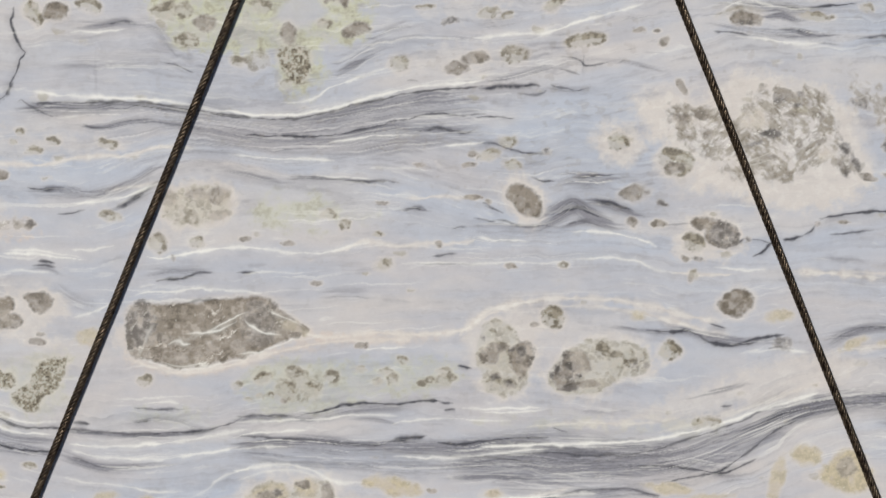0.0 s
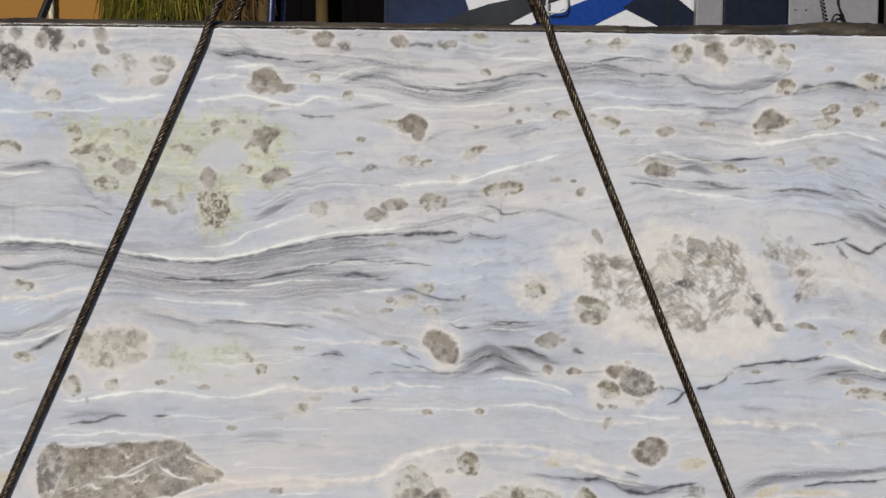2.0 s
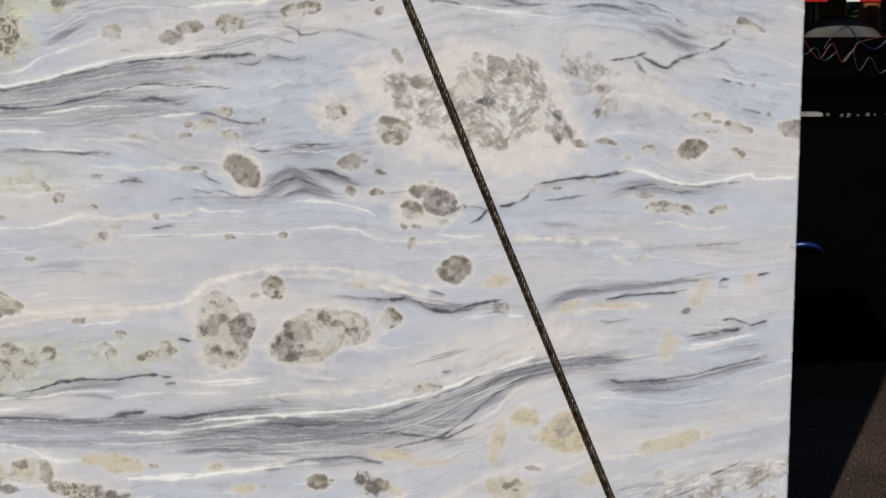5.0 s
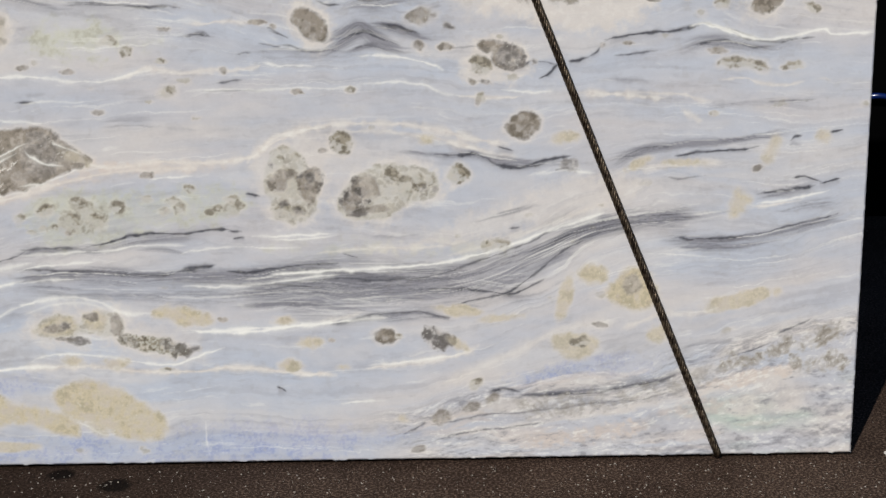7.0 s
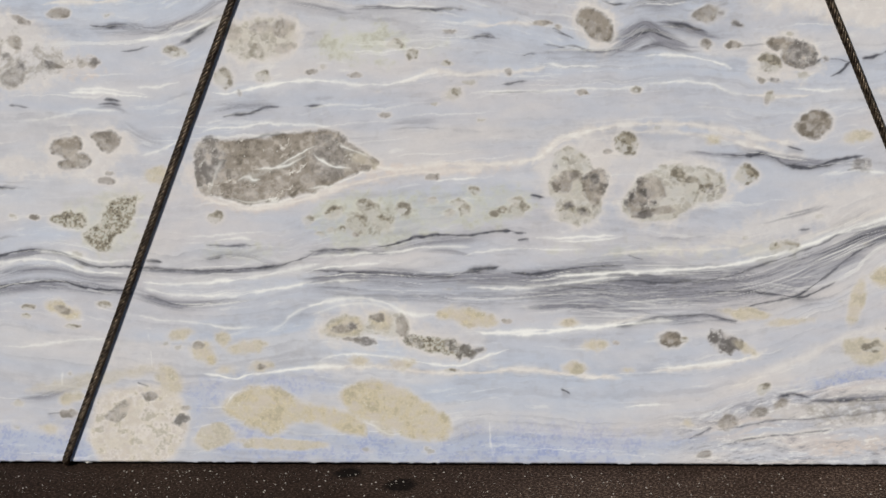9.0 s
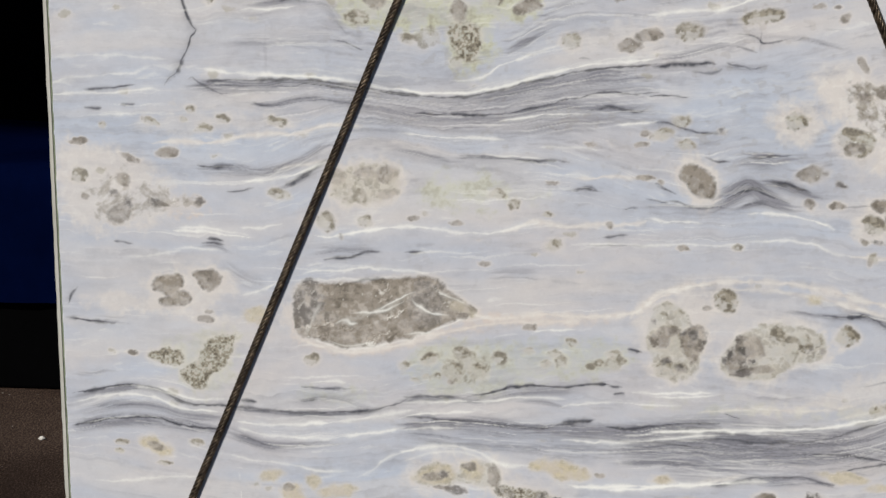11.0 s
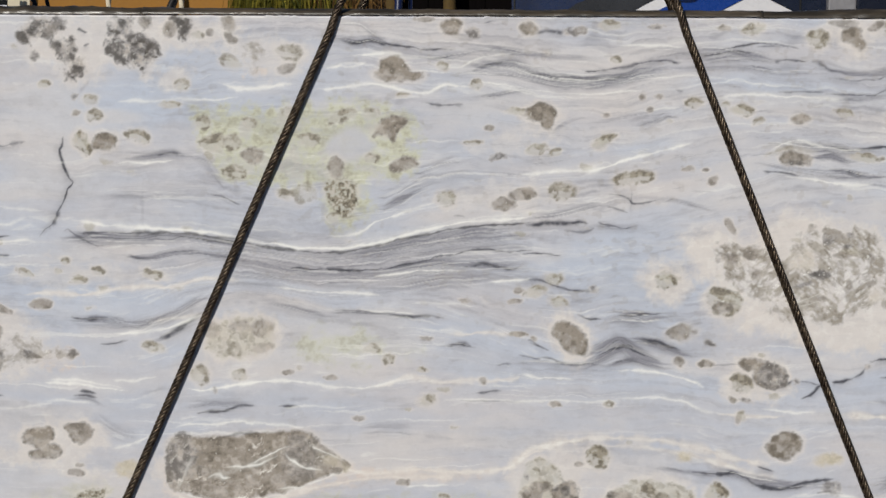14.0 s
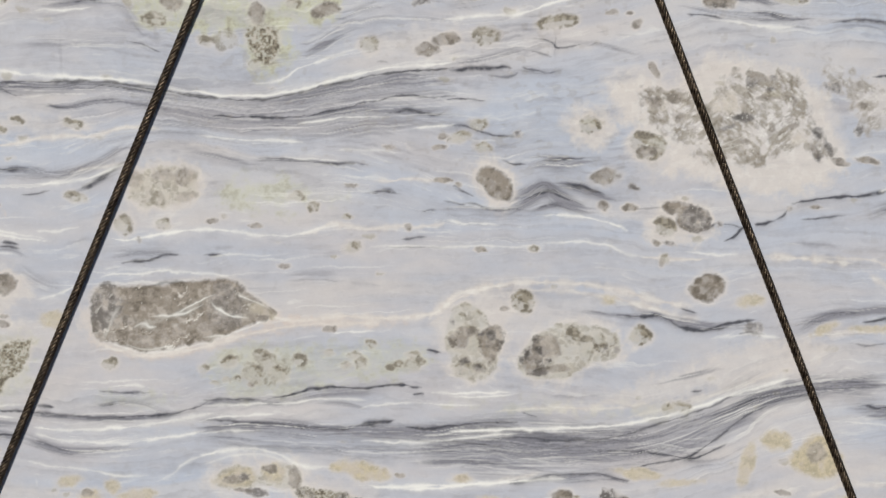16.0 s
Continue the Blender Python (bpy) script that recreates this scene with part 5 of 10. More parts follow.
line("dark", 0.0029, .8, (1.032, 1.130), (1.059, 1.123))
line("dark", 0.0031, .8, (1.068, 1.121), (1.083, 1.117))
line("cream", 0.0036, .6, (1.155, 1.120), (1.185, 1.119), (1.216, 1.115))
line("dark", 0.0024, .5, (1.075, 1.067), (1.121, 1.061))
line("grey", 0.0030, .5, (0.831, 1.040), (0.857, 1.036), (0.908, 1.039))
line("dark", 0.0042, .9, (0.637, 0.902), (0.657, 0.912), (0.681, 0.918), (0.705, 0.922), (0.740, 0.925), (0.776, 0.928), (0.812, 0.934), (0.845, 0.939))
line("white", 0.0048, .9, (0.824, 0.938), (0.860, 0.944), (0.896, 0.932), (0.932, 0.919), (0.980, 0.911), (1.040, 0.917), (1.100, 0.931), (1.125, 0.921), (1.216, 0.924))
line("dark", 0.0036, .75, (0.872, 0.936), (0.908, 0.927), (0.944, 0.911), (0.993, 0.904), (1.041, 0.910), (1.083, 0.916))
line("cream", 0.0048, .8, (-0.844, 0.960), (-0.771, 0.972), (-0.699, 0.978))
line("white", 0.0049, .9, (-1.068, 0.826), (-1.006, 0.829), (-0.946, 0.818), (-0.885, 0.818))
line("white", 0.0048, .95, (-0.764, 0.824), (-0.728, 0.818), (-0.691, 0.825), (-0.643, 0.834), (-0.582, 0.841), (-0.546, 0.845), (-0.487, 0.839), (-0.439, 0.833), (-0.367, 0.835), (-0.319, 0.847), (-0.272, 0.856))
line("cream", 0.0054, .7, (-0.367, 0.835), (-0.319, 0.847), (-0.284, 0.859), (-0.224, 0.850), (-0.153, 0.854), (-0.083, 0.857), (-0.047, 0.869))
line("white", 0.0035, .7, (-0.071, 0.871), (-0.024, 0.864), (0.011, 0.862), (0.058, 0.861))
line("dark", 0.0028, .7, (-0.989, 0.812), (-0.965, 0.810), (-0.946, 0.806))
line("dark", 0.0024, .5, (-0.998, 0.800), (-0.971, 0.801), (-0.947, 0.794))
line("white", 0.0037, .5, (-1.069, 0.787), (-1.008, 0.790), (-0.947, 0.782))
line("grey", 0.0036, .5, (-0.867, 0.803), (-0.837, 0.812), (-0.810, 0.821), (-0.782, 0.818))
line("dark", 0.0036, .8, (-0.735, 0.770), (-0.705, 0.774), (-0.662, 0.781), (-0.638, 0.788), (-0.605, 0.792))
line("white", 0.0037, .7, (-0.791, 0.737), (-0.754, 0.749), (-0.693, 0.748), (-0.645, 0.754), (-0.584, 0.753), (-0.536, 0.749), (-0.500, 0.749))
line("dark", 0.0030, .7, (-0.565, 0.790), (-0.535, 0.791), (-0.517, 0.789))
line("grey", 0.0030, .5, (-0.547, 0.803), (-0.523, 0.806), (-0.493, 0.808))
line("white", 0.0024, .5, (-0.560, 0.785), (-0.499, 0.792), (-0.451, 0.791), (-0.404, 0.792))
line("white", 0.0055, .8, (-0.926, 0.688), (-0.889, 0.696), (-0.858, 0.710), (-0.827, 0.724))
line("dark", 0.0026, .5, (-0.265, 0.935), (-0.245, 0.935))
line("dark", 0.0035, .55, (-0.205, 0.925), (-0.182, 0.926), (-0.165, 0.924))
line("dark", 0.0031, .6, (-0.154, 0.827), (-0.118, 0.832), (-0.097, 0.833))
line("dark", 0.0021, .4, (-0.189, 0.811), (-0.118, 0.811), (-0.047, 0.811))
line("white", 0.0036, .6, (-0.195, 0.812), (-0.130, 0.815), (-0.059, 0.812), (0.011, 0.817), (0.082, 0.815), (0.152, 0.821))
line("dark", 0.0030, .55, (-0.460, 0.989), (-0.400, 0.990), (-0.341, 0.988), (-0.294, 0.984), (-0.247, 0.986), (-0.217, 0.984))
line("dark", 0.0029, .7, (-0.038, 0.934), (-0.024, 0.928), (-0.003, 0.921))
line("dark", 0.0027, .6, (-0.065, 0.910), (-0.036, 0.905), (-0.012, 0.902))
line("dark", 0.0029, .6, (-0.024, 0.907), (0.005, 0.901), (0.029, 0.894), (0.070, 0.893), (0.099, 0.896))
line("dark", 0.0035, .5, (-0.112, 0.886), (-0.083, 0.889))
line("grey", 0.0035, .5, (-0.071, 0.881), (0.011, 0.880), (0.128, 0.881))
line("dark", 0.0029, .75, (0.116, 0.917), (0.146, 0.929), (0.157, 0.932), (0.186, 0.918), (0.227, 0.905))
line("dark", 0.0027, .6, (0.128, 0.899), (0.157, 0.903), (0.186, 0.902))
line("white", 0.0047, .8, (0.128, 0.882), (0.187, 0.885), (0.245, 0.876), (0.291, 0.865), (0.326, 0.848))
line("white", 0.0047, .6, (0.129, 0.824), (0.199, 0.828), (0.269, 0.824), (0.315, 0.806), (0.362, 0.798))
line("cream", 0.0047, .8, (0.339, 0.798), (0.420, 0.794), (0.489, 0.798))
line("dark", 0.0041, .6, (0.174, 0.951), (0.204, 0.944), (0.227, 0.939), (0.256, 0.928))
line("dark", 0.0026, .4, (0.326, 0.897), (0.360, 0.899), (0.389, 0.900))
line("dark", 0.0027, .8, (0.454, 0.849), (0.471, 0.855), (0.499, 0.871))
line("dark", 0.0021, .6, (0.499, 0.868), (0.528, 0.865), (0.548, 0.861))
line("dark", 0.0028, .8, (0.514, 0.832), (0.535, 0.843), (0.546, 0.855), (0.563, 0.865))
line("dark", 0.0030, .8, (0.574, 0.867), (0.597, 0.871), (0.614, 0.878))
line("dark", 0.0025, .7, (0.614, 0.879), (0.631, 0.888), (0.642, 0.902))
line("dark", 0.0035, .8, (0.636, 0.909), (0.670, 0.916), (0.704, 0.923), (0.738, 0.926))
line("dark", 0.0023, .4, (0.716, 0.923), (0.782, 0.926))
line("grey", 0.0035, .6, (0.677, 0.880), (0.717, 0.882), (0.762, 0.890))
line("white", 0.0035, .6, (0.431, 0.810), (0.478, 0.805), (0.547, 0.806))
line("cream", 0.0047, .7, (0.593, 0.800), (0.662, 0.797), (0.731, 0.792), (0.786, 0.790))
line("dark", 0.0036, .6, (0.300, 0.676), (0.329, 0.673), (0.364, 0.676))
line("dark", 0.0033, .95, (0.411, 0.651), (0.446, 0.649), (0.481, 0.647), (0.516, 0.657), (0.550, 0.666), (0.596, 0.667))
line("dark", 0.0029, .85, (0.424, 0.692), (0.445, 0.686), (0.463, 0.683))
line("cream", 0.0083, .7, (0.305, 0.699), (0.364, 0.691), (0.422, 0.670), (0.480, 0.669))
line("dark", 0.0030, .8, (0.829, 0.939), (0.853, 0.944), (0.901, 0.931), (0.943, 0.917), (0.986, 0.906), (1.022, 0.909), (1.052, 0.917))
line("white", 0.0038, .95, (0.817, 0.935), (0.841, 0.944), (0.871, 0.938), (0.907, 0.923), (0.949, 0.913), (0.992, 0.908), (1.034, 0.915))
line("dark", 0.0031, .7, (0.824, 0.894), (0.842, 0.901), (0.877, 0.908), (0.920, 0.904), (0.956, 0.895), (0.998, 0.894))
line("dark", 0.0026, .6, (0.663, 0.879), (0.710, 0.882), (0.764, 0.890))
line("cream", 0.0036, .6, (0.879, 0.828), (0.939, 0.831), (0.975, 0.817), (1.024, 0.814), (1.072, 0.826))
line("grey", 0.0048, .6, (0.645, 0.829), (0.687, 0.828), (0.747, 0.823))
line("grey", 0.0060, .5, (0.868, 0.775), (0.904, 0.778))
line("dark", 0.0030, .5, (0.988, 0.782), (1.037, 0.782), (1.097, 0.784))
line("cream", 0.0060, .7, (0.592, 0.802), (0.664, 0.799), (0.735, 0.793), (0.783, 0.789))
line("cream", 0.0048, .6, (0.808, 0.765), (0.832, 0.752), (0.856, 0.744))
line("white", 0.0061, .8, (-0.719, 0.632), (-0.676, 0.640), (-0.651, 0.654), (-0.602, 0.667), (-0.553, 0.690), (-0.516, 0.702))
line("white", 0.0036, .7, (-0.700, 0.637), (-0.671, 0.628), (-0.628, 0.636), (-0.578, 0.657))
line("white", 0.0036, .6, (-0.541, 0.683), (-0.505, 0.677), (-0.464, 0.679))
line("white", 0.0037, .5, (-0.773, 0.635), (-0.762, 0.623), (-0.744, 0.616), (-0.702, 0.604), (-0.654, 0.607), (-0.618, 0.601))
line("cream", 0.0061, .9, (-0.806, 0.601), (-0.740, 0.582), (-0.692, 0.572), (-0.619, 0.581), (-0.546, 0.600), (-0.472, 0.624), (-0.376, 0.642), (-0.305, 0.647), (-0.175, 0.651))
line("white", 0.0037, .6, (-0.799, 0.611), (-0.740, 0.592), (-0.692, 0.579), (-0.619, 0.588), (-0.545, 0.608), (-0.447, 0.649), (-0.399, 0.660))
line("dark", 0.0038, .75, (-0.953, 0.446), (-0.873, 0.442), (-0.799, 0.438), (-0.725, 0.441), (-0.651, 0.446), (-0.614, 0.455), (-0.577, 0.467), (-0.552, 0.480))
line("dark", 0.0037, .7, (-0.921, 0.462), (-0.890, 0.460))
line("dark", 0.0037, .7, (-0.789, 0.497), (-0.734, 0.491), (-0.679, 0.493))
line("dark", 0.0043, .6, (-0.800, 0.461), (-0.754, 0.471))
line("white", 0.0050, .9, (-0.937, 0.414), (-0.876, 0.409), (-0.751, 0.416), (-0.677, 0.425), (-0.603, 0.440), (-0.541, 0.454))
line("white", 0.0037, .6, (-0.782, 0.504), (-0.721, 0.507), (-0.672, 0.501))
line("white", 0.0038, .6, (-1.169, 0.482), (-1.119, 0.478), (-1.058, 0.465), (-0.996, 0.452))
line("white", 0.0036, .7, (-0.312, 0.622), (-0.258, 0.631), (-0.197, 0.633))
line("cream", 0.0072, .9, (-0.446, 0.667), (-0.376, 0.654), (-0.304, 0.659), (-0.257, 0.664), (-0.198, 0.660), (-0.139, 0.662), (-0.092, 0.668), (-0.063, 0.685), (-0.039, 0.708), (-0.010, 0.720), (0.037, 0.731), (0.094, 0.736))
line("grey", 0.0047, .4, (-0.254, 0.736), (-0.184, 0.731))
line("dark", 0.0031, .9, (-0.094, 0.596), (-0.068, 0.590))
line("dark", 0.0031, .6, (-0.576, 0.480), (-0.503, 0.483), (-0.431, 0.482))
line("dark", 0.0039, 1, (-0.437, 0.482), (-0.395, 0.490), (-0.358, 0.502), (-0.310, 0.510), (-0.238, 0.509), (-0.191, 0.516), (-0.143, 0.517), (-0.117, 0.510))
line("white", 0.0037, .7, (-0.577, 0.467), (-0.480, 0.472), (-0.395, 0.476), (-0.335, 0.483), (-0.275, 0.487), (-0.215, 0.484))
line("dark", 0.0037, .6, (-0.579, 0.436), (-0.506, 0.434), (-0.385, 0.428), (-0.289, 0.421), (-0.241, 0.426))
line("dark", 0.0061, .8, (-0.251, 0.426), (-0.205, 0.435), (-0.157, 0.441))
line("dark", 0.0034, .9, (-0.142, 0.428), (-0.098, 0.427), (-0.027, 0.434), (0.032, 0.442), (0.103, 0.442))
line("dark", 0.0026, .7, (-0.122, 0.498), (-0.094, 0.498))
line("white", 0.0037, .8, (-0.579, 0.433), (-0.542, 0.442), (-0.481, 0.447), (-0.408, 0.452))
line("white", 0.0043, .7, (-0.580, 0.408), (-0.507, 0.413), (-0.446, 0.414))
line("white", 0.0036, .6, (-0.240, 0.464), (-0.204, 0.474), (-0.144, 0.479), (-0.050, 0.480), (0.021, 0.477))
line("white", 0.0036, .7, (-0.049, 0.495), (0.021, 0.497), (0.103, 0.505))
line("white", 0.0043, .8, (-0.242, 0.396), (-0.147, 0.395), (-0.075, 0.398), (-0.004, 0.409), (0.102, 0.418))
line("dark", 0.0031, .5, (-0.940, 0.386), (-0.879, 0.368), (-0.829, 0.362), (-0.755, 0.368))
line("white", 0.0050, .8, (-0.938, 0.401), (-0.877, 0.387), (-0.803, 0.384), (-0.729, 0.384), (-0.630, 0.399), (-0.556, 0.414))
line("white", 0.0038, .6, (-0.956, 0.338), (-0.882, 0.327), (-0.832, 0.324), (-0.759, 0.311), (-0.684, 0.313))
line("white", 0.0039, .5, (-1.266, 0.268), (-1.189, 0.272), (-1.112, 0.281), (-1.010, 0.287))
line("white", 0.0037, .5, (-0.559, 0.361), (-0.609, 0.342), (-0.635, 0.317), (-0.673, 0.298))
line("white", 0.0051, .95, (-0.815, 0.209), (-0.766, 0.198), (-0.741, 0.194), (-0.716, 0.202), (-0.666, 0.208), (-0.628, 0.215), (-0.566, 0.221), (-0.486, 0.223))
line("white", 0.0032, .8, (-0.771, 0.131), (-0.760, 0.147), (-0.748, 0.162))
line("white", 0.0032, .6, (-0.492, 0.099), (-0.455, 0.092), (-0.413, 0.066), (-0.376, 0.073))
line("dark", 0.0032, .8, (-0.968, 0.186), (-0.941, 0.179))
line("white", 0.0032, .8, (-0.971, 0.181), (-0.941, 0.174))
line("dark", 0.0026, .5, (-1.178, 0.114), (-1.114, 0.117))
line("white", 0.0052, .5, (-1.130, 0.216), (-1.133, 0.177))
line("white", 0.0038, .5, (-0.929, 0.286), (-0.928, 0.250))
line("white", 0.0056, .95, (-0.583, 0.357), (-0.534, 0.369), (-0.485, 0.373), (-0.436, 0.370), (-0.400, 0.358), (-0.377, 0.346), (-0.341, 0.338), (-0.290, 0.340))
line("white", 0.0037, .5, (-0.578, 0.335), (-0.510, 0.359), (-0.437, 0.360), (-0.389, 0.344))
line("white", 0.0049, .95, (-0.245, 0.300), (-0.197, 0.296), (-0.125, 0.298), (-0.077, 0.301), (-0.018, 0.304), (0.030, 0.307), (0.095, 0.319))
line("white", 0.0044, .8, (-0.565, 0.233), (-0.515, 0.248), (-0.466, 0.250), (-0.393, 0.242), (-0.345, 0.232), (-0.272, 0.223), (-0.223, 0.233), (-0.187, 0.248), (-0.144, 0.260))
line("cream", 0.0063, .95, (-0.591, 0.219), (-0.517, 0.221), (-0.419, 0.221), (-0.346, 0.210), (-0.273, 0.208), (-0.200, 0.207), (-0.151, 0.214), (-0.079, 0.210), (0.004, 0.201), (0.094, 0.194))
line("dark", 0.0043, 1, (-0.042, 0.174), (-0.032, 0.169), (-0.023, 0.163))
line("white", 0.0031, .5, (-0.194, 0.099), (-0.195, 0.054), (-0.186, 0.012))
line("white", 0.0043, .7, (-1.061, 0.832), (-0.998, 0.837), (-0.949, 0.826), (-0.887, 0.821))
line("white", 0.0037, .6, (-0.924, 0.835), (-0.862, 0.837), (-0.813, 0.849))
line("white", 0.0050, .6, (-1.170, 0.768), (-1.100, 0.775), (-1.044, 0.787))
line("dark", 0.0037, .6, (-1.190, 0.802), (-1.173, 0.800), (-1.153, 0.796))
line("dark", 0.0031, .6, (-0.983, 0.815), (-0.959, 0.810))
line("dark", 0.0028, .5, (-0.999, 0.802), (-0.962, 0.802), (-0.940, 0.798))
line("grey", 0.0037, .4, (-0.981, 0.789), (-0.938, 0.783))
line("dark", 0.0041, .75, (-1.312, 0.635), (-1.283, 0.632), (-1.245, 0.627), (-1.188, 0.624))
line("dark", 0.0028, .7, (-1.277, 0.702), (-1.291, 0.687), (-1.300, 0.667))
line("dark", 0.0041, .85, (-1.308, 0.464), (-1.251, 0.474), (-1.199, 0.484), (-1.148, 0.486), (-1.097, 0.475), (-1.060, 0.455), (-1.022, 0.447), (-0.934, 0.449))
line("dark", 0.0046, .85, (-1.311, 0.392), (-1.254, 0.404), (-1.189, 0.413), (-1.112, 0.413), (-1.074, 0.404), (-1.011, 0.396), (-0.954, 0.392))
line("white", 0.0051, .8, (-1.304, 0.447), (-1.200, 0.464), (-1.123, 0.462), (-1.061, 0.439), (-0.960, 0.430))
line("white", 0.0044, .7, (-1.110, 0.485), (-1.060, 0.467), (-1.022, 0.459), (-0.959, 0.465))
line("dark", 0.0040, .8, (0.299, 0.676), (0.346, 0.672), (0.381, 0.676), (0.405, 0.666), (0.417, 0.654), (0.452, 0.645), (0.482, 0.645), (0.511, 0.650), (0.537, 0.656))
line("dark", 0.0030, .9, (0.420, 0.691), (0.440, 0.689), (0.460, 0.682))
line("cream", 0.0083, .8, (-0.099, 0.656), (-0.052, 0.694), (0.007, 0.723), (0.077, 0.738), (0.147, 0.742), (0.241, 0.737), (0.323, 0.720), (0.393, 0.702), (0.458, 0.695))
line("cream", 0.0047, .6, (0.054, 0.717), (0.147, 0.726), (0.241, 0.718), (0.334, 0.700), (0.417, 0.678))
line("grey", 0.0035, .4, (-0.083, 0.813), (-0.014, 0.814))
line("dark", 0.0029, .7, (0.453, 0.514), (0.479, 0.517))
line("dark", 0.0030, .6, (-0.139, 0.512), (-0.106, 0.512))
line("white", 0.0036, .8, (-0.092, 0.502), (-0.021, 0.504), (0.050, 0.506), (0.088, 0.508))
line("grey", 0.0030, .5, (0.156, 0.499), (0.215, 0.498), (0.289, 0.507))
line("dark", 0.0030, .7, (0.106, 0.462), (0.144, 0.452))
line("cream", 0.0048, .6, (0.037, 0.463), (0.156, 0.474), (0.287, 0.475), (0.382, 0.490))
line("cream", 0.0047, .6, (0.685, 0.800), (0.803, 0.799), (0.839, 0.788), (0.877, 0.781))
line("dark", 0.0036, .85, (0.793, 0.663), (0.843, 0.673), (0.890, 0.678), (0.949, 0.681), (0.975, 0.687))
line("dark", 0.0036, .6, (0.545, 0.640), (0.571, 0.644), (0.597, 0.642))
line("cream", 0.0084, .7, (0.689, 0.639), (0.760, 0.645), (0.832, 0.649), (0.915, 0.657))
line("dark", 0.0036, .8, (1.044, 0.700), (1.051, 0.707), (1.062, 0.711))
line("grey", 0.0036, .6, (1.047, 0.693), (1.071, 0.689))
line("dark", 0.0036, .9, (1.124, 0.715), (1.150, 0.721))
line("dark", 0.0026, .55, (0.761, 0.622), (0.821, 0.618), (0.874, 0.626))
line("dark", 0.0042, .75, (0.972, 0.579), (1.001, 0.586), (1.037, 0.591), (1.063, 0.598))
line("dark", 0.0048, .85, (1.039, 0.597), (1.073, 0.595), (1.105, 0.600))
line("dark", 0.0031, .8, (1.045, 0.616), (1.072, 0.620), (1.096, 0.614), (1.114, 0.608))
line("dark", 0.0036, .9, (1.111, 0.605), (1.156, 0.616))
line("dark", 0.0030, .5, (0.573, 0.469), (0.633, 0.498), (0.686, 0.511), (0.728, 0.514))
line("dark", 0.0030, .5, (0.525, 0.470), (0.585, 0.503), (0.644, 0.524), (0.704, 0.536))
line("dark", 0.0032, .7, (0.789, 0.491), (0.849, 0.488), (0.897, 0.489), (0.957, 0.494), (1.005, 0.502), (1.064, 0.519), (1.112, 0.529), (1.160, 0.542))
line("white", 0.0037, .6, (0.766, 0.456), (0.838, 0.452), (0.899, 0.447))
line("white", 0.0036, .8, (0.966, 0.559), (1.026, 0.568), (1.086, 0.580), (1.139, 0.593))
line("cream", 0.0036, .7, (0.955, 0.551), (1.014, 0.560), (1.074, 0.571))
line("white", 0.0048, .7, (0.488, 0.629), (0.571, 0.638), (0.642, 0.632))
line("dark", 0.0034, .8, (0.262, 0.381), (0.334, 0.385), (0.394, 0.380), (0.454, 0.371), (0.496, 0.386), (0.538, 0.408))
line("dark", 0.0027, .5, (-0.071, 0.394), (-0.024, 0.399), (0.047, 0.389), (0.095, 0.391))
line("white", 0.0049, .95, (-0.146, 0.292), (-0.086, 0.294), (-0.026, 0.303), (0.046, 0.310), (0.094, 0.312), (0.142, 0.319), (0.214, 0.323))
line("cream", 0.0049, .8, (0.046, 0.313), (0.106, 0.323), (0.154, 0.334))
line("dark", 0.0034, .7, (0.070, 0.306), (0.106, 0.311), (0.142, 0.323), (0.166, 0.328), (0.214, 0.331), (0.262, 0.336), (0.286, 0.330), (0.310, 0.323), (0.337, 0.319))
line("cream", 0.0062, .8, (0.140, 0.206), (0.213, 0.216), (0.286, 0.225), (0.334, 0.232), (0.370, 0.245), (0.397, 0.261))
line("white", 0.0037, .8, (0.141, 0.212), (0.213, 0.220), (0.286, 0.229), (0.334, 0.234), (0.368, 0.248))
line("white", 0.0037, .7, (0.079, 0.127), (0.127, 0.133), (0.194, 0.134))
line("cream", 0.0100, .5, (0.310, 0.171), (0.395, 0.208), (0.480, 0.245), (0.546, 0.282), (0.624, 0.300), (0.697, 0.303))
line("dark", 0.0040, .7, (0.405, 0.148), (0.444, 0.159), (0.483, 0.153))
line("dark", 0.0044, .7, (0.227, 0.059), (0.255, 0.071), (0.276, 0.084))
line("dark", 0.0025, .5, (0.273, 0.074), (0.334, 0.087), (0.395, 0.099), (0.456, 0.104), (0.544, 0.109))
line("dark", 0.0025, .5, (0.285, 0.040), (0.359, 0.059), (0.457, 0.071), (0.545, 0.082))
line("dark", 0.0044, .7, (0.481, 0.143), (0.554, 0.145), (0.615, 0.144), (0.664, 0.151), (0.713, 0.161), (0.774, 0.170), (0.828, 0.189))
line("dark", 0.0025, .5, (0.493, 0.109), (0.579, 0.113), (0.652, 0.125), (0.750, 0.132), (0.823, 0.150))
line("dark", 0.0050, .7, (0.929, 0.223), (0.955, 0.232), (0.992, 0.244), (1.018, 0.254))
line("dark", 0.0040, .6, (1.027, 0.274), (1.063, 0.287), (1.099, 0.306), (1.113, 0.312))
line("cream", 0.0062, .6, (0.685, 0.280), (0.770, 0.317), (0.854, 0.322), (0.939, 0.340))
line("dark", 0.0032, .7, (0.332, 0.344), (0.391, 0.362), (0.450, 0.374), (0.497, 0.404), (0.544, 0.444), (0.602, 0.488))
line("dark", 0.0029, .6, (-0.025, 0.404), (0.095, 0.409), (0.213, 0.405), (0.308, 0.418), (0.403, 0.448), (0.497, 0.484), (0.578, 0.525))
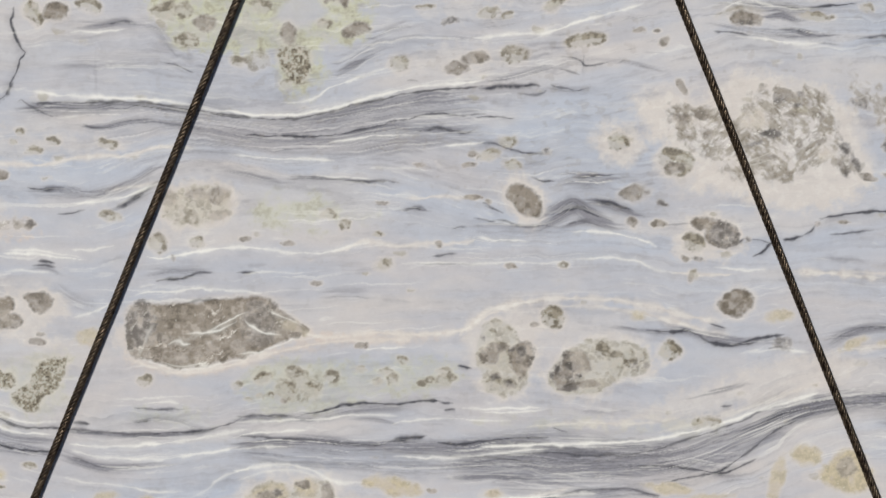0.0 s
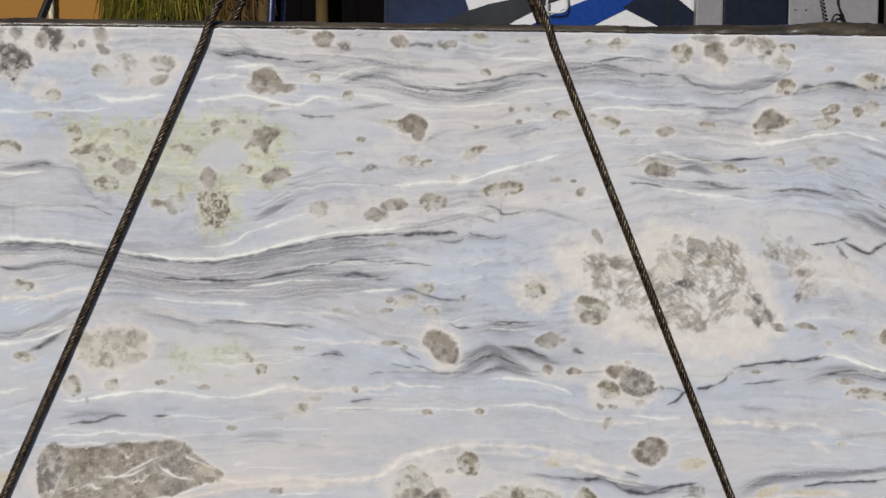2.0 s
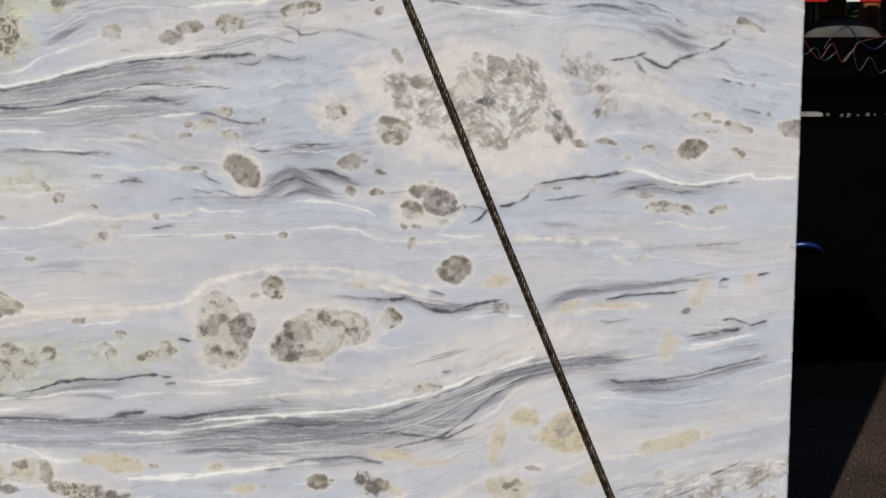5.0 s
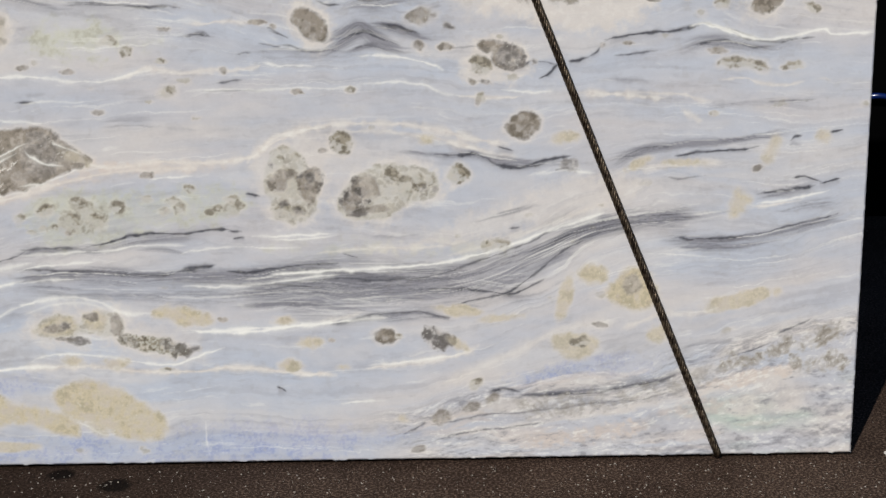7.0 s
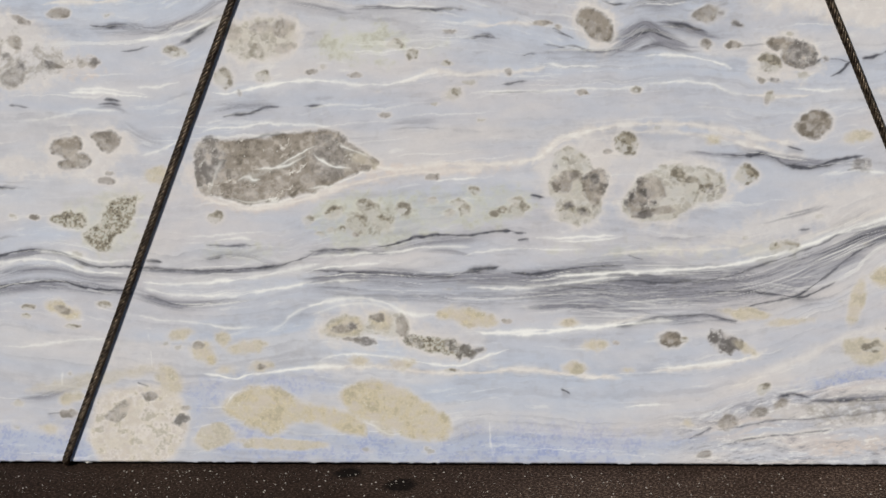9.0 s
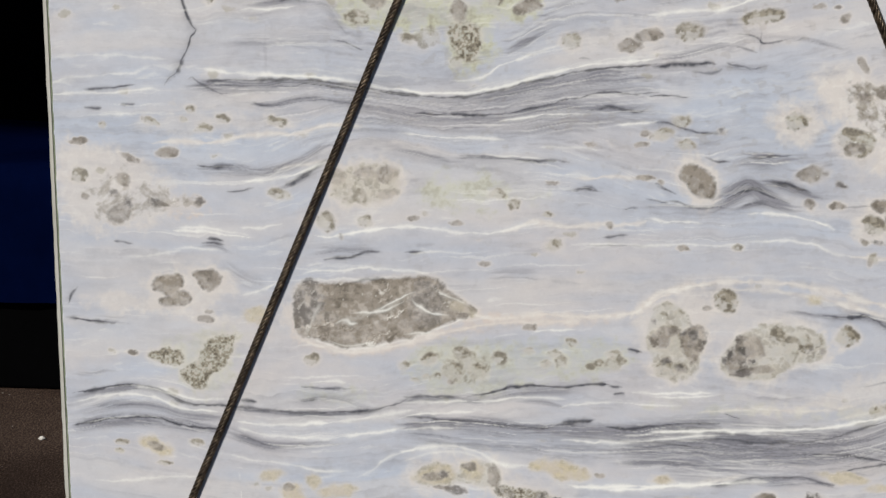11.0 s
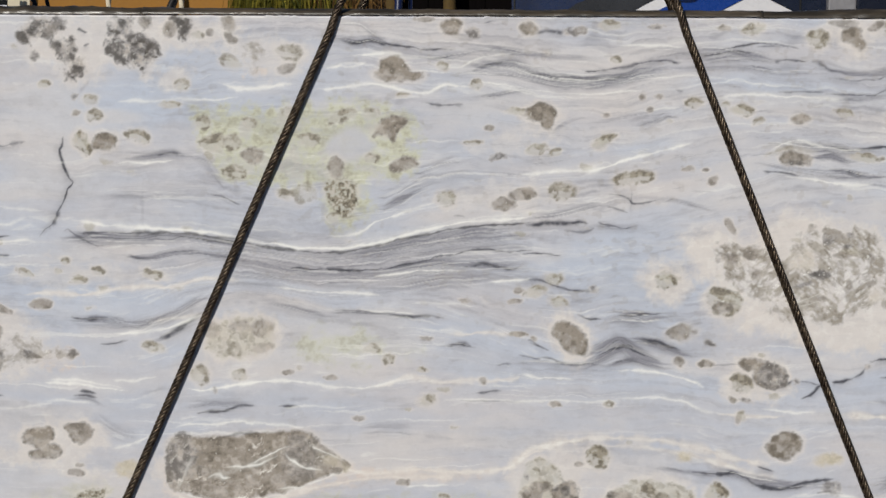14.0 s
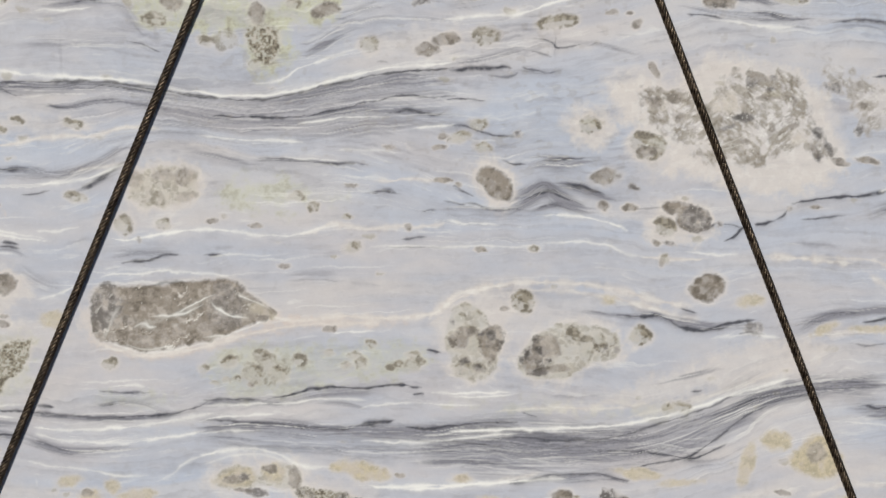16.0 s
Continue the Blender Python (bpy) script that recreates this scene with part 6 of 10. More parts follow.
line("white", 0.0049, .95, (-0.054, 0.421), (0.059, 0.425), (0.166, 0.430), (0.320, 0.443), (0.438, 0.472), (0.555, 0.513), (0.665, 0.549))
line("cream", 0.0060, .7, (0.320, 0.455), (0.438, 0.487), (0.555, 0.529), (0.647, 0.564))
line("white", 0.0018, .6, (-0.171, 1.472), (-0.080, 1.459), (0.000, 1.448), (0.092, 1.446), (0.185, 1.456))
line("white", 0.0018, .6, (0.185, 1.475), (0.277, 1.485), (0.370, 1.476), (0.463, 1.463))

# clasts and grains
blob("cluster", .55, (-0.713, 0.907), (-0.700, 0.949), (-0.663, 0.970), (-0.615, 0.973), (-0.580, 0.955), (-0.575, 0.919), (-0.605, 0.901), (-0.653, 0.895))
blob("cluster", .4, (-0.482, 0.548), (-0.438, 0.582), (-0.391, 0.563), (-0.387, 0.530), (-0.430, 0.515), (-0.477, 0.521))
blob("cluster", .4, (-0.547, 0.297), (-0.524, 0.328), (-0.480, 0.337), (-0.457, 0.316), (-0.401, 0.344), (-0.363, 0.328), (-0.364, 0.297), (-0.391, 0.290), (-0.452, 0.297), (-0.514, 0.285))
blob("cluster", .4, (-0.056, 0.616), (-0.043, 0.676), (-0.011, 0.696), (0.018, 0.682), (0.035, 0.646), (0.061, 0.627), (0.051, 0.573), (0.021, 0.534), (-0.032, 0.538), (-0.045, 0.574))
blob("cluster", .45, (0.098, 0.585), (0.128, 0.623), (0.170, 0.649), (0.217, 0.654), (0.278, 0.643), (0.308, 0.619), (0.293, 0.586), (0.240, 0.571), (0.204, 0.542), (0.145, 0.538), (0.101, 0.552))
blob("crush", .4, (0.481, 0.136), (0.578, 0.141), (0.701, 0.152), (0.835, 0.182), (0.895, 0.213), (0.920, 0.187), (0.799, 0.138), (0.640, 0.108), (0.505, 0.097))
blob("crush", .8, (1.073, 0.204), (1.127, 0.229), (1.177, 0.228), (1.179, 0.196), (1.117, 0.191))
blob("crush", .8, (0.907, 0.213), (0.968, 0.231), (1.005, 0.227), (0.957, 0.200))
blob("crush", .8, (1.005, 0.231), (1.064, 0.262), (1.113, 0.274), (1.161, 0.299), (1.163, 0.261), (1.091, 0.230))
blob("crush", .55, (-1.262, 0.912), (-1.221, 0.927), (-1.182, 0.955), (-1.150, 0.955), (-1.146, 0.922), (-1.105, 0.925), (-1.069, 0.905), (-0.999, 0.887), (-1.060, 0.873), (-1.110, 0.878), (-1.148, 0.853), (-1.199, 0.842), (-1.233, 0.859), (-1.233, 0.891))
blob("crush", .6, (0.699, 1.195), (0.735, 1.203), (0.773, 1.166), (0.810, 1.142), (0.822, 1.107), (0.797, 1.057), (0.773, 1.095), (0.736, 1.139), (0.706, 1.153))
blob("crush", 1, (0.332, 1.127), (0.405, 1.141), (0.464, 1.118), (0.522, 1.166), (0.581, 1.190), (0.652, 1.159), (0.677, 1.106), (0.690, 1.058), (0.721, 1.017), (0.643, 1.034), (0.596, 0.996), (0.525, 0.984), (0.478, 0.998), (0.406, 1.045), (0.356, 1.080))
blob("crush", .9, (0.658, 1.584), (0.691, 1.600), (0.710, 1.589), (0.715, 1.569), (0.704, 1.552), (0.684, 1.549), (0.666, 1.561))
blob("crush", .6, (-0.638, 1.530), (-0.620, 1.539), (-0.596, 1.532), (-0.602, 1.500), (-0.612, 1.474), (-0.629, 1.474), (-0.624, 1.501))
blob("dark", 1, (-1.100, 1.566), (-1.085, 1.578), (-1.066, 1.589), (-1.051, 1.585), (-1.058, 1.568), (-1.079, 1.554), (-1.091, 1.548))
blob("dark", .7, (-1.060, 1.562), (-1.054, 1.578), (-1.035, 1.582), (-1.017, 1.577), (-1.023, 1.566), (-1.042, 1.554))
blob("dark", .8, (-1.034, 1.539), (-1.018, 1.542), (-1.000, 1.521), (-1.002, 1.499), (-1.015, 1.507), (-1.024, 1.523))
blob("dark", .8, (-1.002, 1.547), (-0.993, 1.550), (-0.990, 1.521), (-0.995, 1.499), (-1.002, 1.515))
blob("dark", 1, (-0.996, 1.495), (-0.985, 1.506), (-0.969, 1.497), (-0.972, 1.479), (-0.991, 1.471), (-0.999, 1.482))
dot("dark", -1.077, 1.513, 0.0072, 0.0060)
blob("dark", .8, (-0.907, 1.576), (-0.895, 1.590), (-0.877, 1.592), (-0.873, 1.576), (-0.880, 1.557), (-0.895, 1.555), (-0.911, 1.564))
blob("dark", .7, (-0.847, 1.592), (-0.831, 1.595), (-0.829, 1.580), (-0.841, 1.572), (-0.850, 1.580))
blob("dark", 1, (-0.920, 1.541), (-0.902, 1.546), (-0.884, 1.543), (-0.865, 1.545), (-0.841, 1.537), (-0.826, 1.531), (-0.827, 1.514), (-0.842, 1.502), (-0.860, 1.494), (-0.878, 1.506), (-0.896, 1.514), (-0.912, 1.526))
blob("dark", .9, (-0.871, 1.549), (-0.853, 1.557), (-0.823, 1.545), (-0.841, 1.537), (-0.863, 1.540))
blob("smoke", .9, (-0.807, 1.566), (-0.799, 1.583), (-0.783, 1.587), (-0.775, 1.577), (-0.781, 1.563), (-0.795, 1.556))
blob("dark", 1, (-0.780, 1.589), (-0.766, 1.595), (-0.751, 1.582), (-0.753, 1.565), (-0.766, 1.568), (-0.777, 1.577))
blob("olive", .7, (-0.745, 1.559), (-0.730, 1.567), (-0.719, 1.559), (-0.727, 1.551))
dot("smoke", -0.705, 1.565, 0.0071, 0.0059)
blob("smoke", .8, (-0.682, 1.594), (-0.661, 1.597), (-0.649, 1.585), (-0.654, 1.567), (-0.673, 1.572))
blob("smoke", .7, (-0.673, 1.565), (-0.659, 1.560), (-0.647, 1.547), (-0.661, 1.545))
blob("olive", .7, (-1.212, 1.548), (-1.197, 1.560), (-1.174, 1.557), (-1.162, 1.545), (-1.172, 1.536), (-1.195, 1.539))
dot("olive", -1.220, 1.534, 0.0171, 0.0061, -10)
blob("dark", .7, (-1.241, 1.507), (-1.225, 1.513), (-1.213, 1.504), (-1.228, 1.500))
dot("smoke", -1.170, 1.512, 0.0109, 0.0061)
dot("olive", -1.056, 1.456, 0.0109, 0.0072)
dot("dark", -0.991, 1.429, 0.0042, 0.0042)
dot("olive", -0.959, 1.424, 0.0144, 0.0096, 10)
dot("smoke", -0.986, 1.397, 0.0072, 0.0048, 20)
dot("olive", -0.950, 1.391, 0.0156, 0.0108)
dot("olive", -0.764, 1.457, 0.0130, 0.0118)
dot("olive", -0.786, 1.416, 0.0190, 0.0071)
dot("olive", -1.235, 1.401, 0.0110, 0.0110)
blob("olive", 1, (-0.996, 1.343), (-0.984, 1.358), (-0.968, 1.353), (-0.963, 1.337), (-0.956, 1.320), (-0.966, 1.310), (-0.981, 1.326), (-0.993, 1.332))
blob("smoke", 1, (-0.953, 1.337), (-0.941, 1.352), (-0.923, 1.355), (-0.904, 1.346), (-0.907, 1.334), (-0.919, 1.320), (-0.939, 1.322), (-0.954, 1.326))
blob("olive", .8, (-0.886, 1.353), (-0.868, 1.363), (-0.846, 1.361), (-0.834, 1.346), (-0.844, 1.334), (-0.868, 1.346))
blob("olive", .6, (-0.573, 1.531), (-0.549, 1.538), (-0.520, 1.534), (-0.516, 1.519), (-0.532, 1.508), (-0.561, 1.517))
blob("smoke", .7, (-0.565, 1.492), (-0.549, 1.499), (-0.527, 1.501), (-0.541, 1.485), (-0.560, 1.483))
blob("olive", .6, (-0.683, 1.509), (-0.664, 1.518), (-0.640, 1.501), (-0.650, 1.491), (-0.674, 1.497))
blob("smoke", 1, (-0.351, 1.505), (-0.339, 1.516), (-0.322, 1.521), (-0.305, 1.513), (-0.299, 1.498), (-0.290, 1.487), (-0.267, 1.483), (-0.276, 1.472), (-0.311, 1.470), (-0.345, 1.470), (-0.359, 1.479), (-0.365, 1.487), (-0.354, 1.491))
dot("olive", -0.153, 1.462, 0.0114, 0.0080)
dot("olive", -0.225, 1.500, 0.0103, 0.0068)
dot("olive", -0.305, 1.440, 0.0115, 0.0046)
blob("smoke", 1, (-0.225, 1.589), (-0.191, 1.594), (-0.191, 1.577), (-0.196, 1.566), (-0.219, 1.566), (-0.228, 1.577))
dot("smoke", -0.265, 1.594, 0.0171, 0.0046)
dot("dark", -0.160, 1.569, 0.0102, 0.0079)
blob("smoke", 1, (-0.061, 1.579), (-0.046, 1.587), (-0.032, 1.574), (-0.044, 1.563))
dot("olive", -0.074, 1.409, 0.0158, 0.0068)
blob("olive", .8, (-0.456, 1.390), (-0.438, 1.404), (-0.409, 1.411), (-0.401, 1.399), (-0.427, 1.388), (-0.448, 1.381))
blob("olive", .6, (-0.386, 1.407), (-0.357, 1.411), (-0.351, 1.396), (-0.380, 1.394))
blob("smoke", 1, (-0.345, 1.388), (-0.316, 1.396), (-0.297, 1.387), (-0.313, 1.367), (-0.322, 1.348), (-0.334, 1.353), (-0.351, 1.358), (-0.366, 1.355), (-0.359, 1.371))
blob("smoke", .9, (-0.328, 1.298), (-0.305, 1.312), (-0.282, 1.309), (-0.274, 1.300), (-0.299, 1.289), (-0.320, 1.286))
dot("olive", -0.369, 1.309, 0.0151, 0.0093)
blob("speck", 1, (-0.462, 1.257), (-0.441, 1.268), (-0.415, 1.263), (-0.399, 1.251), (-0.399, 1.214), (-0.413, 1.191), (-0.432, 1.191), (-0.448, 1.210), (-0.460, 1.233))
blob("smoke", .8, (-0.459, 1.297), (-0.441, 1.311), (-0.429, 1.292), (-0.433, 1.268), (-0.453, 1.272))
dot("olive", -0.448, 1.187, 0.0105, 0.0105)
dot("olive", -0.720, 1.379, 0.0154, 0.0130)
blob("olive", .8, (-0.725, 1.338), (-0.699, 1.353), (-0.675, 1.349), (-0.678, 1.326), (-0.705, 1.320))
blob("olive", .8, (-0.677, 1.344), (-0.651, 1.353), (-0.642, 1.332), (-0.663, 1.324))
blob("smoke", .8, (-0.639, 1.318), (-0.613, 1.327), (-0.592, 1.317), (-0.601, 1.297), (-0.625, 1.295))
blob("olive", .8, (-0.678, 1.279), (-0.651, 1.293), (-0.630, 1.279), (-0.637, 1.265), (-0.664, 1.265))
blob("olive", .7, (-0.564, 1.396), (-0.550, 1.410), (-0.530, 1.410), (-0.537, 1.382), (-0.556, 1.379))
dot("olive", -0.621, 1.379, 0.0129, 0.0106)
dot("olive", -0.497, 1.346, 0.0187, 0.0117)
dot("olive", -0.551, 1.233, 0.0129, 0.0094)
blob("olive", .4, (-0.535, 1.237), (-0.503, 1.256), (-0.483, 1.233), (-0.519, 1.218))
dot("dark", -0.110, 1.315, 0.0114, 0.0057, 10)
dot("olive", -0.161, 1.344, 0.0160, 0.0046, 5)
dot("smoke", -0.127, 1.375, 0.0080, 0.0045, -15)
dot("olive", -0.214, 1.229, 0.0149, 0.0149)
dot("smoke", -0.100, 1.219, 0.0228, 0.0126)
dot("smoke", -0.064, 1.241, 0.0205, 0.0114, 15)
dot("olive", -1.015, 1.087, 0.0073, 0.0061)
dot("olive", -1.031, 1.065, 0.0061, 0.0049)
dot("olive", -1.100, 1.062, 0.0147, 0.0061, -20)
dot("olive", -0.945, 1.067, 0.0134, 0.0073)
dot("olive", -0.826, 1.062, 0.0181, 0.0096, -10)
dot("olive", -0.986, 1.046, 0.0134, 0.0061, 10)
dot("smoke", -1.264, 1.017, 0.0162, 0.0062)
dot("olive", -1.207, 1.054, 0.0074, 0.0062)
blob("smoke", .8, (-1.082, 0.998), (-1.064, 1.004), (-1.044, 0.998), (-1.058, 0.987), (-1.076, 0.988))
dot("smoke", -0.063, 1.043, 0.0080, 0.0046)
dot("smoke", -0.073, 1.020, 0.0126, 0.0046, 10)
dot("smoke", -0.177, 1.019, 0.0081, 0.0035)
dot("smoke", -0.066, 0.952, 0.0184, 0.0046)
dot("smoke", -0.252, 0.939, 0.0105, 0.0035)
blob("smoke", .9, (-0.666, 0.955), (-0.648, 0.968), (-0.628, 0.965), (-0.623, 0.952), (-0.646, 0.947))
blob("smoke", 1, (-0.624, 0.955), (-0.606, 0.967), (-0.580, 0.966), (-0.574, 0.950), (-0.594, 0.938), (-0.616, 0.941))
blob("smoke", .8, (-0.616, 0.911), (-0.594, 0.923), (-0.570, 0.921), (-0.582, 0.907), (-0.606, 0.903))
dot("smoke", -0.702, 0.944, 0.0168, 0.0156)
dot("olive", -0.654, 0.907, 0.0156, 0.0120)
blob("smoke", .9, (-0.064, 1.581), (-0.046, 1.586), (-0.042, 1.573), (-0.052, 1.564), (-0.064, 1.568))
dot("dark", 0.034, 1.568, 0.0092, 0.0058)
dot("smoke", 0.056, 1.573, 0.0104, 0.0069)
dot("olive", 0.115, 1.583, 0.0230, 0.0092)
dot("dark", 0.207, 1.581, 0.0139, 0.0046, 5)
dot("smoke", 0.343, 1.579, 0.0116, 0.0058)
blob("olive", .9, (0.379, 1.576), (0.399, 1.588), (0.424, 1.587), (0.420, 1.575), (0.399, 1.569), (0.383, 1.569))
blob("dark", .6, (-0.021, 1.532), (-0.010, 1.532), (-0.005, 1.521), (-0.013, 1.522))
dot("olive", 0.128, 1.515, 0.0081, 0.0058)
blob("smoke", 1, (-0.059, 1.400), (-0.046, 1.414), (-0.028, 1.424), (-0.005, 1.420), (0.005, 1.407), (0.002, 1.392), (-0.004, 1.373), (-0.017, 1.373), (-0.026, 1.389), (-0.046, 1.393))
blob("olive", 1, (0.085, 1.344), (0.105, 1.360), (0.130, 1.361), (0.117, 1.349), (0.105, 1.337), (0.089, 1.337))
dot("olive", -0.028, 1.333, 0.0208, 0.0104, 10)
dot("olive", 0.007, 1.327, 0.0139, 0.0058, 10)
blob("olive", .9, (0.125, 1.270), (0.146, 1.283), (0.175, 1.288), (0.208, 1.284), (0.199, 1.272), (0.170, 1.265), (0.139, 1.262))
dot("smoke", 0.196, 1.415, 0.0046, 0.0035)
dot("smoke", 0.110, 1.402, 0.0046, 0.0035)
dot("smoke", 0.214, 1.441, 0.0070, 0.0046)
dot("smoke", 0.180, 1.440, 0.0035, 0.0035)
blob("olive", .9, (0.268, 1.430), (0.284, 1.439), (0.303, 1.430), (0.290, 1.421), (0.275, 1.422))
blob("olive", 1, (0.358, 1.418), (0.383, 1.427), (0.405, 1.416), (0.390, 1.407), (0.366, 1.409))
dot("olive", 0.348, 1.427, 0.0070, 0.0047, 10)
dot("olive", 0.415, 1.394, 0.0093, 0.0058, 20)
blob("smoke", 1, (0.481, 1.400), (0.500, 1.411), (0.517, 1.401), (0.507, 1.392), (0.488, 1.392))
dot("olive", 0.583, 1.413, 0.0164, 0.0070, -10)
blob("olive", .5, (0.432, 1.325), (0.461, 1.339), (0.496, 1.345), (0.531, 1.334), (0.508, 1.332), (0.473, 1.332))
blob("smoke", .9, (0.460, 1.321), (0.473, 1.332), (0.496, 1.332), (0.522, 1.320), (0.515, 1.308), (0.491, 1.308), (0.467, 1.312))
dot("dark", 0.480, 1.310, 0.0047, 0.0035)
dot("dark", 0.501, 1.309, 0.0059, 0.0035)
dot("dark", 0.515, 1.308, 0.0047, 0.0035)
dot("smoke", 0.276, 1.296, 0.0105, 0.0047, 15)
dot("smoke", 0.312, 1.294, 0.0047, 0.0023)
dot("smoke", 0.327, 1.273, 0.0058, 0.0082, -50)
blob("smoke", 1, (0.574, 1.566), (0.592, 1.579), (0.609, 1.579), (0.615, 1.562), (0.623, 1.545), (0.608, 1.538), (0.592, 1.548), (0.577, 1.555))
blob("smoke", .6, (0.550, 1.590), (0.580, 1.594), (0.607, 1.590), (0.586, 1.580))
blob("smoke", .8, (0.627, 1.579), (0.642, 1.592), (0.654, 1.588), (0.639, 1.576))
blob("dark", .8, (0.698, 1.561), (0.715, 1.571), (0.711, 1.557))
blob("olive", .9, (0.503, 1.563), (0.522, 1.574), (0.539, 1.574), (0.549, 1.555), (0.534, 1.540), (0.516, 1.546))
dot("olive", 0.733, 1.541, 0.0211, 0.0129)
dot("olive", 0.741, 1.573, 0.0140, 0.0082)
blob("olive", .9, (0.721, 1.494), (0.734, 1.506), (0.752, 1.505), (0.760, 1.489), (0.746, 1.481), (0.728, 1.482))
blob("olive", 1, (0.887, 1.501), (0.899, 1.517), (0.923, 1.519), (0.941, 1.509), (0.932, 1.496), (0.906, 1.493))
dot("smoke", 0.828, 1.530, 0.0070, 0.0059)
blob("smoke", 1, (0.679, 1.416), (0.694, 1.435), (0.712, 1.445), (0.729, 1.433), (0.743, 1.421), (0.718, 1.411), (0.691, 1.408))
dot("olive", 0.707, 1.398, 0.0223, 0.0059)
dot("olive", 0.754, 1.424, 0.0118, 0.0059)
blob("olive", .9, (0.799, 1.424), (0.824, 1.431), (0.851, 1.426), (0.831, 1.412), (0.808, 1.412))
dot("olive", 0.836, 1.449, 0.0165, 0.0082, 20)
dot("olive", 0.889, 1.449, 0.0094, 0.0094)
dot("olive", 0.919, 1.455, 0.0118, 0.0118)
blob("smoke", .9, (1.003, 1.439), (1.020, 1.446), (1.025, 1.421), (1.011, 1.417))
dot("smoke", 1.044, 1.428, 0.0095, 0.0071)
dot("olive", 0.955, 1.413, 0.0177, 0.0106, -10)
blob("smoke", .6, (0.787, 1.343), (0.814, 1.351), (0.852, 1.347), (0.850, 1.336), (0.815, 1.334))
dot("olive", 0.729, 1.340, 0.0118, 0.0071)
dot("olive", 0.620, 1.323, 0.0329, 0.0082, -5)
dot("dark", 1.049, 1.346, 0.0047, 0.0047)
blob("smoke", .7, (1.056, 1.556), (1.088, 1.563), (1.103, 1.555), (1.071, 1.547))
blob("olive", .8, (1.122, 1.551), (1.142, 1.564), (1.168, 1.565), (1.160, 1.552), (1.130, 1.548))
dot("dark", 1.124, 1.552, 0.0047, 0.0035)
dot("smoke", 1.060, 1.508, 0.0071, 0.0047)
blob("greytan", .5, (1.133, 1.470), (1.156, 1.482), (1.174, 1.471), (1.167, 1.453), (1.145, 1.455))
dot("dark", 1.138, 1.452, 0.0095, 0.0047, 10)
dot("olive", 1.109, 1.472, 0.0166, 0.0071, 15)
blob("greytan", .45, (1.128, 1.411), (1.152, 1.429), (1.180, 1.412), (1.159, 1.392), (1.135, 1.394))
dot("greytan", 1.098, 1.363, 0.0285, 0.0154, -35)
dot("greytan", 1.095, 1.329, 0.0262, 0.0107, -25)
dot("smoke", 1.198, 1.300, 0.0167, 0.0072, 10)
dot("smoke", 1.172, 1.361, 0.0095, 0.0071, -30)
dot("olive", 0.964, 1.303, 0.0107, 0.0059)
dot("dark", 0.088, 1.046, 0.0082, 0.0059)
blob("smoke", .9, (-0.062, 1.246), (-0.047, 1.252), (-0.031, 1.240), (-0.051, 1.232))
blob("olive", .7, (-0.007, 1.251), (0.019, 1.264), (0.045, 1.253), (0.038, 1.234), (0.007, 1.231))
dot("olive", 0.008, 1.069, 0.0164, 0.0105)
dot("smoke", 0.364, 1.180, 0.0070, 0.0164, 35)
blob("olive", 1, (0.218, 1.073), (0.235, 1.086), (0.251, 1.078), (0.258, 1.061), (0.237, 1.053), (0.220, 1.060))
blob("olive", .9, (0.320, 1.044), (0.341, 1.056), (0.365, 1.051), (0.385, 1.042), (0.390, 1.023), (0.371, 1.002), (0.348, 1.002), (0.330, 1.013))
blob("smoke", .8, (0.330, 1.013), (0.345, 1.026), (0.369, 1.023), (0.367, 1.011), (0.348, 1.006))
dot("olive", -0.027, 1.042, 0.0187, 0.0105, 10)
dot("olive", 0.023, 1.021, 0.0164, 0.0094, -10)
dot("smoke", 0.270, 0.963, 0.0260, 0.0142, 20)
blob("smoke", 1, (0.007, 0.964), (0.026, 0.981), (0.049, 0.974), (0.068, 0.960), (0.080, 0.939), (0.073, 0.918), (0.050, 0.911), (0.032, 0.924), (0.023, 0.942), (0.011, 0.949))
dot("smoke", 0.270, 0.902, 0.0071, 0.0071)
dot("olive", 0.320, 0.899, 0.0118, 0.0071)
dot("dark", 0.714, 1.153, 0.0095, 0.0059)
dot("dark", 0.731, 1.144, 0.0095, 0.0059, -35)
dot("dark", 0.697, 1.056, 0.0059, 0.0131, 25)
dot("dark", 0.718, 1.029, 0.0048, 0.0107, 30)
dot("dark", 0.776, 1.061, 0.0060, 0.0095, -20)
dot("smoke", 0.741, 0.999, 0.0131, 0.0060, -15)
dot("smoke", 0.798, 1.002, 0.0179, 0.0060, -12)
dot("dark", 0.701, 1.005, 0.0060, 0.0071)
dot("dark", 0.560, 1.161, 0.0094, 0.0071)
dot("dark", 0.598, 1.169, 0.0083, 0.0047)
dot("dark", 0.352, 1.115, 0.0106, 0.0071, 10)
dot("dark", 0.545, 1.087, 0.0118, 0.0071)
dot("dark", 1.101, 1.117, 0.0036, 0.0024)
dot("olive", 1.095, 1.240, 0.0262, 0.0083, -22)
dot("dark", 1.079, 1.248, 0.0060, 0.0048)
dot("smoke", 1.062, 1.228, 0.0060, 0.0036, -30)
dot("dark", 1.139, 1.056, 0.0060, 0.0036)
dot("olive", 1.001, 1.051, 0.0192, 0.0096)
dot("olive", 1.074, 1.028, 0.0264, 0.0108, -10)
dot("smoke", 1.031, 1.041, 0.0072, 0.0036)
dot("smoke", 1.055, 1.040, 0.0048, 0.0036)
dot("olive", 1.020, 1.019, 0.0192, 0.0048)
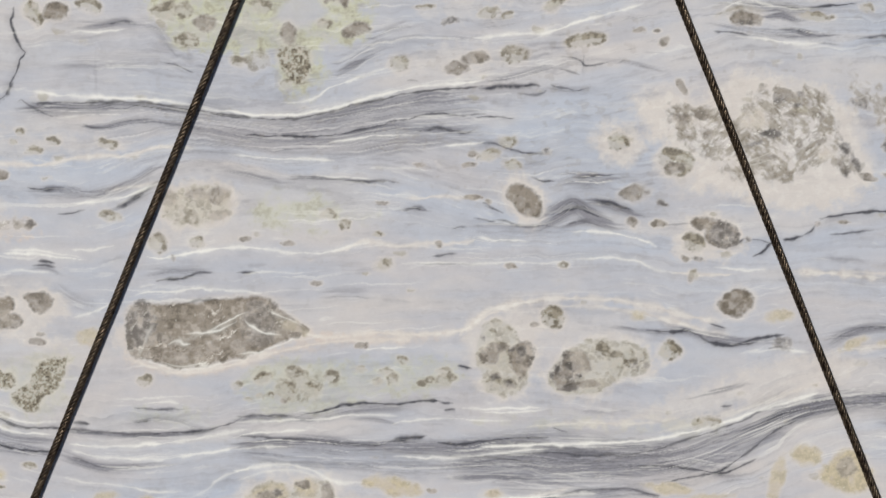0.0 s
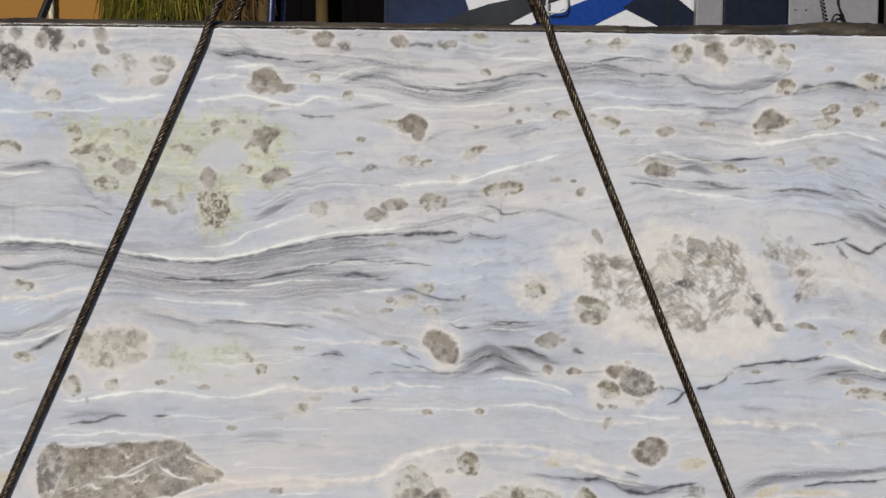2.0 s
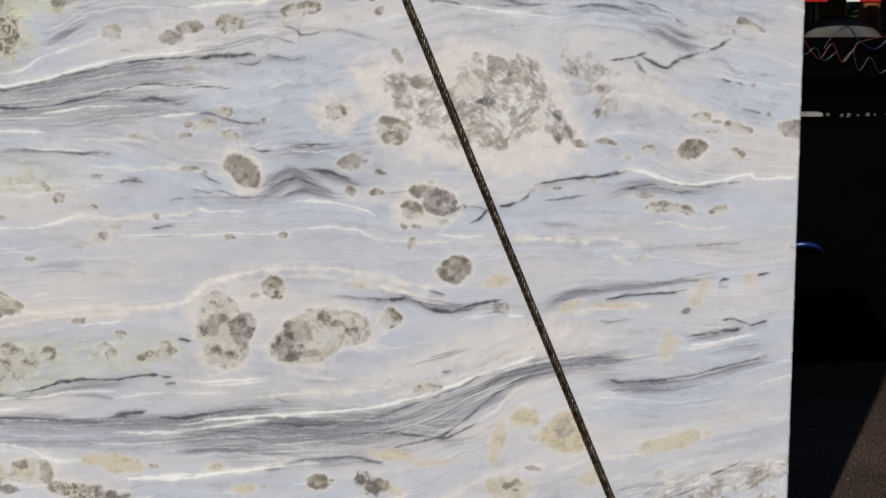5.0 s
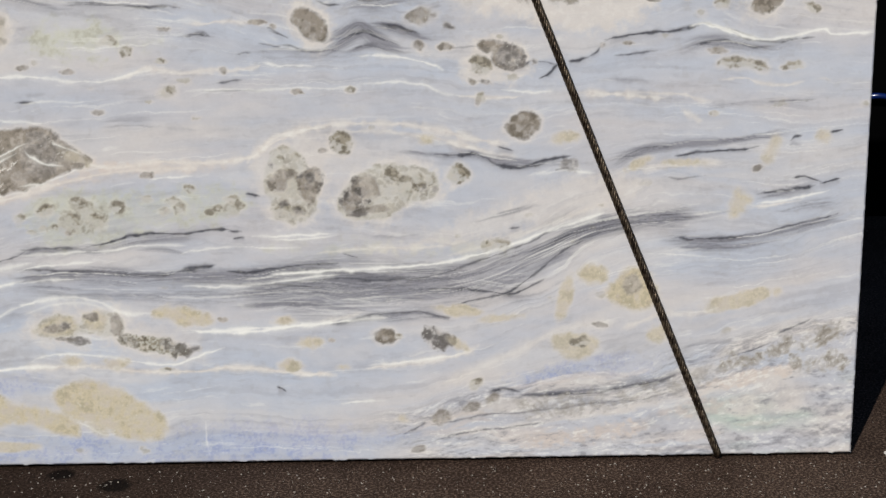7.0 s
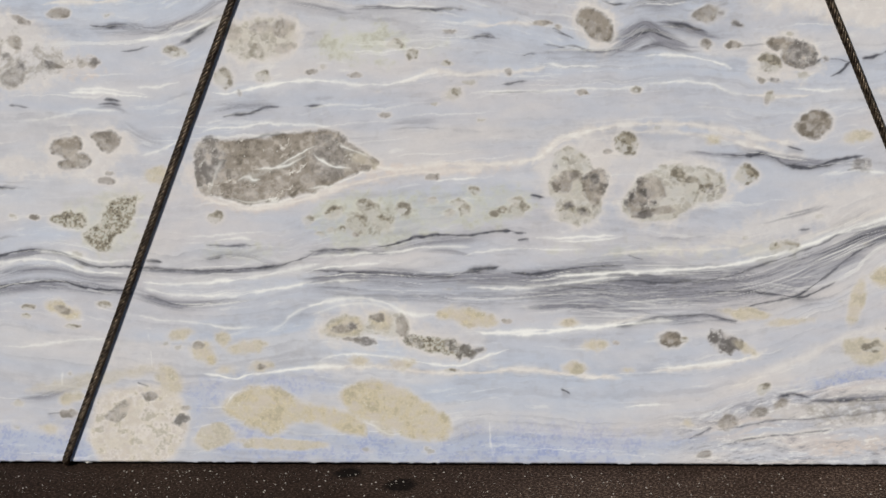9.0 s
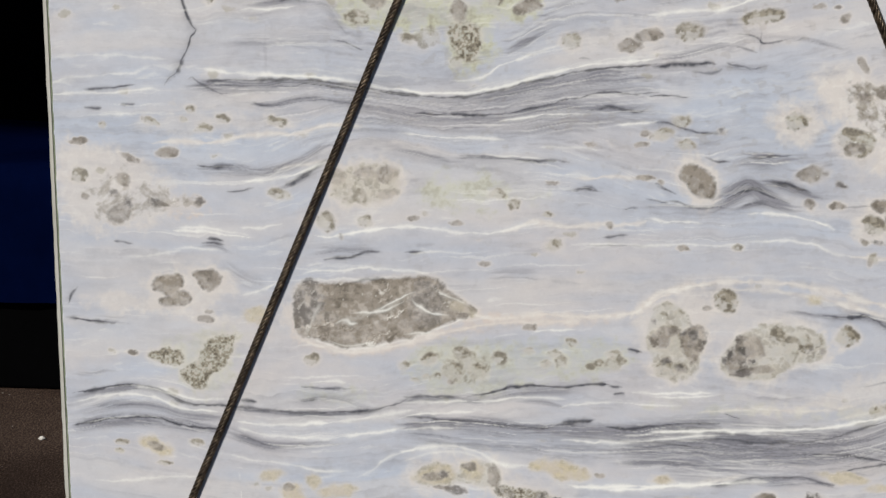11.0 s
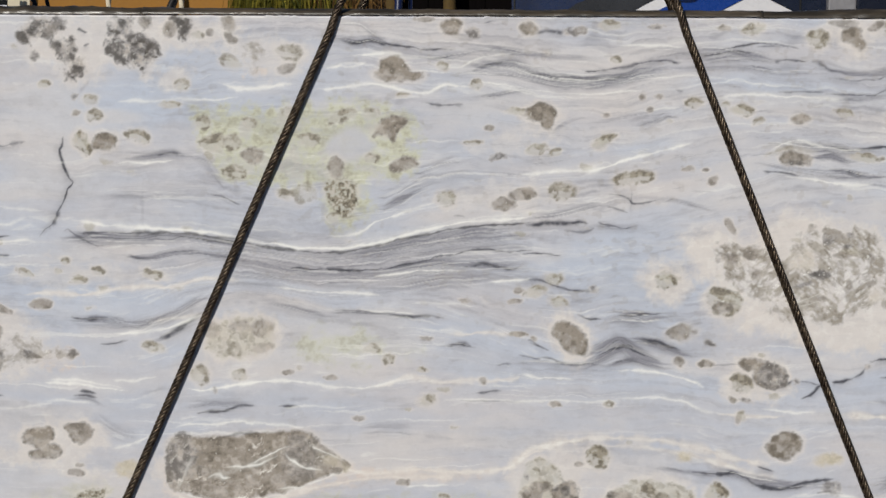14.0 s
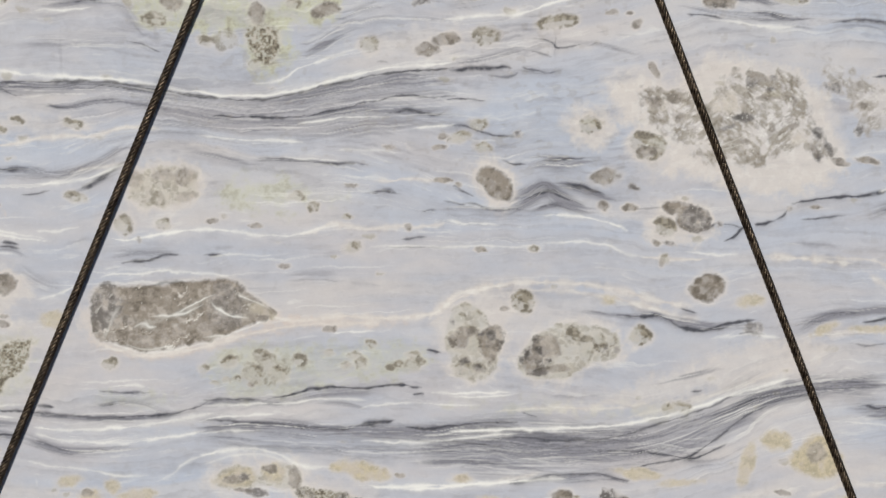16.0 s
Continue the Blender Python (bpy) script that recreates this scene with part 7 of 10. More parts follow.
blob("smoke", .8, (1.161, 1.035), (1.188, 1.044), (1.216, 1.038), (1.216, 1.012), (1.189, 1.010), (1.170, 1.019))
blob("smoke", 1, (0.947, 0.986), (0.966, 1.001), (0.990, 1.004), (1.013, 0.995), (1.003, 0.979), (0.973, 0.964), (0.953, 0.968))
dot("olive", 0.889, 0.985, 0.0132, 0.0096)
dot("olive", 1.075, 0.977, 0.0144, 0.0084, -20)
blob("greytan", .5, (-0.719, 0.907), (-0.706, 0.955), (-0.663, 0.975), (-0.609, 0.976), (-0.570, 0.959), (-0.566, 0.916), (-0.599, 0.894), (-0.653, 0.887))
dot("olive", -0.648, 0.853, 0.0144, 0.0120)
dot("olive", -0.727, 0.852, 0.0193, 0.0193)
dot("dark", -0.695, 0.819, 0.0036, 0.0048, 20)
dot("smoke", -1.004, 0.884, 0.0073, 0.0061, -20)
dot("smoke", -0.540, 0.862, 0.0096, 0.0048, 10)
dot("smoke", -0.450, 0.854, 0.0120, 0.0048)
dot("olive", -0.366, 0.917, 0.0143, 0.0095)
dot("olive", -0.328, 0.893, 0.0095, 0.0095)
dot("olive", -0.260, 0.874, 0.0107, 0.0048)
dot("smoke", -0.065, 0.952, 0.0118, 0.0047)
dot("smoke", -0.032, 0.942, 0.0047, 0.0035, -20)
dot("smoke", -0.136, 0.854, 0.0071, 0.0059, 30)
dot("smoke", 0.017, 0.808, 0.0095, 0.0036, -10)
dot("olive", 0.126, 0.813, 0.0083, 0.0047)
dot("smoke", -0.392, 0.768, 0.0108, 0.0048)
dot("smoke", -0.298, 0.634, 0.0121, 0.0036)
dot("olive", -0.249, 0.808, 0.0167, 0.0119)
dot("dark", 0.329, 0.940, 0.0070, 0.0035, -30)
dot("smoke", 0.264, 0.903, 0.0070, 0.0070)
dot("smoke", 0.320, 0.899, 0.0128, 0.0058)
blob("olive", .9, (0.373, 0.866), (0.386, 0.881), (0.413, 0.866), (0.408, 0.846), (0.382, 0.846))
blob("smoke", 1, (0.389, 0.905), (0.406, 0.913), (0.441, 0.905), (0.470, 0.896), (0.483, 0.878), (0.477, 0.861), (0.454, 0.852), (0.436, 0.855), (0.419, 0.866), (0.416, 0.890), (0.397, 0.895))
blob("dark", .7, (0.432, 0.890), (0.453, 0.896), (0.472, 0.878), (0.467, 0.861), (0.444, 0.863))
dot("dark", 0.430, 0.886, 0.0058, 0.0047)
dot("smoke", 0.407, 0.893, 0.0070, 0.0047)
dot("dark", 0.502, 0.870, 0.0047, 0.0035)
dot("dark", 0.644, 0.902, 0.0046, 0.0035, 20)
dot("smoke", 0.696, 0.905, 0.0092, 0.0035)
dot("smoke", 0.375, 0.828, 0.0070, 0.0047, -30)
dot("dark", 0.402, 0.825, 0.0082, 0.0035, -15)
dot("smoke", 0.389, 0.789, 0.0059, 0.0106, -15)
blob("dark", .55, (0.560, 0.646), (0.568, 0.658), (0.591, 0.657), (0.595, 0.646), (0.574, 0.643))
dot("tan", 0.282, 0.707, 0.0142, 0.0071)
dot("tan", 0.567, 0.708, 0.0211, 0.0106)
dot("smoke", 0.878, 0.888, 0.0192, 0.0060)
blob("olive", .8, (0.884, 0.860), (0.908, 0.872), (0.950, 0.868), (0.981, 0.859), (0.987, 0.845), (0.951, 0.853), (0.914, 0.856))
dot("olive", 1.041, 0.855, 0.0217, 0.0072, 5)
dot("olive", 0.880, 0.757, 0.0073, 0.0048)
blob("smoke", 1, (-1.111, 0.711), (-1.096, 0.728), (-1.071, 0.735), (-1.049, 0.731), (-1.045, 0.712), (-1.056, 0.694), (-1.075, 0.686), (-1.093, 0.695), (-1.108, 0.701))
blob("smoke", .9, (-1.080, 0.684), (-1.050, 0.698), (-1.027, 0.688), (-1.032, 0.673), (-1.059, 0.666), (-1.084, 0.663), (-1.096, 0.675))
blob("smoke", .9, (-1.023, 0.736), (-0.997, 0.742), (-0.972, 0.741), (-0.960, 0.729), (-0.965, 0.711), (-0.982, 0.697), (-1.000, 0.706), (-1.013, 0.722))
dot("smoke", -0.996, 0.637, 0.0160, 0.0074)
dot("smoke", -0.986, 0.653, 0.0074, 0.0037)
dot("tan", -0.888, 0.647, 0.0294, 0.0171, 10)
dot("smoke", -1.161, 0.560, 0.0062, 0.0037)
blob("speck", 1, (-1.124, 0.557), (-1.105, 0.565), (-1.080, 0.570), (-1.055, 0.561), (-1.050, 0.542), (-1.077, 0.533), (-1.101, 0.539), (-1.119, 0.549))
blob("speck", 1, (-1.054, 0.520), (-1.040, 0.529), (-1.020, 0.540), (-1.006, 0.558), (-0.992, 0.583), (-0.966, 0.596), (-0.933, 0.602), (-0.934, 0.581), (-0.943, 0.557), (-0.958, 0.536), (-0.985, 0.519), (-0.997, 0.502), (-1.011, 0.482), (-1.031, 0.490), (-1.042, 0.502))
blob("big", 1, (-0.794, 0.706), (-0.773, 0.720), (-0.731, 0.721), (-0.695, 0.719), (-0.647, 0.724), (-0.610, 0.730), (-0.562, 0.735), (-0.514, 0.738), (-0.491, 0.730), (-0.468, 0.707), (-0.434, 0.685), (-0.412, 0.671), (-0.435, 0.657), (-0.465, 0.648), (-0.496, 0.631), (-0.545, 0.608), (-0.594, 0.601), (-0.643, 0.589), (-0.692, 0.583), (-0.727, 0.595), (-0.763, 0.603), (-0.793, 0.609), (-0.798, 0.648))
blob("dark", .6, (-0.789, 0.706), (-0.749, 0.716), (-0.736, 0.689), (-0.753, 0.659), (-0.773, 0.645), (-0.794, 0.623))
blob("dark", .35, (-0.539, 0.716), (-0.491, 0.722), (-0.464, 0.673), (-0.507, 0.644), (-0.548, 0.662))
dot("tan", -0.446, 0.677, 0.0263, 0.0120, -25)
dot("olive", -0.764, 0.553, 0.0184, 0.0111)
dot("olive", -0.567, 0.547, 0.0097, 0.0097)
dot("smoke", -0.299, 0.638, 0.0107, 0.0048, 5)
blob("olive", 1, (-0.530, 0.561), (-0.511, 0.573), (-0.497, 0.571), (-0.501, 0.555), (-0.522, 0.551))
blob("olive", .9, (-0.479, 0.543), (-0.458, 0.557), (-0.444, 0.546), (-0.452, 0.522), (-0.475, 0.530))
blob("olive", .9, (-0.430, 0.548), (-0.410, 0.556), (-0.390, 0.539), (-0.398, 0.525), (-0.419, 0.532))
dot("olive", -0.361, 0.568, 0.0133, 0.0121)
dot("olive", -0.439, 0.576, 0.0193, 0.0121)
dot("olive", -0.266, 0.558, 0.0096, 0.0072)
dot("dark", -0.265, 0.559, 0.0048, 0.0036)
dot("olive", -0.234, 0.564, 0.0108, 0.0096)
dot("olive", -0.248, 0.580, 0.0132, 0.0084)
dot("olive", -0.212, 0.606, 0.0095, 0.0072)
dot("olive", -0.172, 0.555, 0.0072, 0.0048)
dot("olive", -0.154, 0.564, 0.0084, 0.0060)
dot("olive", -0.121, 0.564, 0.0167, 0.0131)
dot("olive", -0.124, 0.584, 0.0131, 0.0071)
dot("olive", -0.301, 0.584, 0.0108, 0.0072)
dot("olive", -0.519, 0.524, 0.0073, 0.0049)
dot("olive", -0.544, 0.516, 0.0073, 0.0037)
dot("olive", -0.492, 0.528, 0.0073, 0.0049)
dot("smoke", -0.466, 0.515, 0.0061, 0.0049)
dot("smoke", -1.108, 0.347, 0.0064, 0.0051)
blob("tan", .9, (-1.151, 0.364), (-1.123, 0.369), (-1.102, 0.356), (-1.079, 0.348), (-1.084, 0.334), (-1.107, 0.331), (-1.125, 0.344), (-1.146, 0.351))
blob("smoke", .6, (-1.136, 0.360), (-1.111, 0.358), (-1.096, 0.347), (-1.121, 0.345))
dot("olive", -1.099, 0.315, 0.0128, 0.0051)
dot("olive", -1.193, 0.358, 0.0115, 0.0051)
dot("olive", -1.198, 0.339, 0.0077, 0.0051)
dot("olive", -1.023, 0.363, 0.0127, 0.0063)
dot("tan", -0.859, 0.296, 0.0215, 0.0126, 10)
blob("tan", 1, (-0.837, 0.263), (-0.815, 0.278), (-0.795, 0.263), (-0.789, 0.232), (-0.813, 0.237), (-0.831, 0.250))
dot("smoke", -0.824, 0.270, 0.0114, 0.0076)
dot("tan", -0.766, 0.286, 0.0126, 0.0126)
dot("tan", -0.712, 0.266, 0.0353, 0.0126, 5)
dot("tan", -0.765, 0.215, 0.0152, 0.0076)
dot("tan", -0.688, 0.219, 0.0190, 0.0114, 10)
dot("smoke", -0.687, 0.221, 0.0089, 0.0051)
blob("tan", 1, (-0.773, 0.128), (-0.744, 0.157), (-0.693, 0.174), (-0.644, 0.163), (-0.595, 0.137), (-0.522, 0.124), (-0.473, 0.099), (-0.469, 0.069), (-0.512, 0.076), (-0.573, 0.096), (-0.623, 0.095), (-0.662, 0.068), (-0.699, 0.081), (-0.735, 0.096))
dot("tan", -0.801, 0.059, 0.0542, 0.0258, 10)
dot("tan", -0.651, 0.044, 0.0899, 0.0128)
blob("tan", 1, (-0.516, 0.161), (-0.469, 0.182), (-0.408, 0.182), (-0.348, 0.150), (-0.312, 0.124), (-0.281, 0.092), (-0.288, 0.065), (-0.327, 0.055), (-0.376, 0.065), (-0.412, 0.084), (-0.449, 0.097), (-0.485, 0.110), (-0.509, 0.136))
blob("tan", .6, (-0.455, 0.099), (-0.412, 0.092), (-0.407, 0.069), (-0.431, 0.073))
blob("greytan", 1, (-1.046, 0.157), (-0.994, 0.173), (-0.943, 0.179), (-0.893, 0.173), (-0.868, 0.137), (-0.858, 0.105), (-0.874, 0.052), (-0.906, 0.010), (-0.970, -0.004), (-1.047, -0.004), (-1.081, 0.052), (-1.066, 0.105))
blob("smoke", .55, (-1.040, 0.109), (-1.003, 0.139), (-0.981, 0.152), (-0.991, 0.118), (-1.020, 0.097))
dot("smoke", -0.939, 0.157, 0.0141, 0.0103)
dot("dark", -0.871, 0.102, 0.0116, 0.0064, 20)
dot("smoke", -0.861, 0.128, 0.0090, 0.0051)
dot("tan", -0.892, 0.196, 0.0256, 0.0320, 30)
blob("tan", .4, (-1.211, 0.170), (-1.081, 0.203), (-0.927, 0.222), (-0.980, 0.199), (-1.122, 0.168))
dot("tan", -1.117, 0.147, 0.0233, 0.0117, 10)
dot("smoke", -1.124, 0.114, 0.0169, 0.0091)
dot("tan", -1.168, 0.078, 0.0170, 0.0092)
dot("olive", -1.234, 0.138, 0.0104, 0.0065)
blob("tan", .9, (-0.546, 0.302), (-0.518, 0.323), (-0.493, 0.332), (-0.467, 0.329), (-0.461, 0.310), (-0.489, 0.293), (-0.519, 0.290), (-0.538, 0.295))
blob("smoke", .8, (-0.531, 0.304), (-0.506, 0.316), (-0.481, 0.317), (-0.488, 0.303), (-0.519, 0.297))
dot("dark", -0.485, 0.314, 0.0099, 0.0062)
blob("tan", .9, (-0.440, 0.335), (-0.413, 0.342), (-0.393, 0.328), (-0.400, 0.309), (-0.425, 0.304), (-0.439, 0.318))
dot("smoke", -0.428, 0.332, 0.0124, 0.0074)
blob("smoke", .7, (-0.390, 0.328), (-0.371, 0.333), (-0.362, 0.312), (-0.372, 0.293), (-0.387, 0.302))
dot("dark", -0.455, 0.280, 0.0149, 0.0062)
dot("smoke", -0.487, 0.284, 0.0150, 0.0037, -5)
blob("speck", 1, (-0.370, 0.280), (-0.349, 0.290), (-0.318, 0.286), (-0.282, 0.284), (-0.264, 0.278), (-0.250, 0.270), (-0.226, 0.256), (-0.234, 0.247), (-0.259, 0.244), (-0.283, 0.251), (-0.314, 0.256), (-0.337, 0.265), (-0.358, 0.267))
blob("dark", .7, (-0.282, 0.277), (-0.258, 0.275), (-0.232, 0.256), (-0.257, 0.248), (-0.277, 0.258))
blob("dark", .5, (-0.365, 0.281), (-0.343, 0.284), (-0.337, 0.269), (-0.356, 0.269))
dot("dark", -0.211, 0.258, 0.0086, 0.0037)
blob("tan", 1, (-0.295, 0.339), (-0.268, 0.351), (-0.232, 0.348), (-0.196, 0.336), (-0.170, 0.319), (-0.197, 0.310), (-0.233, 0.315), (-0.269, 0.327))
dot("smoke", -0.152, 0.321, 0.0098, 0.0049)
dot("tan", -0.473, 0.234, 0.0163, 0.0100)
dot("tan", -0.379, 0.229, 0.0237, 0.0100)
dot("tan", -0.013, 0.217, 0.0172, 0.0098)
dot("tan", 0.035, 0.270, 0.0208, 0.0085)
dot("dark", 0.077, 0.272, 0.0061, 0.0037)
dot("tan", -0.021, 0.317, 0.0122, 0.0061)
dot("olive", -0.273, 0.213, 0.0124, 0.0050)
blob("smoke", .5, (-1.207, 0.854), (-1.187, 0.879), (-1.157, 0.887), (-1.156, 0.855), (-1.180, 0.846))
dot("smoke", -1.170, 0.938, 0.0186, 0.0161)
dot("dark", -1.157, 0.886, 0.0062, 0.0074)
dot("dark", -1.097, 0.888, 0.0086, 0.0049, -10)
dot("smoke", -1.079, 0.884, 0.0099, 0.0037, -10)
dot("dark", -1.186, 0.910, 0.0074, 0.0050)
dot("smoke", -1.254, 0.900, 0.0075, 0.0062)
dot("dark", -1.001, 0.893, 0.0074, 0.0049, -20)
dot("olive", -1.265, 0.945, 0.0162, 0.0137)
dot("smoke", -1.258, 1.018, 0.0173, 0.0062, 5)
dot("smoke", -1.150, 0.983, 0.0173, 0.0062, -20)
dot("smoke", -1.068, 0.994, 0.0221, 0.0086)
dot("olive", -0.830, 0.911, 0.0206, 0.0109, -10)
dot("smoke", -1.161, 0.561, 0.0088, 0.0038)
blob("olive", .9, (-0.049, 0.616), (-0.030, 0.641), (-0.006, 0.645), (0.012, 0.636), (0.018, 0.610), (0.004, 0.590), (-0.019, 0.591), (-0.037, 0.599))
blob("smoke", .9, (-0.049, 0.616), (-0.030, 0.639), (-0.009, 0.636), (-0.013, 0.604), (-0.033, 0.601))
blob("smoke", 1, (0.014, 0.627), (0.035, 0.641), (0.052, 0.650), (0.061, 0.633), (0.055, 0.597), (0.039, 0.572), (0.022, 0.578), (0.016, 0.604))
blob("dark", .8, (0.035, 0.638), (0.052, 0.648), (0.059, 0.631), (0.051, 0.591), (0.039, 0.585), (0.040, 0.615))
dot("dark", 0.019, 0.632, 0.0071, 0.0047)
blob("olive", .9, (-0.039, 0.559), (-0.020, 0.576), (-0.006, 0.569), (0.015, 0.564), (0.023, 0.549), (-0.003, 0.538), (-0.026, 0.542))
dot("smoke", -0.014, 0.574, 0.0084, 0.0060)
dot("smoke", 0.012, 0.553, 0.0096, 0.0072)
dot("olive", -0.011, 0.688, 0.0094, 0.0071)
dot("olive", 0.008, 0.673, 0.0095, 0.0071)
dot("olive", -0.023, 0.664, 0.0095, 0.0095)
dot("dark", -0.041, 0.656, 0.0047, 0.0047)
blob("olive", 1, (0.082, 0.707), (0.095, 0.720), (0.112, 0.720), (0.125, 0.704), (0.124, 0.689), (0.106, 0.677), (0.088, 0.686))
dot("smoke", 0.065, 0.685, 0.0071, 0.0047, 10)
blob("dark", 1, (0.109, 0.591), (0.128, 0.608), (0.140, 0.619), (0.158, 0.615), (0.168, 0.590), (0.158, 0.577), (0.139, 0.571), (0.116, 0.573))
blob("smoke", .9, (0.104, 0.575), (0.127, 0.567), (0.157, 0.560), (0.145, 0.550), (0.115, 0.550))
blob("dark", .7, (0.121, 0.554), (0.151, 0.560), (0.157, 0.552), (0.133, 0.548))
blob("smoke", .8, (0.136, 0.625), (0.164, 0.633), (0.178, 0.614), (0.183, 0.593), (0.169, 0.587), (0.152, 0.618))
blob("olive", .9, (0.191, 0.632), (0.205, 0.647), (0.219, 0.646), (0.219, 0.622), (0.199, 0.617))
blob("olive", .7, (0.220, 0.620), (0.240, 0.630), (0.254, 0.619), (0.244, 0.581), (0.224, 0.578))
blob("olive", .9, (0.251, 0.631), (0.269, 0.635), (0.275, 0.601), (0.256, 0.599))
dot("olive", 0.287, 0.621, 0.0095, 0.0095)
dot("smoke", 0.299, 0.601, 0.0060, 0.0060)
blob("olive", .8, (0.169, 0.557), (0.204, 0.569), (0.197, 0.547), (0.173, 0.542))
dot("dark", 0.275, 0.602, 0.0036, 0.0036)
dot("olive", 0.179, 0.650, 0.0059, 0.0048)
blob("olive", 1, (0.320, 0.631), (0.340, 0.652), (0.358, 0.646), (0.370, 0.630), (0.358, 0.617), (0.334, 0.617))
blob("deep", 1, (0.442, 0.730), (0.457, 0.749), (0.481, 0.765), (0.504, 0.757), (0.517, 0.746), (0.514, 0.727), (0.493, 0.709), (0.466, 0.709), (0.452, 0.718))
dot("olive", 0.393, 0.794, 0.0070, 0.0094)
dot("smoke", 0.015, 0.809, 0.0082, 0.0047)
blob("olive", .9, (0.399, 0.474), (0.418, 0.489), (0.442, 0.490), (0.456, 0.480), (0.430, 0.470), (0.406, 0.467))
dot("tan", 0.725, 0.650, 0.0240, 0.0084, 30)
dot("tan", 0.820, 0.652, 0.0360, 0.0072)
blob("tan", .6, (1.003, 0.710), (1.022, 0.703), (1.012, 0.677), (0.998, 0.653), (0.989, 0.657), (0.992, 0.686))
dot("tan", 1.115, 0.707, 0.0108, 0.0132)
dot("smoke", 0.975, 0.639, 0.0084, 0.0048, 15)
blob("tan", .7, (0.933, 0.593), (0.951, 0.581), (0.964, 0.568), (0.945, 0.543), (0.927, 0.534), (0.921, 0.551))
dot("tan", 0.352, 0.335, 0.0430, 0.0111, -5)
dot("tan", 0.431, 0.318, 0.0345, 0.0074, 5)
blob("smoke", 1, (0.170, 0.284), (0.190, 0.296), (0.208, 0.288), (0.212, 0.272), (0.195, 0.267), (0.177, 0.270))
blob("dark", .9, (0.275, 0.287), (0.292, 0.292), (0.316, 0.284), (0.331, 0.272), (0.317, 0.261), (0.298, 0.259), (0.284, 0.272))
dot("tan", 0.344, 0.263, 0.0223, 0.0087, -35)
dot("olive", 0.220, 0.279, 0.0074, 0.0049)
dot("tan", 0.033, 0.267, 0.0185, 0.0086)
dot("dark", 0.078, 0.271, 0.0049, 0.0025)
dot("tan", -0.014, 0.218, 0.0173, 0.0099)
dot("tan", 0.101, 0.212, 0.0087, 0.0037)
dot("tan", -0.020, 0.315, 0.0122, 0.0061)
dot("olive", 0.383, 0.170, 0.0162, 0.0112, 20)
dot("tan", 0.224, 0.093, 0.0088, 0.0063)
dot("smoke", 0.310, 0.096, 0.0176, 0.0138, 20)
dot("smoke", 0.377, 0.119, 0.0176, 0.0100, 20)
dot("smoke", 0.422, 0.136, 0.0188, 0.0100, 20)
dot("smoke", 0.261, 0.023, 0.0152, 0.0063, 10)
dot("tan", 0.575, 0.363, 0.0123, 0.0394, -12)
blob("tan", .7, (0.550, 0.269), (0.576, 0.282), (0.613, 0.279), (0.647, 0.265), (0.642, 0.245), (0.620, 0.228), (0.583, 0.231), (0.562, 0.250))
dot("olive", 0.613, 0.262, 0.0199, 0.0099)
dot("smoke", 0.651, 0.300, 0.0149, 0.0050, -10)
dot("tan", 0.777, 0.279, 0.0199, 0.0149)
dot("tan", 0.951, 0.352, 0.0743, 0.0161, 12)
blob("tan", .9, (0.608, 0.414), (0.626, 0.437), (0.657, 0.424), (0.665, 0.408), (0.639, 0.392), (0.615, 0.398))
blob("tan", 1, (0.661, 0.376), (0.686, 0.396), (0.699, 0.420), (0.732, 0.423), (0.759, 0.395), (0.772, 0.358), (0.735, 0.335), (0.699, 0.345), (0.675, 0.358))
blob("smoke", .5, (0.700, 0.392), (0.724, 0.410), (0.737, 0.380), (0.712, 0.368))

# lumps and healed cracks within the clasts
line("white", 0.0072, .5, (-0.785, 0.602), (-0.768, 0.626), (-0.754, 0.655), (-0.738, 0.681))
line("white", 0.0036, .85, (-0.683, 0.654), (-0.650, 0.659), (-0.620, 0.664), (-0.590, 0.670), (-0.565, 0.684))
line("white", 0.0026, .8, (-0.629, 0.664), (-0.605, 0.675), (-0.577, 0.689), (-0.559, 0.699), (-0.532, 0.707))
line("white", 0.0036, .85, (-0.713, 0.633), (-0.699, 0.641), (-0.687, 0.641), (-0.679, 0.635), (-0.663, 0.635))
line("white", 0.0030, .85, (-0.550, 0.691), (-0.537, 0.676), (-0.513, 0.666), (-0.490, 0.660), (-0.464, 0.657))
line("white", 0.0026, .8, (-0.501, 0.714), (-0.476, 0.699), (-0.453, 0.692), (-0.421, 0.677))
line("white", 0.0030, .7, (-0.567, 0.613), (-0.540, 0.617), (-0.506, 0.623))
line("white", 0.0030, .6, (-0.735, 0.597), (-0.685, 0.586), (-0.625, 0.598))
line("dark", 0.0048, .8, (-0.672, 0.721), (-0.640, 0.730), (-0.602, 0.732))
line("dark", 0.0048, .8, (-0.581, 0.728), (-0.545, 0.731), (-0.514, 0.737))
line("dark", 0.0042, .6, (-0.698, 0.715), (-0.676, 0.718), (-0.655, 0.717))
line("dark", 0.0024, .6, (-0.626, 0.662), (-0.606, 0.668), (-0.578, 0.674))
dot("deep", -0.770, 0.712, 0.0167, 0.0060)
dot("deep", -0.722, 0.651, 0.0144, 0.0096)
dot("deep", -0.793, 0.636, 0.0072, 0.0084)
dot("deep", -0.509, 0.640, 0.0120, 0.0096, 20)
dot("deep", -0.437, 0.659, 0.0107, 0.0048, 15)
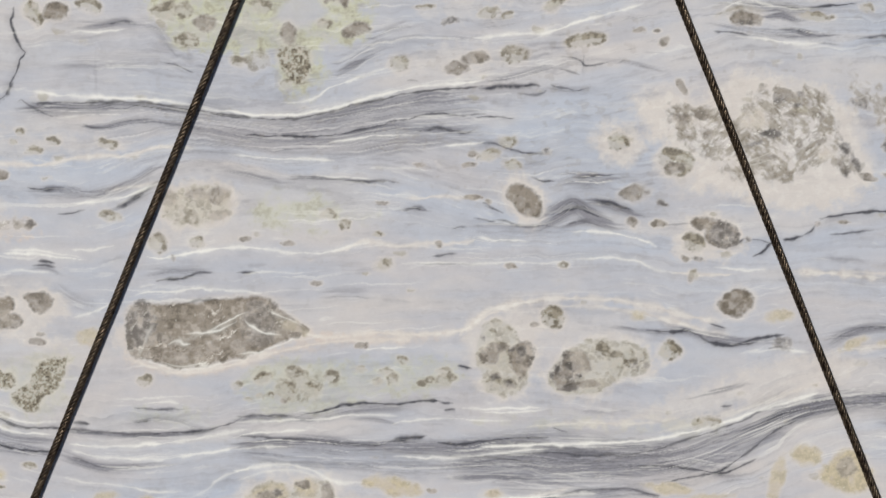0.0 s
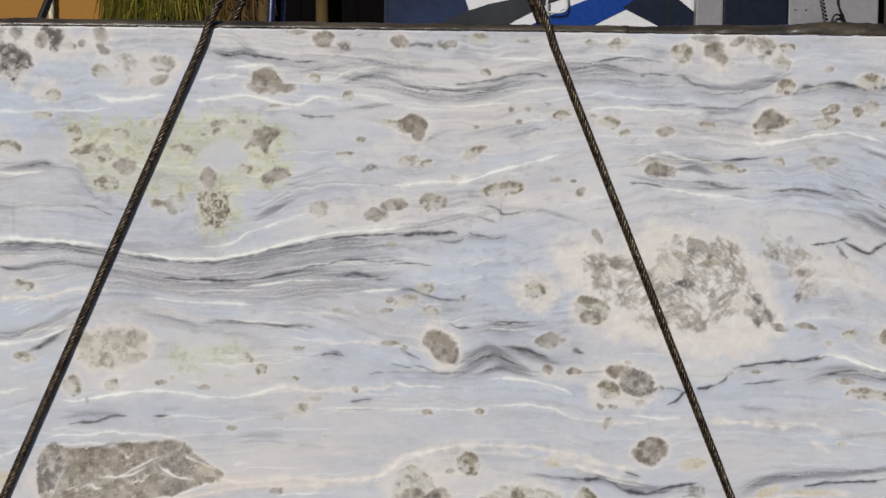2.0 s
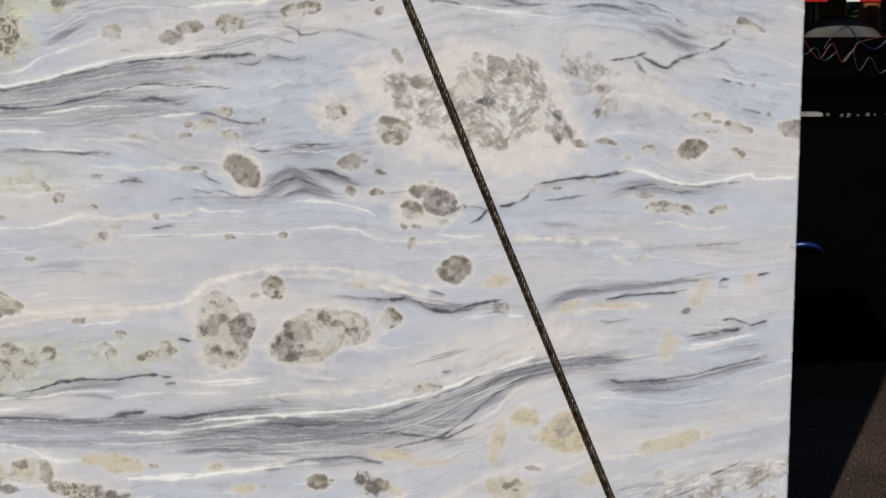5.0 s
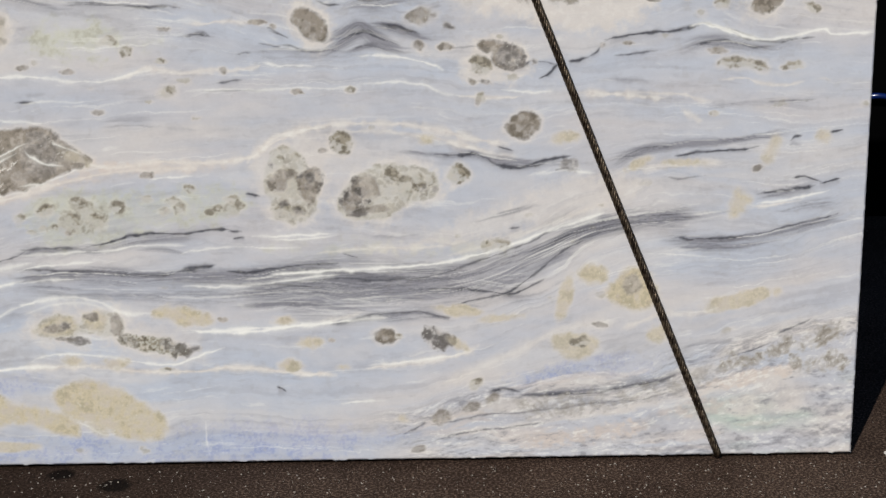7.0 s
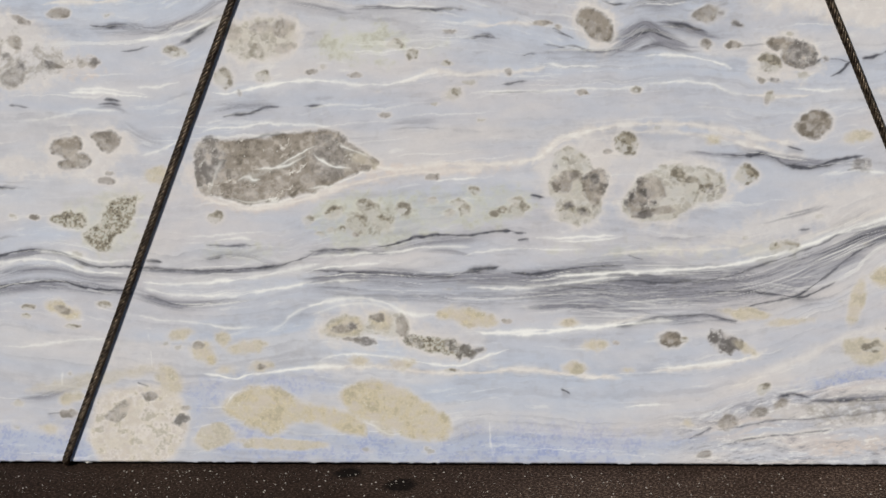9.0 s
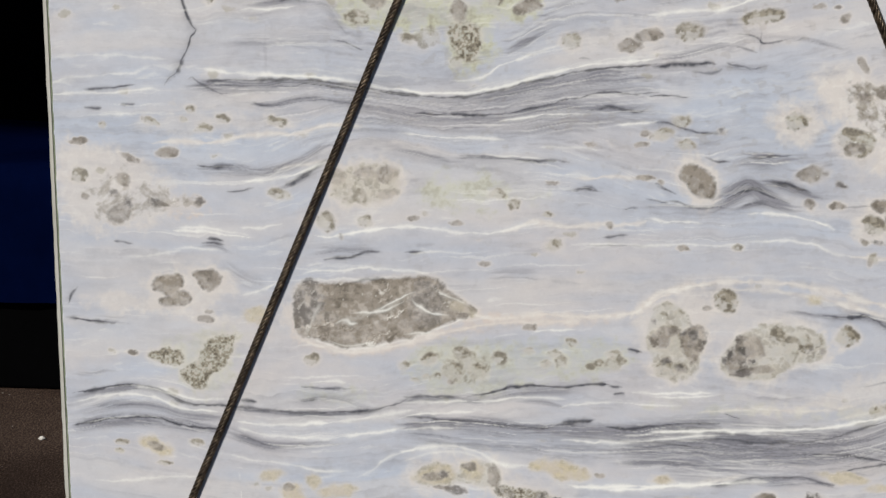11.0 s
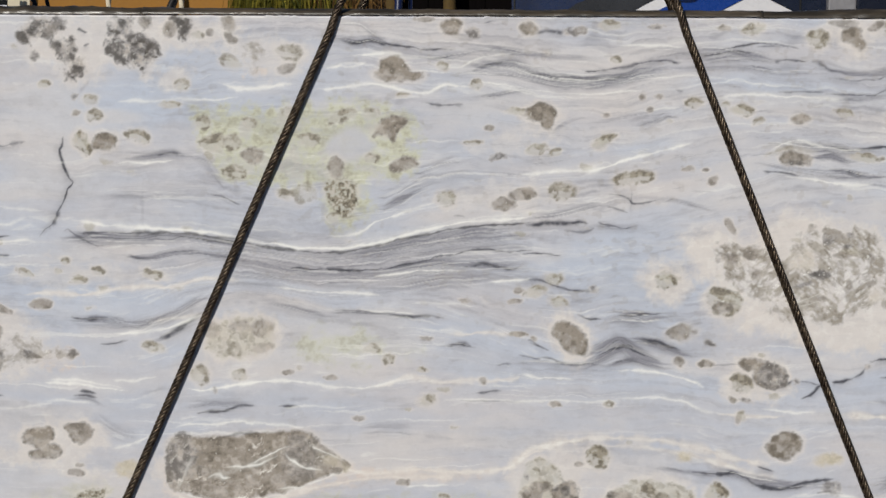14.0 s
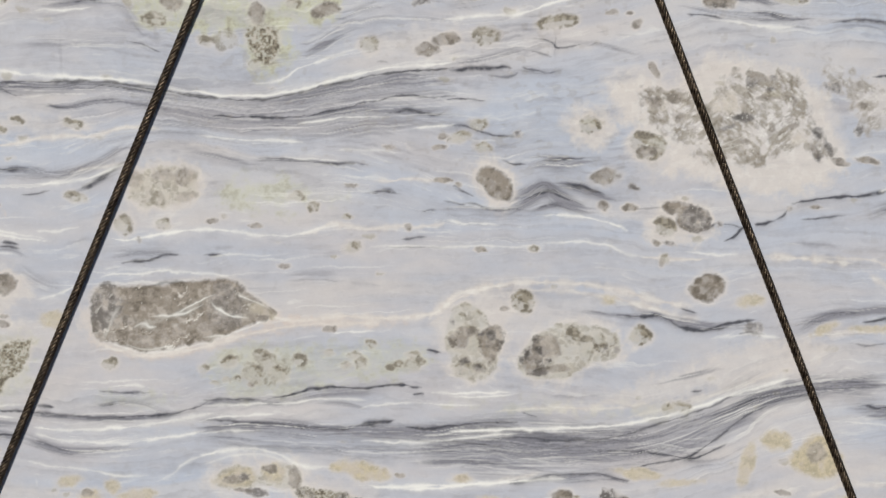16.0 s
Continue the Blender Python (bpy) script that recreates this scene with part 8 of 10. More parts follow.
blob("smoke", .9, (0.115, 0.579), (0.123, 0.597), (0.133, 0.614), (0.151, 0.619), (0.166, 0.603), (0.170, 0.591), (0.150, 0.583), (0.127, 0.576))
dot("jet", 0.145, 0.599, 0.0178, 0.0119)
dot("jet", 0.112, 0.591, 0.0060, 0.0071)
dot("jet", 0.101, 0.576, 0.0036, 0.0060)
line("dark", 0.0036, .8, (0.123, 0.557), (0.150, 0.563), (0.165, 0.561))
dot("smoke", 0.179, 0.560, 0.0239, 0.0084)
blob("smoke", .9, (0.028, 0.641), (0.046, 0.644), (0.051, 0.622), (0.053, 0.592), (0.041, 0.574), (0.033, 0.599))
dot("jet", 0.042, 0.627, 0.0095, 0.0107)
dot("jet", -0.018, 0.571, 0.0108, 0.0060, 20)
dot("jet", 0.012, 0.557, 0.0108, 0.0060, -20)
dot("smoke", -0.013, 0.635, 0.0190, 0.0083)
dot("greytan", 0.511, 1.114, 0.0307, 0.0201)
dot("greytan", 0.655, 1.046, 0.0190, 0.0119)
dot("smoke", 0.569, 1.170, 0.0212, 0.0083, -15)
dot("smoke", 0.588, 1.126, 0.0166, 0.0071)
dot("smoke", 0.368, 1.115, 0.0141, 0.0106)
dot("smoke", 0.405, 1.124, 0.0153, 0.0082)
dot("smoke", 0.420, 1.086, 0.0094, 0.0071)
dot("smoke", 0.645, 1.120, 0.0071, 0.0095)
dot("smoke", 0.648, 1.070, 0.0119, 0.0047, 20)
dot("smoke", 0.691, 1.023, 0.0059, 0.0155, 30)
dot("smoke", 0.745, 0.997, 0.0143, 0.0048, -10)
dot("smoke", 0.792, 1.002, 0.0167, 0.0048, -10)
dot("smoke", 0.548, 1.037, 0.0118, 0.0059)
dot("smoke", 0.604, 1.066, 0.0047, 0.0083)
dot("smoke", 0.778, 1.112, 0.0119, 0.0071)
dot("jet", 0.552, 1.161, 0.0047, 0.0083)
dot("jet", 0.599, 1.144, 0.0083, 0.0035)
dot("jet", 0.538, 1.087, 0.0118, 0.0047, 15)
dot("jet", 0.510, 1.065, 0.0154, 0.0047, 20)
dot("jet", 0.692, 1.056, 0.0119, 0.0048, -45)
dot("jet", 0.701, 1.005, 0.0036, 0.0071)
line("white", 0.0018, .6, (0.477, 1.027), (0.513, 1.033), (0.554, 1.052))
line("white", 0.0018, .6, (0.487, 1.018), (0.525, 1.026), (0.560, 1.036))
line("dark", 0.0036, .9, (-0.911, 1.567), (-0.904, 1.566), (-0.895, 1.562))
line("dark", 0.0036, .9, (-0.863, 1.541), (-0.851, 1.544), (-0.839, 1.544))
dot("jet", -0.898, 1.529, 0.0083, 0.0048, -40)
dot("jet", -0.878, 1.522, 0.0083, 0.0036)
dot("jet", -0.862, 1.510, 0.0071, 0.0060)
line("dark", 0.0036, .9, (-0.846, 1.505), (-0.837, 1.526), (-0.828, 1.540))
dot("jet", -0.829, 1.522, 0.0047, 0.0107)
dot("jet", -0.769, 1.586, 0.0094, 0.0071)
dot("jet", -0.757, 1.570, 0.0071, 0.0083)
dot("smoke", -0.793, 1.575, 0.0118, 0.0106)
dot("jet", -1.060, 1.582, 0.0084, 0.0060)
dot("jet", -1.079, 1.566, 0.0121, 0.0084)
dot("jet", -1.098, 1.554, 0.0060, 0.0048)
dot("smoke", -1.042, 1.568, 0.0108, 0.0084)
dot("jet", -1.021, 1.571, 0.0048, 0.0048)
dot("jet", -0.999, 1.544, 0.0048, 0.0096)
dot("jet", -0.997, 1.519, 0.0060, 0.0144)
dot("jet", -1.026, 1.533, 0.0072, 0.0072)
dot("jet", -0.985, 1.493, 0.0120, 0.0084)
dot("jet", -0.889, 1.583, 0.0107, 0.0083)
dot("smoke", -0.843, 1.584, 0.0107, 0.0083)
line("dark", 0.0024, .7, (-0.982, 1.569), (-0.970, 1.562))
line("dark", 0.0030, .8, (-0.976, 1.532), (-0.961, 1.537))

# tiny grains, loosely strewn
spot, spot_two, spot_who = cells(GX * 17 + 8 * wx, GZ * 26 + 13 * wz, 121)
spot = spot + 0.10 * RAG + 0.08 * MOTTLE
sown = smooth(fbm(GX * 3 + 5, LEVEL * 20, 3, 125) - 0.5 * layers["grey_seam"], 0.02, 0.35) * (spot_who > 0.88)
reach = 0.22 * (0.4 + 0.8 * (spot_who * 37 % 1))
lay("cream", np.s_[:, :], 0.35 * sown * smooth(reach * 2.1 - spot, 0, reach * 1.2))
lay("olive", np.s_[:, :], 0.50 * sown * smooth(reach - spot, 0, 0.10))


def block_mesh():
    """The front as a fine sheet with slightly chipped arrises, and plain sawn sides."""
    depth = np.zeros(GX.shape)
    edge = np.minimum(np.minimum(GX - LEFT, RIGHT - GX), np.minimum(GZ, TALL - GZ))
    depth += 0.004 * smooth(-edge - 0.0035 * np.maximum(RAG, 0), -0.004, 0.0)
    co = np.stack([GX, depth, GZ], -1).reshape(-1, 3)
    idx = np.arange(NX * NZ).reshape(NZ, NX)
    quads = np.stack([idx[:-1, :-1], idx[:-1, 1:], idx[1:, 1:], idx[1:, :-1]], -1).reshape(-1, 4)
    n = len(co)
    rim = np.array([(x, y, z) for y in (0.0042, DEEP) for x, z in ((LEFT, 0), (RIGHT, 0), (RIGHT, TALL), (LEFT, TALL))])
    sides = np.array([(0, 4, 5, 1), (1, 5, 6, 2), (2, 6, 7, 3), (3, 7, 4, 0), (4, 7, 6, 5)]) + n
    co, quads = np.concatenate([co, rim]), np.concatenate([quads, sides])
    me = bpy.data.meshes.new("marble_block")
    me.vertices.add(len(co))
    me.vertices.foreach_set("co", co.astype(np.float32).ravel())
    me.loops.add(quads.size)
    me.loops.foreach_set("vertex_index", quads.astype(np.int32).ravel())
    me.polygons.add(len(quads))
    me.polygons.foreach_set("loop_start", np.arange(0, quads.size, 4, dtype=np.int32))
    me.polygons.foreach_set("use_smooth", np.r_[np.ones(len(quads) - 5, bool), np.zeros(5, bool)])
    me.update(calc_edges=True)
    for name, _ in MINERALS:
        a = me.attributes.new(name, "FLOAT", "POINT")
        a.data.foreach_set("value", np.r_[layers[name].ravel(), np.zeros(8)].astype(np.float32))
    return me


block = new("marble_block", block_mesh())
block.data.materials.append(marble_material())
tagged(block, "polished blue-white banded marble block with smoky clasts in wire slings", "stone block")

# ---- the ground ----
def ground_material():
    m = Mat("asphalt", 0.95, 0.0, 0.04)
    at = m.place()
    big = m.noise(1.3, 5, 0.6, at)
    mid = m.noise(14, 5, 0.65, at)
    fine = m.noise(160, 3, 0.6, at)
    c = m.mix(m.ramp(big, 0.35, 0.7), srgb(100, 81, 70), srgb(130, 109, 95))
    c = m.mix(m.math("MULTIPLY", m.ramp(mid, 0.5, 0.75), 0.5), c, srgb(52, 40, 32))
    c = m.mix(m.ramp(fine, 0.45, 0.7), m.mix(0.85, c, srgb(18, 14, 12)), c)
    pale = m.noise(260, 4, 0.75, at)
    c = m.mix(m.math("MULTIPLY", m.ramp(pale, 0.56, 0.70), 0.8), c, srgb(140, 116, 104))
    # darker brown round the left end, with a ragged edge
    to_left_end = m.node("ShaderNodeVectorMath")
    to_left_end.operation = "DISTANCE"
    to_left_end.inputs[1].default_value = (-1.3, -0.2, 0.0)
    m.link(at, to_left_end.inputs[0])
    ragged = m.math("ADD", to_left_end.outputs["Value"], m.math("MULTIPLY", m.math("SUBTRACT", big, 0.5), 1.2))
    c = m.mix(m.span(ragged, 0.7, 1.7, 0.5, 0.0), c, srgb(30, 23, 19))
    # two oil spots
    for x, y, r in ((-0.503, -0.033, 0.030), (-0.380, -0.099, 0.036)):
        d = m.node("ShaderNodeVectorMath")
        d.operation = "DISTANCE"
        d.inputs[1].default_value = (x, y, 0.0)
        m.link(at, d.inputs[0])
        edge = m.math("ADD", d.outputs["Value"], m.math("MULTIPLY", m.math("SUBTRACT", mid, 0.5), 0.03))
        c = m.mix(m.span(edge, r - 0.008, r + 0.006, 0.85, 0.0), c, srgb(14, 12, 10))
    m.colour(c)
    m.bump(m.math("ADD", fine, mid), 0.6, 0.004)
    return m.m


GROUND = -0.010
bm = bmesh.new()
bmesh.ops.create_grid(bm, x_segments=8, y_segments=8, size=400)
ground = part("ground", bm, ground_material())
ground.location.z = GROUND
tagged(ground, "dark brown asphalt yard with pale grit and oil spots", "ground", kind="structure")
rng = random.Random(4)
seed_b = bmesh.new()
bmesh.ops.create_icosphere(seed_b, subdivisions=1, radius=1)
ball, ball_faces = [v.co.copy() for v in seed_b.verts], [[v.index for v in f.verts] for f in seed_b.faces]
seed_b.free()
verts, faces = [], []
for _ in range(5200):
    x, y = rng.uniform(-2.6, 2.4), -0.02 - abs(rng.gauss(0, 0.22))
    if rng.random() < 0.2:
        x, y = rng.choice((rng.uniform(-3.2, -1.45), rng.uniform(1.3, 2.6))), rng.uniform(-0.1, 2.6)
    s = rng.choice((0.0004, 0.0004, 0.0005, 0.0006, 0.0006, 0.0008, 0.001, 0.0018))
    base = len(verts)
    verts += [(x + s * v.x * rng.uniform(0.7, 1.4), y + s * v.y * rng.uniform(0.7, 1.4), GROUND + s * 0.3 + 0.7 * s * v.z) for v in ball]
    faces += [[base + i for i in f] for f in ball_faces]
grit_mesh = bpy.data.meshes.new("grit")
grit_mesh.from_pydata(verts, [], faces)
grit_mesh.materials.append(worn("pale_grit", srgb(190, 182, 170), srgb(120, 112, 104), 0.8))
grit = new("grit", grit_mesh)
tagged(grit, "pale stone grit strewn over the asphalt", "grit", kind="stuff")


def chip(at, size, seed):
    """A broken flake of white marble."""
    r = random.Random(seed)
    b = bmesh.new()
    bmesh.ops.create_icosphere(b, subdivisions=2, radius=size)
    for v in b.verts:
        v.co = Vector((v.co.x * r.uniform(0.6, 1.4), v.co.y * r.uniform(0.6, 1.2), v.co.z * r.uniform(0.3, 0.8)))
    ob = part("stone_chip", b, chip_mat)
    ob.location = at
    return tagged(ob, "small white marble flake lying on the asphalt", "stone chip", "chips on the ground")


chip_mat = worn("chip_marble", srgb(225, 220, 210), srgb(180, 176, 168), 0.6)
chip((1.293, -0.002, GROUND + 0.008), 0.012, 1)
chip((-1.878, 1.242, GROUND + 0.006), 0.010, 2)
chip((-1.091, 0.014, GROUND + 0.008), 0.010, 3)
chip((-1.095, 0.032, GROUND + 0.006), 0.007, 4)

# ---- wire rope slings ----
rope_mat = Mat("greasy_wire", 0.36, 0.75)
n1 = rope_mat.noise(90, 4, 0.6)
n2 = rope_mat.noise(1400, 2, 0.6)
rope_mat.colour(rope_mat.mix(rope_mat.ramp(n1, 0.35, 0.7), srgb(42, 33, 26), srgb(108, 94, 78)))
rope_mat.bump(n2, 0.6, 0.0006)
rope_mat = rope_mat.m
APEX = (-0.083, DEEP / 2, 2.41)
ROPE, LAY = 0.0088, 0.066


def sling(top_x, foot_x, label):
    """A rope of six strands laid round the block from the hook: down the front, under it, up the back."""
    g = ROPE * 0.72
    line = [APEX, (top_x, -g * 0.55, TALL + 0.012), (top_x + (foot_x - top_x) * 0.02, -g, TALL - 0.03), (foot_x, -g, 0.004), (foot_x, 0.010, -0.004), (foot_x, DEEP - 0.010, -0.004),
            (foot_x, DEEP + g, 0.004), (top_x, DEEP + g, TALL - 0.03), (top_x, DEEP + g * 0.55, TALL + 0.012), APEX]
    line = [Vector(p) for p in line]
    run, step = [], LAY / 14
    for a, b in zip(line, line[1:]):
        n = max(2, int((b - a).length / step))
        run += [a.lerp(b, k / n) for k in range(n)]
    run.append(line[-1])
    for _ in range(3):
        run = [run[0]] + [(run[i - 1] + 2 * run[i] + run[i + 1]) / 4 for i in range(1, len(run) - 1)] + [run[-1]]
    root = thing("wire_rope_sling", (0, 0, 0), label, "wire rope", "slings round the block")
    strands = [[] for _ in range(6)]
    up, gone = Vector((0, -1, 0)), 0.0
    for i, p in enumerate(run):
        d = (run[min(i + 1, len(run) - 1)] - run[max(i - 1, 0)]).normalized()
        side = d.cross(up).normalized()
        up = side.cross(d).normalized()
        gone += (p - run[i - 1]).length if i else 0
        for k in range(6):
            a = 2 * math.pi * (gone / LAY + k / 6)
            strands[k].append(p + (ROPE - 0.0034) * (math.cos(a) * up + math.sin(a) * side))
    for s in strands:
        part("strand", tube(s, 0.0034, 6), rope_mat, root, smooth=True)
    return root


sling(-0.440, -1.140, "greasy brown steel wire rope slung round the marble block")
sling(0.253, 0.914, "greasy brown steel wire rope slung round the marble block")

# ---- the wrapping left on top and the resin skin down the side ----
film = Mat("plastic_film", 0.32, 0.0, 0.6)
f1 = film.noise(22, 5, 0.65, stretch=(0.4, 1, 1))
film.colour(film.mix(film.ramp(f1, 0.35, 0.7), srgb(44, 39, 31), srgb(86, 76, 62)))
film.bump(f1, 0.7, 0.006)
film = film.m


def wrap_mesh(x_from, x_to, lift):
    """A crumpled length of film folded over the top edge."""
    b = bmesh.new()
    rows, nx, ny = [], int((x_to - x_from) * 110), 12
    for i in range(nx + 1):
        x = x_from + (x_to - x_from) * i / nx
        right = math.exp(-((x - 0.86) / 0.13) ** 2) + 0.35 * math.exp(-((x - 0.60) / 0.1) ** 2)
        left = math.exp(-((x + 1.29) / 0.035) ** 2) + 0.45 * math.exp(-((x + 1.06) / 0.20) ** 2)
        high = 0.013 + 0.015 * right + 0.009 * left
        high += 0.004 * (right + left) * noise.noise((x * 40, 3, 0)) + 0.0015 * noise.noise((x * 14, 0, 0))
        high *= min(1.0, max(0.15, (RIGHT - 0.05 - x) / 0.12))
        ring = []
        for k in range(ny + 1):
            u = k / ny
            y = -0.0015 + (DEEP - 0.02) * u
            z = TALL + 0.001 + lift + high * (min(1, 1.0 - (1 - min(1, u * 9)) ** 2)) * (1 - 0.6 * max(0, u - 0.5))
            y += (0.006 + 0.008 * min(1.0, right + left)) * noise.noise((x * 25, u * 5, 7)) * (0.2 if k == 0 else 1)
            ring.append(b.verts.new((x, y, z + (0.0015 + 0.003 * min(1.0, right + left)) * noise.noise((x * 60, u * 9, 2)) * (k > 0))))
        rows.append(ring)
    for p, q in zip(rows, rows[1:]):
        for k in range(ny):
            b.faces.new((p[k], q[k], q[k + 1], p[k + 1]))
    return b


wrap = thing("plastic_wrap", (0, 0, 0), "crumpled grey-brown plastic film folded over the block's top", "plastic film")
for name, x_from, x_to, lift in (("torn_end", LEFT - 0.014, -0.84, 0.0), ("flat_strip", -0.852, 0.42, 0.0012), ("bunched_fold", 0.41, RIGHT - 0.045, 0.0)):
    ob = part(name, wrap_mesh(x_from, x_to, lift), film, wrap, smooth=True)
    ob.modifiers.new("thick", "SOLIDIFY").thickness = 0.0012

skin = thing("resin_skin", (LEFT, 0, 0), "pale resin skin with a green-stained joint along the block's side", "resin coating")
b = bmesh.new()
n = 90
ring = []
for i in range(n + 1):
    z = TALL * i / n
    w = 0.0125 + 0.0022 * noise.noise((z * 9, 1, 0)) + 0.0012 * noise.noise((z * 45, 4, 0)) + (0.006 * (z - 1.42) / 0.18 if z > 1.42 else 0)
    ring.append([b.verts.new(p) for p in ((-w, 0.004, z), (-w + 0.002, 0.001, z), (-0.0035, 0.0005, z), (-0.0035, DEEP, z), (-w, DEEP, z))])
for p, q in zip(ring, ring[1:]):
    for k in range(5):
        b.faces.new((p[k], p[(k + 1) % 5], q[(k + 1) % 5], q[k]))
b.faces.new(ring[0][::-1])
b.faces.new(ring[-1])
bmesh.ops.recalc_face_normals(b, faces=b.faces[:])
part("coat", b, worn("resin", srgb(206, 204, 196), srgb(150, 146, 132), 0.4, scale=14, amount=0.6, stretch=(1, 1, 0.3)), skin, "pale resin")
part("joint", box((0.004, 0.20, TALL), (-0.0018, 0.103, TALL / 2)), worn("green_joint", srgb(140, 150, 122), srgb(70, 76, 58), 0.7, scale=20, amount=0.9), skin, "green-grey stained joint")
# a torn flap of film at the top corner
b = bmesh.new()
rows = []
for i in range(15):
    u = i / 14
    z = TALL + 0.022 - 0.20 * u
    out = 0.020 * math.sin(min(1, u * 5) * math.pi / 2) * (1 - u) ** 0.6 + 0.004
    rows.append([b.verts.new((LEFT - 0.010 - out * v - 0.003 * noise.noise((u * 9, v * 4, 3)), 0.002 + 0.015 * v + 0.004 * noise.noise((u * 14, v * 5, 0)), z)) for v in (0, 0.35, 0.7, 1)])
for p, q in zip(rows, rows[1:]):
    for k in range(3):
        b.faces.new((p[k], p[k + 1], q[k + 1], q[k]))
flap_mat = worn("pale_film", srgb(150, 146, 138), srgb(96, 90, 80), 0.3, scale=30, amount=0.7)
flap = part("film_flap", b, flap_mat, label="torn flap of pale plastic film hanging at the block's corner", smooth=True)
flap.modifiers.new("thick", "SOLIDIFY").thickness = 0.0012
tagged(flap, category="plastic film")

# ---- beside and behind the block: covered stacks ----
# near-black colours without sheen: sunlit faces made as dark as deep shade
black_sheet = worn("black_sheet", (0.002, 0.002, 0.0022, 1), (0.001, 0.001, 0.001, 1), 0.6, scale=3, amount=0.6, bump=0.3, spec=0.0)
# blue taken down almost to black; the shade over it is in this colour
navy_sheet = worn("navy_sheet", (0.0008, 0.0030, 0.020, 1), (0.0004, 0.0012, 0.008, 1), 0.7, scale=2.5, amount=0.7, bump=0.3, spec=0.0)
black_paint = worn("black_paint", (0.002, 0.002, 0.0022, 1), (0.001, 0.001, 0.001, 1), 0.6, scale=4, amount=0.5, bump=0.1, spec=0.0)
grey_metal = worn("grey_metal", srgb(150, 152, 160), srgb(96, 98, 104), 0.45, 0.3, scale=5)
steel_dark = worn("dark_steel", srgb(34, 33, 33), srgb(14, 13, 12), 0.5, 0.4, scale=8)


def draped(x0, x1, y0, y1, z0, z1, seed, sag=0.02, ripple=0.02, nx=60):
    """A sheet pulled over a stack: front, top and both ends, with folds hanging down."""
    b = bmesh.new()
    prof = [(y0 - 0.02, z0), (y0 - 0.01, z0 + 0.35 * (z1 - z0)), (y0, z0 + 0.8 * (z1 - z0)), (y0 + 0.03, z1 - 0.01), (y0 + 0.12, z1), ((y0 + y1) / 2, z1 + 0.01), (y1 - 0.05, z1), (y1, z0)]
    rows = []
    for i in range(nx + 1):
        u = i / nx
        x = x0 + (x1 - x0) * u
        row = []
        for k, (y, z) in enumerate(prof):
            fold = ripple * noise.noise((x * 3.1 + seed, k * 0.22, seed)) + 0.4 * ripple * noise.noise((x * 11 + seed, k * 0.5, 4))
            row.append(b.verts.new((x, y - fold * (1 if k < 4 else 0), z + (sag * noise.noise((x * 1.7, seed, k * 0.3)) if 2 < k < 7 else 0))))
        rows.append(row)
    for p, q in zip(rows, rows[1:]):
        for k in range(len(prof) - 1):
            b.faces.new((p[k], p[k + 1], q[k + 1], q[k]))
    b.faces.new(rows[0])
    b.faces.new(rows[-1][::-1])
    bmesh.ops.recalc_face_normals(b, faces=b.faces[:])
    return b


# to the right: a low stack under black sheeting, rubble along its back
top_right = 0.796
low = thing("covered_stack", (0, 0, 0), "low stack under wrinkled black plastic sheeting", "covered stack")
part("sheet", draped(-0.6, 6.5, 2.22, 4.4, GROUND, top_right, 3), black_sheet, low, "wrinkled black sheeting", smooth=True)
kx, kz = (1.846, 0.394)
rub_mat = worn("pale_rubble", srgb(96, 92, 86), srgb(52, 49, 46), 0.8)
for i in range(9):
    r = random.Random(50 + i)
    b = bmesh.new()
    bmesh.ops.create_icosphere(b, subdivisions=2, radius=r.uniform(0.004, 0.008))
    for v in b.verts:
        v.co *= r.uniform(0.75, 1.25)
    ob = part("rubble_stone", b, rub_mat)
    ob.location = (1.920 + 0.036 * i + r.uniform(-0.012, 0.012), 2.5 + r.uniform(-0.03, 0.03), top_right + 0.010)
    tagged(ob, "pale broken stone lying on the black sheeting", "stone", "rubble on the sheeting")
plank = part("plank", box((0.12, 0.06, 0.012), (1.894, 2.45, top_right + 0.018), 0.002), worn("weathered_plank", srgb(146, 142, 135), srgb(90, 86, 80), 0.8, scale=9), label="short weathered pale plank on the black sheeting")
tagged(plank, category="plank")
drum_mat = worn("blue_plastic", (0.004, 0.018, 0.11, 1), (0.002, 0.006, 0.04, 1), 0.22, scale=7, amount=0.4, bump=0.05)
part("blue_strap", tube(curve([(kx - 0.10, 2.20, kz - 0.01), (kx - 0.02, 2.165, kz + 0.012), (kx + 0.03, 2.165, kz + 0.004), (kx + 0.07, 2.21, kz - 0.03)], 6), 0.012, 10, taper=0.006), drum_mat, low, "glossy blue strap end", smooth=True)

# to the left: a stack under dark blue tarpaulin on a black pallet, a dark container behind
y_left = 1.80
stack = thing("tarpaulin_stack", (0, 0, 0), "stack under dark blue tarpaulin on a black pallet", "covered stack")
z_a, z_b = 0.298, 0.729
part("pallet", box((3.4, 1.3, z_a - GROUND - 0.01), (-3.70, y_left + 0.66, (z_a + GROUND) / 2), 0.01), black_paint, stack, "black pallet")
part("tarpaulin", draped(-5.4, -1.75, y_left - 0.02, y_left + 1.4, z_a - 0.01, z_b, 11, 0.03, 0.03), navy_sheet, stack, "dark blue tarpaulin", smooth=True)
part("lath", box((0.07, 0.01, 0.006), (-2.136, 0.196, 0), 0.001, (0, -8, 0)), rub_mat, stack, "pale splinter")


